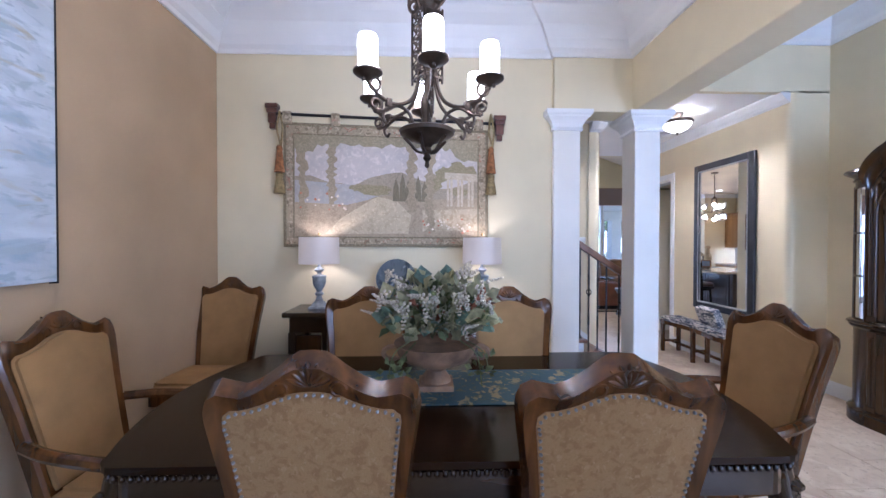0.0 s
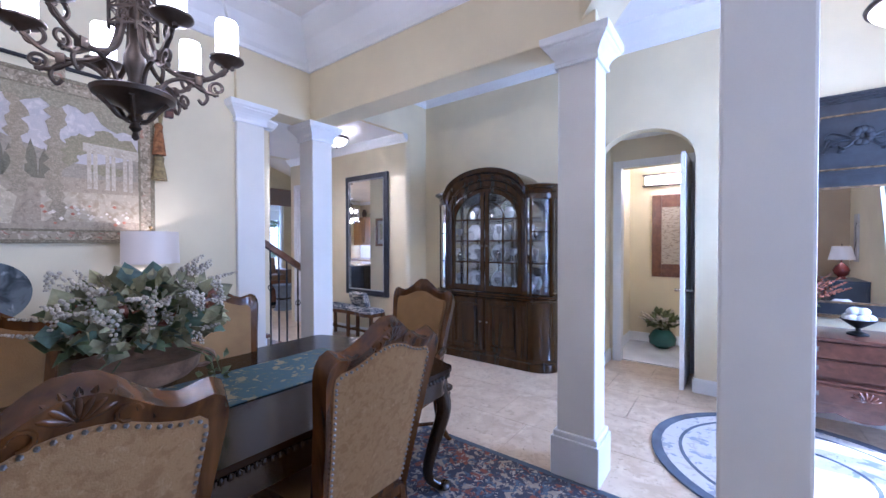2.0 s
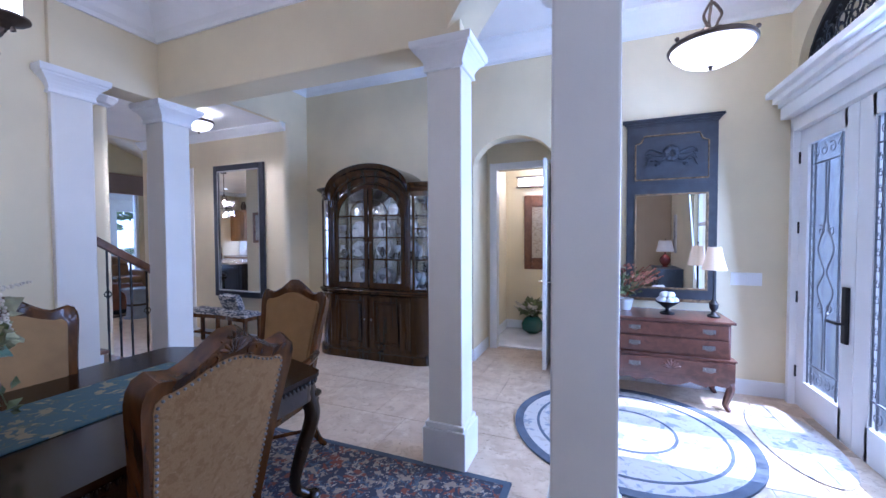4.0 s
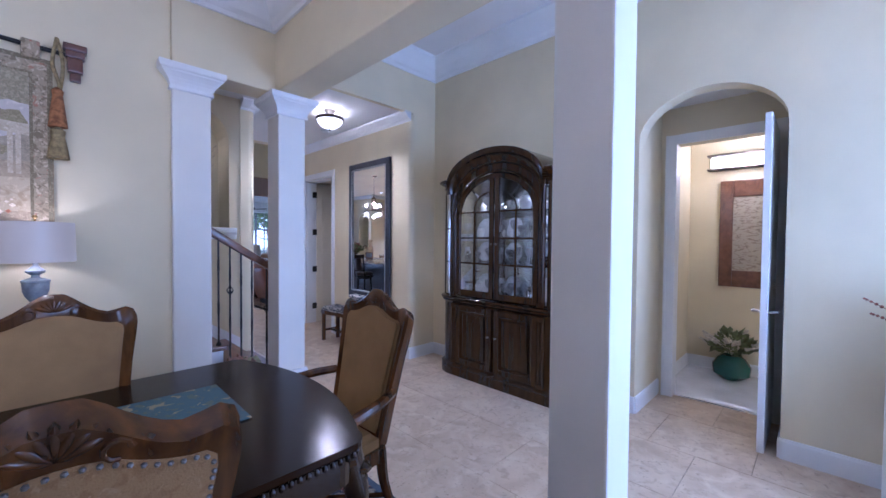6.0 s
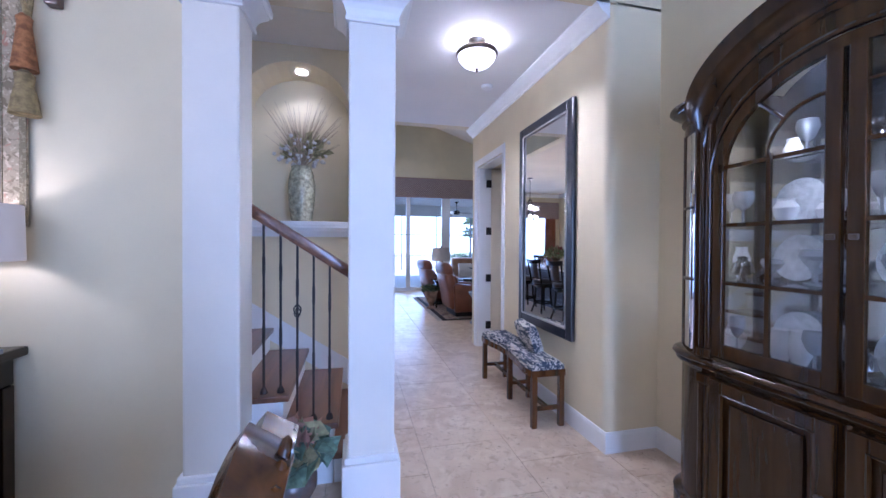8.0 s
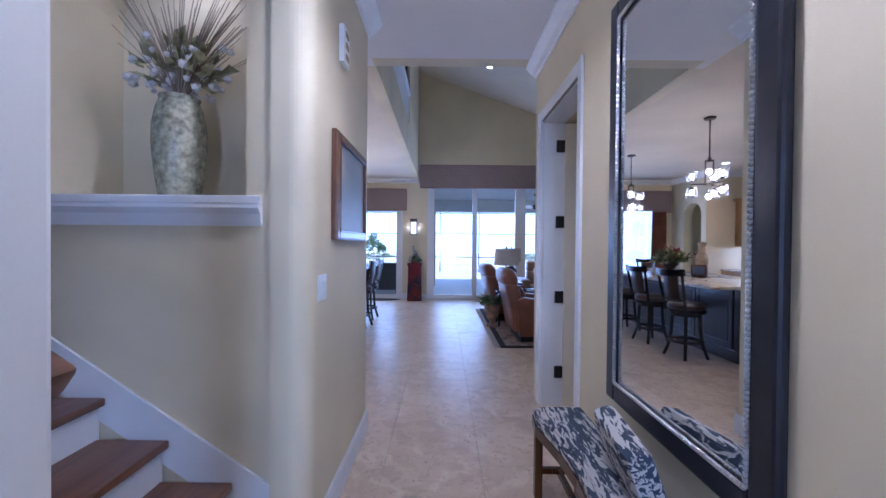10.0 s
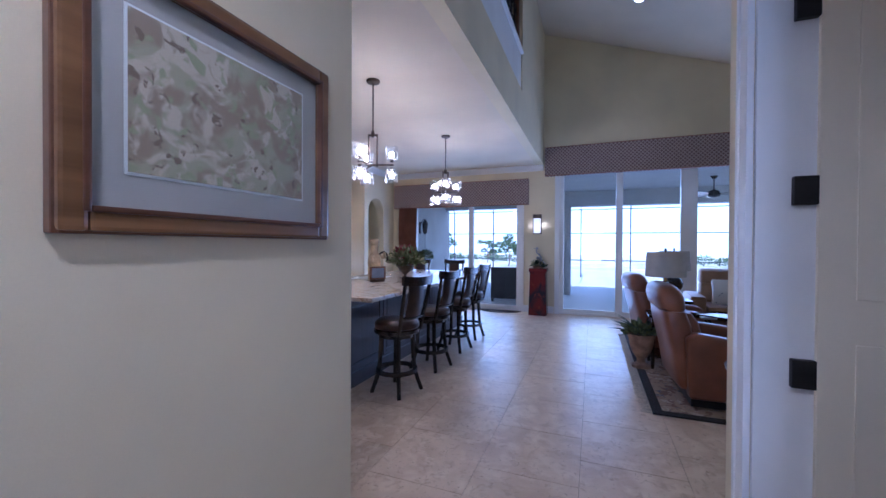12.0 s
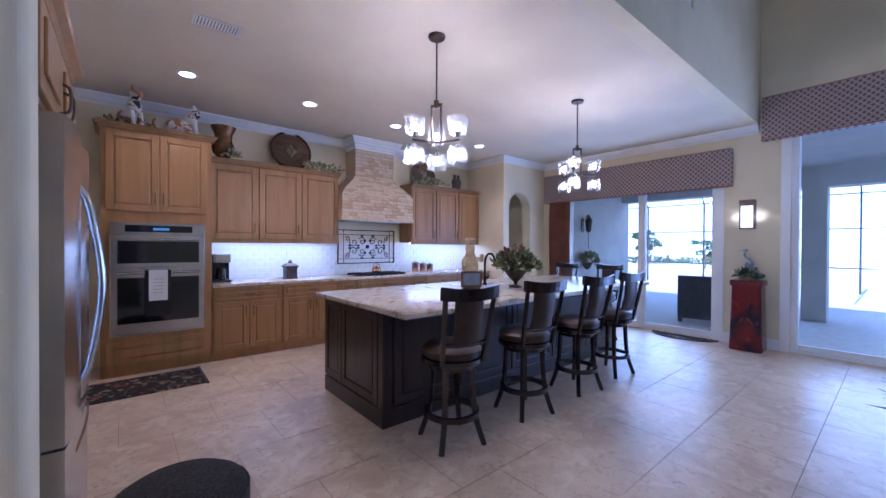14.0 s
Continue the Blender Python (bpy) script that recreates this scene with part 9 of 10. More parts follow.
part("spout", tube(bmesh.new(), smooth_line([(0, 0, 0.08), (0, 0, 0.26), (0.03, 0, 0.34), (0.09, 0, 0.36), (0.14, 0, 0.32), (0.15, 0, 0.24)]), 0.013, 8), BLACKIRON, fc, smooth=True)
part("lever", tube(bmesh.new(), [(0, 0.016, 0.07), (0, 0.07, 0.10)], 0.008, 6), BLACKIRON, fc)
sk = thing("sink", "stainless undermount sink in the island worktop", "sink")
bm = bmesh.new()
for a in ((-3.62, -3.60, 4.10, 4.75), (-3.22, -3.20, 4.10, 4.75), (-3.60, -3.22, 4.10, 4.12), (-3.60, -3.22, 4.73, 4.75)):
    box(bm, a[0], a[1], a[2], a[3], 0.9205, 0.924)
part("rim", bm, STEEL, sk)
# flat sheet; the basin's shade is put into its darker steel colour
part("basin", B(-3.60, -3.22, 4.12, 4.73, 0.9202, 0.9215), material("steel with painted basin shade", (0.25, 0.25, 0.26), 0.3, 1.0), sk)

km = thing("kitchen_mat", "dark floral mat before the oven", "rug")
part("rug_field", B(-5.2, -4.60, 0.95, 1.87, 0.0, 0.010, bevel=0.003), DARKRUG, km)
part("binding", B(-5.22, -4.58, 1.87, 1.89, 0.0, 0.012), BLACKIRON, km)
RATTAN = pattern("dark woven rattan", (0.016, 0.014, 0.013), [((0.045, 0.038, 0.032), 55, 0.5, 0.05)], 0.7, bump=1.0, fine=120)
wc = thing("pet_bed", "low dark woven round pet bed beside the refrigerator", "pet bed", pose(-2.46, 1.45, 0) @ Matrix.Diagonal((0.9, 0.9, 0.95, 1)))
part("cushion", lathe(bmesh.new(), [(0.30, 0.0), (0.33, 0.02), (0.335, 0.12), (0.31, 0.175), (0.26, 0.205), (0.15, 0.22), (0.005, 0.222)], 40), RATTAN, wc, smooth=True)
for k in range(4):
    z = 0.015 + 0.035 * k
    part("weave_band", lathe(bmesh.new(), [(0.325, z), (0.342, z + 0.004), (0.342, z + 0.024), (0.325, z + 0.028)], 40, ring=True), RATTAN, wc, smooth=True)


# ---- great room: furniture, sliding doors and lanai ----
def lattice(name, ground, line, dot, scale):
    """A woven diamond lattice: lines and dots on a ground."""
    m = material(name, ground, 0.85, vary=0.08, scale=6, fine=240, bump=0.15)
    t = m.node_tree
    b = t.nodes["Principled BSDF"]
    last = b.inputs["Base Color"].links[0].from_socket
    co = t.nodes.new("ShaderNodeTexCoord")
    mp = t.nodes.new("ShaderNodeMapping")
    mp.inputs["Rotation"].default_value = (0, radians(45), 0)
    mp.inputs["Scale"].default_value = (1.0, 0.0, 1.0)
    t.links.new(co.outputs["Object"], mp.inputs["Vector"])
    for feature, lo, hi, colour in (("F1", 0.30, 0.24, dot), ("DISTANCE_TO_EDGE", 0.12, 0.07, line)):
        v = t.nodes.new("ShaderNodeTexVoronoi")
        v.feature = feature
        v.inputs["Scale"].default_value, v.inputs["Randomness"].default_value = scale, 0.0
        t.links.new(mp.outputs[0], v.inputs["Vector"])
        r = t.nodes.new("ShaderNodeMapRange")
        r.inputs["From Min"].default_value, r.inputs["From Max"].default_value = lo, hi
        t.links.new(v.outputs["Distance"], r.inputs["Value"])
        x = t.nodes.new("ShaderNodeMix")
        x.data_type = "RGBA"
        t.links.new(r.outputs[0], x.inputs["Factor"])
        t.links.new(last, x.inputs["A"])
        x.inputs["B"].default_value = (*colour, 1)
        last = x.outputs["Result"]
    t.links.new(last, b.inputs["Base Color"])
    return m


def loft(bm, sections, n=28, power=4.0):
    """Rounded-box slices (cx, cy, z, half x, half y) skinned from bottom to top."""
    rings = []
    for cx, cy, z, hx, hy in sections:
        ring = []
        for i in range(n):
            a = 2 * math.pi * i / n
            c, s = math.cos(a), math.sin(a)
            ring.append(bm.verts.new((cx + hx * math.copysign(abs(c) ** (2 / power), c), cy + hy * math.copysign(abs(s) ** (2 / power), s), z)))
        rings.append(ring)
    for a, b in zip(rings, rings[1:]):
        for i in range(n):
            bm.faces.new((a[i], a[(i + 1) % n], b[(i + 1) % n], b[i]))
    bm.faces.new(rings[0][::-1])
    bm.faces.new(rings[-1])
    return bm


VALANCE = lattice("brown lattice drapery weave", (0.29, 0.215, 0.185), (0.40, 0.33, 0.30), (0.14, 0.085, 0.085), 21.0)
RECLINER = material("russet leather", (0.23, 0.085, 0.042), 0.38, vary=0.12, scale=5, fine=90, bump=0.12, coat=0.1)
TANLEATHER = material("tan sofa leather", (0.30, 0.165, 0.075), 0.45, vary=0.12, scale=5, fine=90, bump=0.12)
CURTAIN = material("rust curtain cloth", (0.28, 0.115, 0.065), 0.85, vary=0.1, scale=6, fine=200, bump=0.1)
GLAZE = pattern("dark red pottery glaze", (0.16, 0.022, 0.022), [((0.03, 0.022, 0.03), 3.5, 0.48, 0.15), ((0.24, 0.05, 0.03), 8, 0.60, 0.10)], 0.14, stretch=(1, 1, 0.6), bump=0.02)
LINEN = material("grey-white linen shade", (0.58, 0.56, 0.53), 0.85, vary=0.04, scale=12, fine=300, bump=0.1)
GREATRUG = pattern("tan and rust figured rug", (0.34, 0.25, 0.17), [((0.20, 0.12, 0.09), 9, 0.54, 0.03), ((0.46, 0.38, 0.28), 13, 0.57, 0.03), ((0.10, 0.11, 0.14), 17, 0.62, 0.02)], 0.95, bump=0.6, fine=300)
FRINGE = material("cream rug fringe", (0.62, 0.56, 0.46), 0.95, vary=0.15, scale=60, fine=300, bump=0.4)
PILLOW = pattern("white leaf-print cloth", (0.66, 0.64, 0.60), [((0.16, 0.19, 0.22), 7, 0.62, 0.02)], 0.9, bump=0.2)
BLUEGREY = material("blue-grey painted metal", (0.30, 0.35, 0.44), 0.35, 0.3, vary=0.08, scale=8)
DARKFRAME = material("bronze cage aluminium", (0.06, 0.065, 0.075), 0.5, 0.3, vary=0.1)
WICKER = pattern("dark resin wicker", (0.035, 0.033, 0.036), [((0.075, 0.07, 0.07), 60, 0.5, 0.05)], 0.6, bump=1.0, fine=110)
SPIKY = material("dark green blade", (0.045, 0.095, 0.045), 0.45, vary=0.2, scale=20, island=0.3)
WILD = material("sunny garden leaf", (0.10, 0.16, 0.07), 0.7, vary=0.2, scale=8, island=0.35)


def valance(x0, x1, z0, z1):
    v = thing("valance", "upholstered cornice valance in brown lattice fabric over the sliding door", "valance", group="valances")
    part("board", B(x0, x1, 7.78, 7.898, z0, z1, bevel=0.008), VALANCE, v)
    part("piping", tube(bmesh.new(), [(x0, 7.778, z0 + 0.004), (x1, 7.778, z0 + 0.004)], 0.006, 6), CURTAIN, v)
    part("piping", tube(bmesh.new(), [(x0, 7.778, z1 - 0.004), (x1, 7.778, z1 - 0.004)], 0.006, 6), CURTAIN, v)


valance(-4.87, -1.76, 2.23, 2.76)
valance(-1.43, 3.70, 2.79, 3.36)

# pleated curtain panel
bm = bmesh.new()
cols = [(-4.75 + 0.45 * i / 72, 7.80 + 0.035 * math.sin(i * 0.92) + 0.008 * math.sin(i * 0.37)) for i in range(73)]
rows = [[bm.verts.new((x + 0.006 * math.sin(9 * z + 40 * x), y + (0.012 * math.sin(3 * z)), z)) for x, y in cols] for z in (0.015, 0.5, 1.0, 1.5, 2.0, 2.3)]
back = [[bm.verts.new((v.co.x, v.co.y + 0.006, v.co.z)) for v in r] for r in rows]
for g, flip in ((rows, False), (back, True)):
    for a, b in zip(g, g[1:]):
        for i in range(len(a) - 1):
            f = (a[i], a[i + 1], b[i + 1], b[i])
            bm.faces.new(f[::-1] if flip else f)
single("curtain", bm, CURTAIN, "rust brown pleated curtain beside the sliding door", "curtain", smooth=True)


def sliding_door(x0, x1, z1, bars):
    d = thing("sliding_door", "white framed glass sliding door to the lanai", "door", kind="structure")
    bm = bmesh.new()
    box(bm, x0, x0 + 0.07, 7.94, 8.08, 0, z1)
    box(bm, x1 - 0.07, x1, 7.94, 8.08, 0, z1)
    box(bm, x0 + 0.07, x1 - 0.07, 7.94, 8.08, z1 - 0.07, z1)
    box(bm, x0 + 0.07, x1 - 0.07, 7.94, 8.08, 0, 0.035)
    part("door_frame", bm, WHITE, d, "white aluminium frame")
    edge = [(x0 + 0.07, 0)] + list(bars) + [(x1 - 0.07, 0)]
    for c, w in bars:
        part("stile", B(c - w / 2, c + w / 2, 7.955, 8.065, 0.035, z1 - 0.07, bevel=0.004), WHITE, d, "white meeting stile")
    for (a, wa), (b, wb) in zip(edge, edge[1:]):
        g = part("pane", B(a + wa / 2 + 0.001, b - wb / 2 - 0.001, 8.005, 8.012, 0.036, z1 - 0.071), PANE, d, "clear glass pane")
        g.visible_shadow = False
        part("rail", B(a + wa / 2, b - wb / 2, 7.98, 8.04, 0.036, 0.10), WHITE, d)
    for c, w in bars[:1]:
        part("handle", B(c + 0.01, c + 0.03, 7.925, 7.955, 0.98, 1.18, bevel=0.005), WHITE, d)


sliding_door(-4.45, -1.95, 2.42, [(-3.04, 0.10)])
sliding_door(-1.14, 3.46, 2.95, [(-0.04, 0.12), (1.12, 0.26), (2.30, 0.10)])
casing_bm = bmesh.new()
for a, b, z in ((-1.95, -1.86, 2.42), (-1.24, -1.14, 2.95)):
    box(casing_bm, a, b, 7.875, 7.899, 0, z, bevel=0.004)
structure("trim_sliding_doors", casing_bm, WHITE, "white casing beside the sliding doors")

# glazed pedestal with a heron and a plant
p = thing("pedestal", "tall square pedestal in dark red glazed pottery", "pedestal", pose(-1.53, 7.69, 0))
part("body", loft(bmesh.new(), [(0, 0, 0, 0.172, 0.172), (0, 0, 0.01, 0.178, 0.178), (0, 0, 0.5, 0.165, 0.165), (0, 0, 0.84, 0.158, 0.158), (0, 0, 0.86, 0.166, 0.166)], 40, 9), GLAZE, p, smooth=True)
part("rim", loft(bmesh.new(), [(0, 0, 0.86, 0.170, 0.170), (0, 0, 0.87, 0.178, 0.178), (0, 0, 0.915, 0.178, 0.178), (0, 0, 0.93, 0.168, 0.168)], 40, 9), GLAZE, p, "thick dark glazed rim", True)
he = bmesh.new()
tube(he, smooth_line([(0.0, 0, 0.12), (0.05, 0, 0.20), (0.02, 0, 0.27), (-0.03, 0, 0.30), (-0.05, 0, 0.35), (-0.03, 0, 0.395)]), 0.022, 8, 0.013)
tube(he, smooth_line([(0.14, 0, 0.08), (0.06, 0, 0.16), (0.0, 0, 0.20), (-0.03, 0, 0.21)]), 0.012, 10, 0.035)
sphere(he, (-0.035, 0, 0.40), 0.022, 10, (1.3, 0.8, 0.8))
tube(he, [(-0.05, 0, 0.402), (-0.13, 0, 0.385)], 0.007, 6, 0.001)
tube(he, [(0.03, 0.012, 0.15), (0.02, 0.015, 0.0)], 0.005, 6)
tube(he, [(0.04, -0.012, 0.15), (0.04, -0.015, 0.0)], 0.005, 6)
single("heron_figurine", he, material("grey-blue painted metal", (0.34, 0.36, 0.40), 0.4, 0.4, vary=0.2, scale=20), "slim grey heron figure on the red pedestal", "figurine", pose(-1.53, 7.69, 0.93, 0, 0, -15), smooth=True)
pl = thing("pedestal_plant", "small mixed green plant at the heron's feet", "plant", pose(-1.53, 7.66, 0.93))
part("dish", lathe(bmesh.new(), [(0.09, 0), (0.10, 0.02), (0.105, 0.045), (0.09, 0.045), (0.02, 0.03)], 18), URN, pl, smooth=True)
part("foliage", leaf_clump(bmesh.new(), 70, (0.02, -0.03, 0.07), (0.13, 0.10, 0.05), 0.08, 91, long=2.6), SPIKY, pl)
part("pale_foliage", leaf_clump(bmesh.new(), 40, (0.02, -0.04, 0.08), (0.13, 0.10, 0.05), 0.07, 92, long=2.6), PALELEAF, pl)

# wall sconce
s = thing("wall_sconce", "bronze framed sconce with a lit frosted pane", "sconce", pose(-1.58, 7.9, 1.62))
part("back_plate", B(-0.085, 0.085, -0.02, -0.002, 0, 0.40), IRON, s)
bm = bmesh.new()
for a in ((-0.085, -0.07, 0, 0.40), (0.07, 0.085, 0, 0.40), (-0.07, 0.07, 0.0, 0.018), (-0.07, 0.07, 0.32, 0.40)):
    box(bm, a[0], a[1], -0.105, -0.021, a[2], a[3])
part("frame", bm, IRON, s, "dark bronze box frame")
part("diffuser", B(-0.069, 0.069, -0.098, -0.022, 0.019, 0.319), glow("lit frosted pane", (1.0, 0.93, 0.82), 0.55), s, "glowing frosted pane")
for x in (-1.70, -1.46):
    bulb("sconce_bulb", (x, 7.84, 1.80), 0.22, 0.03)

mat_ = bmesh.new()
prism(mat_, [(0.45 * math.cos(math.pi * i / 24), -0.30 * math.sin(math.pi * i / 24)) for i in range(25)][::-1], 0.012, Matrix.Translation((-2.35, 7.86, 0.0)))
single("half_round_mat", mat_, DARKRUG, "dark half-round mat inside the sliding door", "rug")


# rug under the seating
r = thing("area_rug", "tan figured rug with a dark border and cream fringe", "rug")
part("rug_field", B(0.12, 3.0, 3.52, 6.30, 0.0, 0.012), GREATRUG, r)
bm = bmesh.new()
for a in ((-0.05, 3.0, 3.35, 3.43), (-0.05, 3.0, 6.38, 6.46), (-0.05, 0.03, 3.43, 6.38)):
    box(bm, *a, 0.0, 0.013)
part("border", bm, material("black-brown rug border", (0.018, 0.014, 0.014), 0.95, vary=0.2, scale=40, fine=300, bump=0.5), r, "dark border band")
bm = bmesh.new()
for a in ((0.03, 3.0, 3.43, 3.52), (0.03, 3.0, 6.30, 6.38), (0.03, 0.12, 3.52, 6.30)):
    box(bm, *a, 0.0, 0.0125)
part("inner_band", bm, GREATRUG, r)
bm = bmesh.new()
rnd = random.Random(5)
for i in range(230):
    y = 3.36 + i * 0.0134
    tube(bm, [(-0.05, y, 0.006), (-0.085, y + rnd.uniform(-0.008, 0.008), 0.005), (-0.125 - rnd.uniform(0, 0.02), y + rnd.uniform(-0.014, 0.014), 0.003)], 0.0035, 4, 0.002)
tagged(part("fringe", bm, FRINGE, r, "cream knotted fringe"), "cream knotted fringe", kind="stuff")


def recliner(at):
    c = thing("recliner", "russet leather recliner with a tall rounded back", "armchair", at, group="pair of recliners")
    part("base", B(-0.33, 0.33, -0.30, 0.36, 0.0, 0.09, bevel=0.01), BLACKIRON, c, "dark swivel base")
    bk = part("backrest", loft(bmesh.new(), [(0, -0.33, 0.14, 0.32, 0.05), (0, -0.34, 0.18, 0.34, 0.075), (0, -0.36, 0.45, 0.355, 0.10), (0, -0.40, 0.68, 0.36, 0.115), (0, -0.425, 0.785, 0.35, 0.105), (0, -0.43, 0.80, 0.345, 0.098)], 36, 4.5), RECLINER, c, smooth=True)
    part("headrest", loft(bmesh.new(), [(0, -0.43, 0.805, 0.345, 0.098), (0, -0.44, 0.83, 0.362, 0.118), (0, -0.455, 0.92, 0.355, 0.125), (0, -0.465, 0.98, 0.325, 0.105), (0, -0.47, 1.015, 0.27, 0.07), (0, -0.47, 1.025, 0.20, 0.03)], 36, 3.6), RECLINER, bk, "stitched head roll", True)
    part("lumbar_cushion", loft(bmesh.new(), [(0, -0.22, 0.44, 0.25, 0.06), (0, -0.24, 0.50, 0.265, 0.085), (0, -0.29, 0.70, 0.26, 0.08), (0, -0.32, 0.78, 0.24, 0.05)], 30, 3.5), RECLINER, bk, smooth=True)
    part("seat", loft(bmesh.new(), [(0, 0.07, 0.30, 0.27, 0.37), (0, 0.07, 0.33, 0.285, 0.385), (0, 0.07, 0.43, 0.285, 0.385), (0, 0.07, 0.465, 0.27, 0.36), (0, 0.07, 0.475, 0.22, 0.30)], 36, 5), RECLINER, c, smooth=True)
    for q in (-1, 1):
        bm = bmesh.new()
        prism(bm, [(-0.33, 0.09), (0.44, 0.09), (0.46, 0.14), (0.46, 0.50), (0.43, 0.55), (0.36, 0.57), (-0.10, 0.615), (-0.28, 0.64), (-0.36, 0.60)], 0.13, Matrix.Translation((q * 0.355 - 0.065, 0, 0)) @ ALONG_Y(0))
        bmesh.ops.bevel(bm, geom=list(bm.edges), offset=0.028, segments=3, profile=0.6, affect="EDGES")
        part("arm", bm, RECLINER, c, smooth=True)
    part("footrest", loft(bmesh.new(), [(0, 0.43, 0.10, 0.26, 0.03), (0, 0.435, 0.13, 0.275, 0.045), (0, 0.435, 0.38, 0.275, 0.045), (0, 0.43, 0.41, 0.26, 0.03)], 30, 6), RECLINER, c, smooth=True)
    return c


one = recliner(pose(0.56, 3.95, 0.0131, 0, 0, -88))
copy_thing(one, pose(0.44, 5.47, 0.0131, 0, 0, -84))


def table_lamp_grey(x, y, z, r0):
    l = thing("drum_table_lamp", "unlit lamp with a grey-white drum shade and dark urn base", "lamp", pose(x, y, z), group="great room table lamps")
    part("foot", lathe(bmesh.new(), [(0.085, 0), (0.085, 0.02), (0.05, 0.035), (0.03, 0.05)], 24), BRASS, l, smooth=True)
    part("body", lathe(bmesh.new(), [(0.03, 0.05), (0.08, 0.12), (0.115, 0.19), (0.12, 0.24), (0.09, 0.30), (0.04, 0.34), (0.025, 0.37)], 28), DARKWOOD, l, "dark ribbed urn body", True)
    part("neck", lathe(bmesh.new(), [(0.022, 0.37), (0.018, 0.42), (0.010, 0.43), (0.010, 0.60)], 14), BRASS, l, smooth=True)
    part("shade", lathe(bmesh.new(), [(r0, 0.42), (r0 * 0.92, 0.70), (r0 * 0.92 - 0.004, 0.70), (r0 - 0.004, 0.42)], 44, ring=True), LINEN, l, smooth=True)
    part("finial", lathe(bmesh.new(), [(0.008, 0.60), (0.008, 0.71), (0.016, 0.72), (0.012, 0.74), (0.003, 0.75)], 12), IRON, l, smooth=True)
    part("shade_ring", B(-r0 * 0.92, r0 * 0.92, -0.004, 0.004, 0.69, 0.696), BRASS, l)


def end_table(x, y, w, h, label):
    t = thing("end_table", label, "table", pose(x, y, 0.0131))
    part("top", B(-w, w, -w, w, h - 0.03, h, bevel=0.008), DARKWOOD, t)
    part("apron", B(-w + 0.03, w - 0.03, -w + 0.03, w - 0.03, h - 0.10, h - 0.031), DARKWOOD, t)
    part("shelf", B(-w + 0.03, w - 0.03, -w + 0.03, w - 0.03, 0.14, 0.16), DARKWOOD, t)
    for a in (-1, 1):
        for b in (-1, 1):
            part("leg", lathe(bmesh.new(), [(0.016, 0), (0.022, 0.10), (0.016, 0.2), (0.024, h - 0.15), (0.024, h - 0.10)], 12, (a * (w - 0.045), b * (w - 0.045), 0)), DARKWOOD, t, smooth=True)


end_table(0.27, 4.80, 0.20, 0.60, "dark wood end table between the recliners")
table_lamp_grey(0.26, 4.84, 0.6131, 0.21)
end_table(0.60, 6.22, 0.20, 0.60, "dark wood end table beside the sofa")
table_lamp_grey(0.58, 6.20, 0.6131, 0.21)

# urn with a spiky plant
u = thing("urn_plant", "aged urn with spiky dark green leaves beside the rug", "plant", pose(0.0, 4.66, 0.0131) @ Matrix.Diagonal((0.88, 0.88, 0.95, 1)))
part("urn", lathe(bmesh.new(), [(0.11, 0), (0.11, 0.03), (0.05, 0.06), (0.05, 0.10), (0.11, 0.18), (0.145, 0.28), (0.15, 0.34), (0.17, 0.38), (0.175, 0.40), (0.15, 0.40), (0.13, 0.36), (0.02, 0.34)], 28), URN, u, smooth=True)
bm = bmesh.new()
rnd = random.Random(8)
for k in range(34):
    a, L, lift = rnd.uniform(0, 6.28), rnd.uniform(0.28, 0.46), rnd.uniform(0.25, 1.1)
    d = Vector((math.cos(a), math.sin(a), 0))
    side = Vector((-d.y, d.x, 0))
    pts = [Vector((0, 0, 0.36)) + d * L * q * math.cos(lift * (1 - 0.4 * q)) + Vector((0, 0, L * q * math.sin(lift) - 0.22 * L * q * q)) for q in (0.05, 0.35, 0.7, 1.0)]
    w = [0.012, 0.024, 0.018, 0.001]
    left = [bm.verts.new(q + side * v + Vector((0, 0, v * 0.5))) for q, v in zip(pts, w)]
    mid = [bm.verts.new(q) for q in pts]
    right = [bm.verts.new(q - side * v + Vector((0, 0, v * 0.5))) for q, v in zip(pts, w)]
    for i in range(3):
        bm.faces.new((left[i], left[i + 1], mid[i + 1], mid[i]))
        bm.faces.new((mid[i], mid[i + 1], right[i + 1], right[i]))
part("blades", bm, SPIKY, u, "long arching blades", True)
part("low_leaves", leaf_clump(bmesh.new(), 110, (0, 0, 0.42), (0.19, 0.19, 0.07), 0.09, 93, long=2.4), LEAF, u)


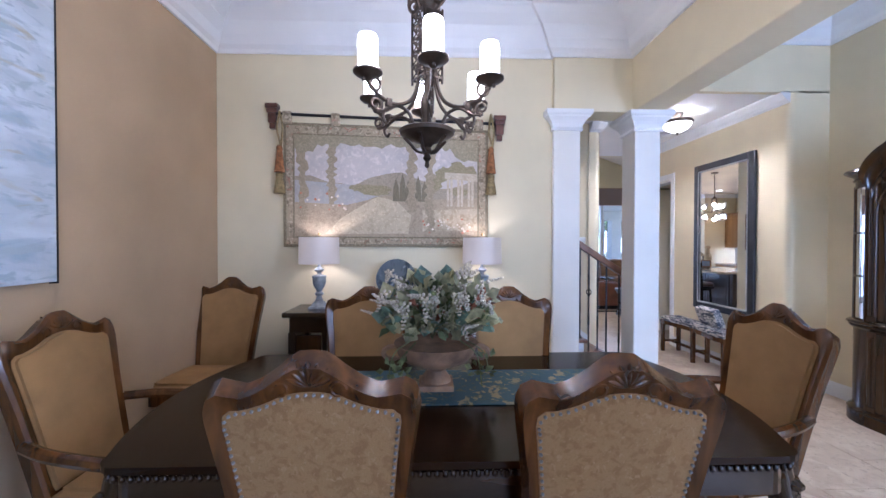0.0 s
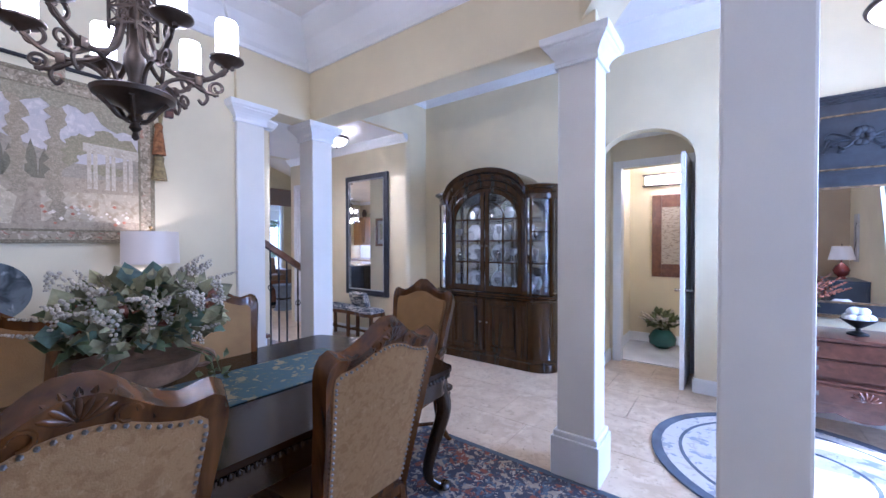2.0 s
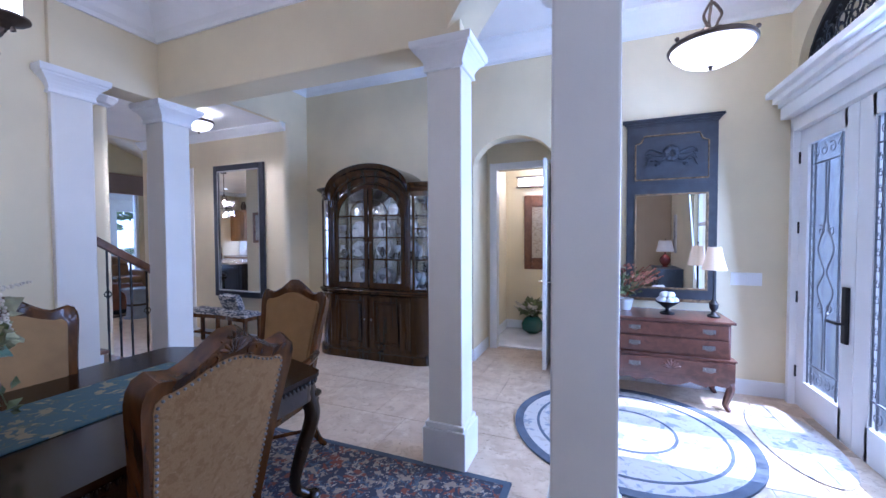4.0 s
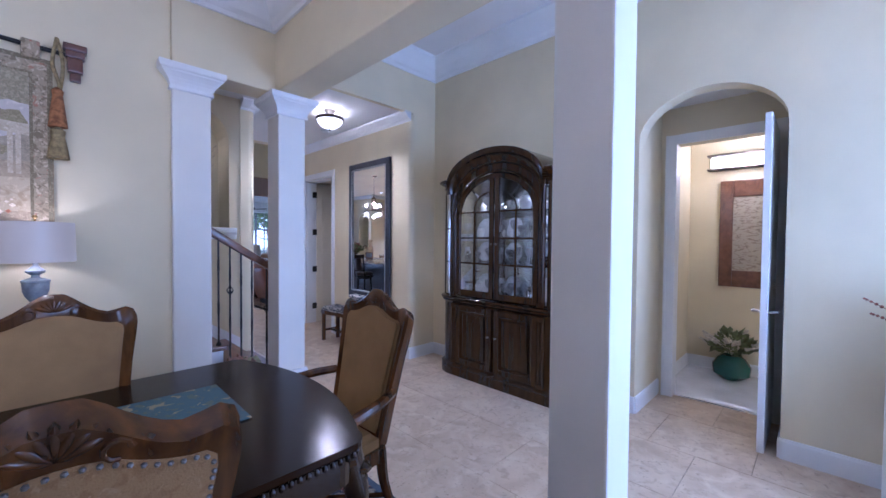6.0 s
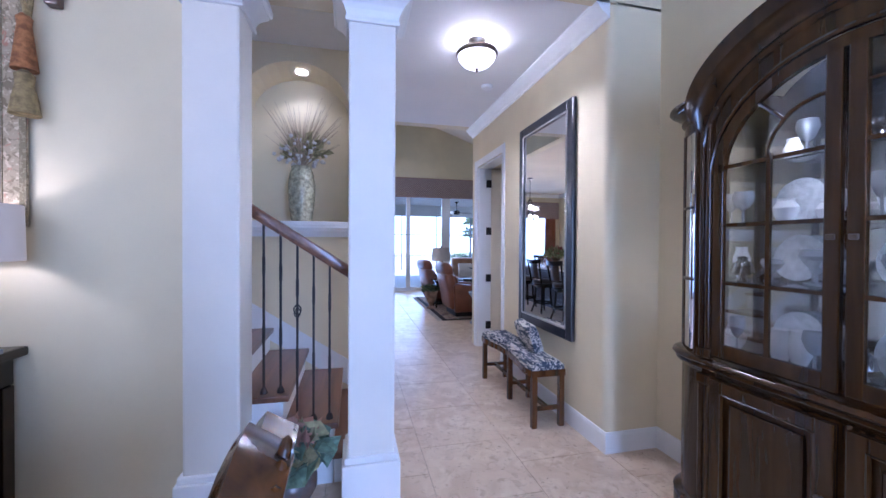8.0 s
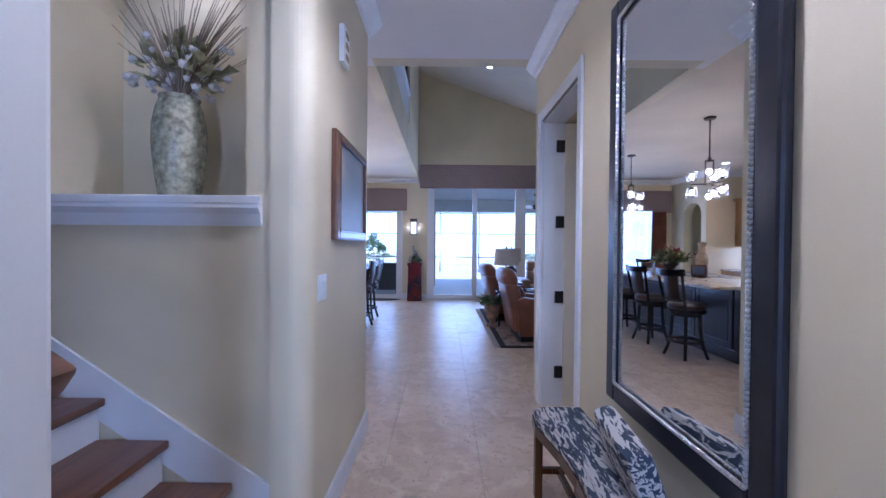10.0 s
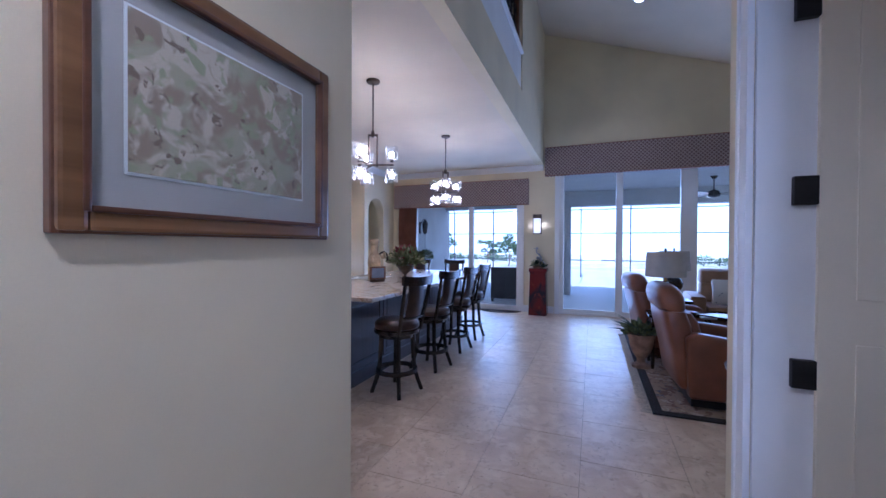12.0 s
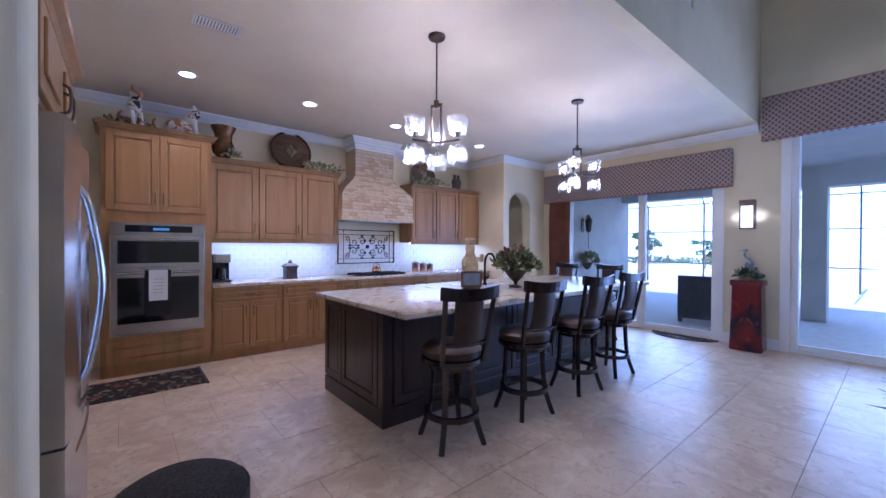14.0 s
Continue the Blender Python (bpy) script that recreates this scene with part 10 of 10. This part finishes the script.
def sofa(at):
    c = thing("sofa", "tan leather reclining sofa", "sofa", at)
    part("base", B(-1.0, 1.0, -0.40, 0.42, 0.03, 0.28, bevel=0.03), TANLEATHER, c, smooth=True)
    for q in (-1, 1):
        part("arm", B(q * 0.93 - 0.11, q * 0.93 + 0.11, -0.42, 0.46, 0.03, 0.62, bevel=0.05), TANLEATHER, c, smooth=True)
        part("seat_cushion", B(q * 0.405 - 0.40, q * 0.405 + 0.40, -0.26, 0.45, 0.281, 0.47, bevel=0.05), TANLEATHER, c, smooth=True)
        b = part("back_cushion", loft(bmesh.new(), [(q * 0.41, -0.28, 0.40, 0.385, 0.10), (q * 0.41, -0.30, 0.45, 0.40, 0.13), (q * 0.41, -0.34, 0.74, 0.40, 0.13), (q * 0.41, -0.35, 0.77, 0.39, 0.11)], 30, 5), TANLEATHER, c, smooth=True)
        part("head_cushion", loft(bmesh.new(), [(q * 0.41, -0.35, 0.775, 0.39, 0.11), (q * 0.41, -0.36, 0.80, 0.40, 0.135), (q * 0.41, -0.38, 0.97, 0.395, 0.12), (q * 0.41, -0.39, 1.01, 0.36, 0.07)], 30, 5), TANLEATHER, b, smooth=True)
    for x in (-0.9, 0.9):
        for y in (-0.34, 0.36):
            part("foot", B(x - 0.03, x + 0.03, y - 0.03, y + 0.03, 0.0, 0.031), DARKWOOD, c)


sofa(pose(1.95, 7.05, 0, 0, 0, 176))
pw = loft(bmesh.new(), [(0, 0, -0.20, 0.20, 0.012), (0, 0, -0.17, 0.215, 0.045), (0, 0, 0, 0.20, 0.085), (0, 0, 0.17, 0.215, 0.045), (0, 0, 0.20, 0.20, 0.012)], 30, 7)
single("throw_pillow", pw, PILLOW, "white throw pillow with dark leaf print on the sofa", "pillow", pose(1.40, 6.76, 0.685, 24, 0, 170), smooth=True)

# folding tray table before the recliner
t = thing("tray_table", "small dark tray table with a pale top and curled iron legs", "table", pose(0.82, 4.74, 0.0131, 0, 0, 0))
part("tray", B(-0.26, 0.26, -0.18, 0.18, 0.60, 0.62, bevel=0.005), material("pale glossy tray", (0.45, 0.45, 0.45), 0.2, vary=0.05), t)
part("edge", lathe(bmesh.new(), [(0.27, 0.59), (0.285, 0.595), (0.285, 0.628), (0.27, 0.632)], 4, ring=True, squash=(1.3, 0.95)), DARKWOOD, t)
for y in (-0.14, 0.14):
    part("leg", tube(bmesh.new(), [(-0.2, y, 0.60), (0, y, 0.33), (0.2, y, 0.0)], 0.010, 6), BLACKIRON, t)
    part("leg", tube(bmesh.new(), [(0.2, y, 0.60), (0, y + 0.021, 0.30), (-0.2, y, 0.0)], 0.010, 6), BLACKIRON, t)
    part("curl", tube(bmesh.new(), [(a, y, b) for a, _, b in scroll(0.20, 0.50, 0.02, 0.07, 1.2, 0.0)], 0.008, 6), BLACKIRON, t)

# drum side table by the door casing
t = thing("drum_side_table", "round blue-grey metal drum side table", "table", pose(0.57, 3.0, 0))
part("top", lathe(bmesh.new(), [(0.20, 0.50), (0.215, 0.515), (0.225, 0.55), (0.215, 0.56), (0.205, 0.545), (0.01, 0.54)], 36), BLUEGREY, t, smooth=True)
part("body", lathe(bmesh.new(), [(0.20, 0), (0.20, 0.02), (0.165, 0.05), (0.145, 0.25), (0.16, 0.44), (0.20, 0.50)], 36), BLUEGREY, t, smooth=True)
part("band", lathe(bmesh.new(), [(0.146, 0.23), (0.152, 0.235), (0.152, 0.265), (0.146, 0.27)], 36, ring=True), BLACKIRON, t, smooth=True)

# scrolled iron railing of the loft
lr = thing("loft_railing", "black wrought iron scrollwork railing along the loft opening", "railing")
part("handrail", B(-1.575, -1.515, 1.76, 5.29, 4.99, 5.04, bevel=0.012), STAIRWOOD, lr, "brown wooden handrail")
part("bottom_rail", B(-1.553, -1.537, 1.76, 5.29, 4.20, 4.22), BLACKIRON, lr)
part("top_rail", B(-1.553, -1.537, 1.76, 5.29, 4.88, 4.90), BLACKIRON, lr)
part("newel", B(-1.58, -1.51, 5.215, 5.285, 4.13, 5.12, bevel=0.01), STAIRWOOD, lr, "square wooden end post")
for k in range(17):
    y = 1.86 + 0.20 * k
    part("baluster", tube(bmesh.new(), [(-1.545, y, 4.13), (-1.545, y, 4.99)], 0.008, 6), BLACKIRON, lr)
    bm = bmesh.new()
    for cz, st in ((4.65, 0.0), (4.42, math.pi)):
        tube(bm, [(-1.545, y + 0.1 + a, b) for a, _, b in scroll(0, cz, 0.015, 0.085, 1.4, st)], 0.006, 5)
    part("scroll", bm, BLACKIRON, lr)

# recessed light in the vaulted ceiling
slope = math.degrees(math.atan2(5.712 - 3.227, 7.0))
l = thing("recessed_light", "lit recessed light in the vaulted ceiling", "light", pose(0.10, 6.35, 5.712 - 0.355 * 1.60 - 0.003, 0, slope, 0))
part("trim_ring", lathe(bmesh.new(), [(0.065, -0.006), (0.09, -0.004), (0.092, 0.0), (0.065, 0.0)], 24, ring=True), WHITE, l, smooth=True)
part("lens", lathe(bmesh.new(), [(0.066, -0.004), (0.001, -0.003)], 24), RECESS, l)
downlight("vault_spot", (0.10, 6.35, 5.11), 14.0, 110)

# ---- lanai and pool cage ----
f = thing("ceiling_fan", "dark lanai ceiling fan with leaf-shaped blades", "fan", pose(1.9, 9.6, 2.9))
part("canopy", lathe(bmesh.new(), [(0.02, -0.07), (0.06, -0.03), (0.07, -0.001)], 18), BLACKIRON, f, smooth=True)
part("rod", tube(bmesh.new(), [(0, 0, -0.30), (0, 0, -0.05)], 0.012, 8), BLACKIRON, f)
part("motor", lathe(bmesh.new(), [(0.04, -0.46), (0.10, -0.44), (0.12, -0.38), (0.10, -0.33), (0.03, -0.29)], 22), BLACKIRON, f, smooth=True)
for k in range(5):
    m = Matrix.Rotation(radians(72 * k + 10), 4, "Z") @ Matrix.Translation((0, 0, -0.40)) @ Matrix.Rotation(radians(10), 4, "X")
    bm = prism(bmesh.new(), [(0.10, -0.02), (0.20, -0.05), (0.36, -0.10), (0.52, -0.10), (0.64, -0.03), (0.66, 0.02), (0.58, 0.09), (0.40, 0.10), (0.22, 0.05), (0.10, 0.02)], 0.008, m)
    part("blade", bm, DARKWOOD, f, "leaf-shaped blade")

a = thing("wicker_armchair", "dark resin wicker armchair on the lanai", "armchair", pose(-2.55, 9.55, -0.015, 0, 0, 8))
part("backrest", B(-0.38, 0.38, -0.38, -0.28, 0.08, 0.86, bevel=0.02), WICKER, a)
for q in (-1, 1):
    part("arm", B(q * 0.34 - 0.05, q * 0.34 + 0.05, -0.279, 0.36, 0.08, 0.62, bevel=0.02), WICKER, a)
part("seat", B(-0.28, 0.28, -0.279, 0.36, 0.10, 0.34, bevel=0.015), WICKER, a)
part("cushion", B(-0.275, 0.275, -0.26, 0.37, 0.341, 0.45, bevel=0.03), BLUEGREY, a)
for x in (-0.34, 0.34):
    for y in (-0.33, 0.31):
        part("foot", B(x - 0.03, x + 0.03, y - 0.03, y + 0.03, 0.0, 0.08), WICKER, a)
pot = thing("potted_plant", "small green plant in a dark pot on the lanai", "plant", pose(-2.05, 9.9, -0.015))
part("stand", lathe(bmesh.new(), [(0.16, 0), (0.16, 0.02), (0.03, 0.04), (0.03, 0.60), (0.18, 0.63), (0.18, 0.65)], 18), BLACKIRON, pot, smooth=True)
part("pot", lathe(bmesh.new(), [(0.07, 0.65), (0.11, 0.75), (0.12, 0.78), (0.10, 0.78), (0.01, 0.75)], 18), URN, pot, smooth=True)
part("foliage", leaf_clump(bmesh.new(), 50, (0, 0, 0.84), (0.10, 0.10, 0.06), 0.07, 94), LEAF, pot)

w = thing("wall_lantern", "dark carriage lantern on the lanai wall", "lantern", pose(-4.9, 9.3, 1.85))
part("back_plate", B(0.001, 0.02, -0.05, 0.05, -0.16, 0.16, bevel=0.004), BLACKIRON, w)
part("bracket", tube(bmesh.new(), smooth_line([(0.01, 0, 0.08), (0.08, 0, 0.20), (0.15, 0, 0.24)]), 0.009, 6), BLACKIRON, w)
part("cage", lathe(bmesh.new(), [(0.03, -0.16), (0.06, -0.13), (0.085, 0.10), (0.095, 0.11), (0.05, 0.17), (0.02, 0.22), (0.004, 0.25)], 6, (0.15, 0, 0)), BLACKIRON, w, "six-sided lantern cage")
part("finial", tube(bmesh.new(), [(0.15, 0, -0.16), (0.15, 0, -0.55)], 0.006, 6), BLACKIRON, w)
wp = thing("wall_plant", "trailing green plant in a wall basket", "plant", pose(-4.9, 9.3, 0.95))
part("basket", lathe(bmesh.new(), [(0.03, -0.10), (0.10, -0.02), (0.12, 0.06), (0.10, 0.06), (0.02, -0.02)], 16, (0.125, 0, 0)), BLACKIRON, wp, smooth=True)
part("foliage", leaf_clump(bmesh.new(), 130, (0.17, 0, 0.10), (0.16, 0.22, 0.17), 0.10, 95), LEAF, wp)


def pool_cage():
    """A screened frame: posts, rails, and rafters that slope up from the far side."""
    c = thing("pool_cage", "dark aluminium pool cage of thin posts, rails and sloping rafters", "cage", kind="structure")
    n = 0
    for k in range(10):
        x = -9 + 2.0 * k
        part("post", B(x - 0.025, x + 0.025, 18.0, 18.05, -0.015, 3.0), DARKFRAME, c)
        part("rafter", tube(bmesh.new(), [(x, 18.02, 3.0), (x, 16.3, 4.3), (x, 11.6, 4.5)], 0.025, 5), DARKFRAME, c)
    for z in (0.75, 1.95, 3.0):
        part("rail", B(-9, 9, 18.01, 18.04, z - 0.02, z + 0.02), DARKFRAME, c)
    for k in range(6):
        y = 12.2 + 1.15 * k
        part("post", B(5.0, 5.05, y - 0.025, y + 0.025, -0.015, 3.0), DARKFRAME, c)
        part("purlin", tube(bmesh.new(), [(5.02, y, 3.0), (3.6, y, 4.3), (-8, y, 4.5)], 0.022, 5), DARKFRAME, c)
    for z in (0.75, 1.95, 3.0):
        part("rail", B(5.01, 5.04, 11.6, 18.0, z - 0.02, z + 0.02), DARKFRAME, c)


pool_cage()


def garden_tree(x, y, h, seed, group):
    t = thing("tree", "leafy garden tree beyond the pool cage", "tree", pose(x, y, -0.22), group=group)
    r = random.Random(seed)
    bm = bmesh.new()
    tube(bm, smooth_line([(0, 0, 0), (0.1, 0.05, h * 0.25), (0.0, 0.1, h * 0.55), (0.1, 0, h * 0.8)]), 0.02 * h, 8, 0.01 * h)
    ends = []
    for k in range(9):
        a, z = r.uniform(0, 6.28), h * r.uniform(0.3, 0.7)
        e = (h * 0.30 * math.cos(a), h * 0.30 * math.sin(a), z + h * r.uniform(0.1, 0.28))
        tube(bm, smooth_line([(0.05, 0.05, z), (e[0] * 0.5, e[1] * 0.5, z + 0.04 * h), e]), 0.012 * h, 6, 0.004 * h)
        ends.append(e)
    part("trunk", bm, STAIRWOOD, t, smooth=True)
    bm = bmesh.new()
    for k, e in enumerate(ends + [(0, 0, h * 0.9)]):
        leaf_clump(bm, 150, e, (h * 0.15, h * 0.15, h * 0.11), 0.06 * h, seed * 20 + k, long=2.0)
    part("crown", bm, WILD, t, "loose uneven crown")


for i, (x, y, h) in enumerate(((-6.5, 29, 2.4), (-9.5, 34, 2.0), (11.0, 32, 5.0), (15.5, 35, 6.0), (-15, 38, 3.0), (20, 33, 6.5))):
    garden_tree(x, y, h, 31 + i, "garden trees")
bm = bmesh.new()
rnd = random.Random(77)
for k in range(46):
    x = (-22 + 0.65 * k if k < 24 else 8 + 0.7 * (k - 24)) + rnd.uniform(-0.5, 0.5)
    leaf_clump(bm, 120, (x, 36 + rnd.uniform(0, 6), 0.05), (0.9, 0.6, rnd.uniform(0.25, 0.6)), 0.16, 500 + k, long=1.8)
single("shrubs", bm, WILD, "low green shrubs along the garden edge", "shrubs", kind="stuff")


def floor_tiles():
    """Square tiles in staggered rows; the ones nearest the walk stand as pieces of their own."""
    size, gap = 0.60, 0.004
    bm = bmesh.new()
    box(bm, gap / 2, size - gap / 2, gap / 2, size - gap / 2, -0.008, 0.0)
    one = mesh("tile", bm, TILE)
    floor = bpy.data.objects["floor"]
    rest, count = bmesh.new(), 0
    cols = int(11.6 / size) + 1
    for i in range(cols):
        x = -6.0 + i * size + 0.015
        shift = 0.30 if i % 2 else 0.0
        for j in range(26):
            y = -6.84 + j * size + shift - 0.05
            if y > 7.95 or x > 5.4:
                continue
            if -4.4 < x < 1.3 and -4.7 < y and count < 300:
                ob = new("tile", one)
                ob.parent, ob.location = floor, (x, y, 0)
                count += 1
            else:
                box(rest, x + gap / 2, x + size - gap / 2, y + gap / 2, y + size - gap / 2, -0.008, 0.0)
    tagged(part("tile_field", rest, TILE, floor), kind="stuff")


floor_tiles()
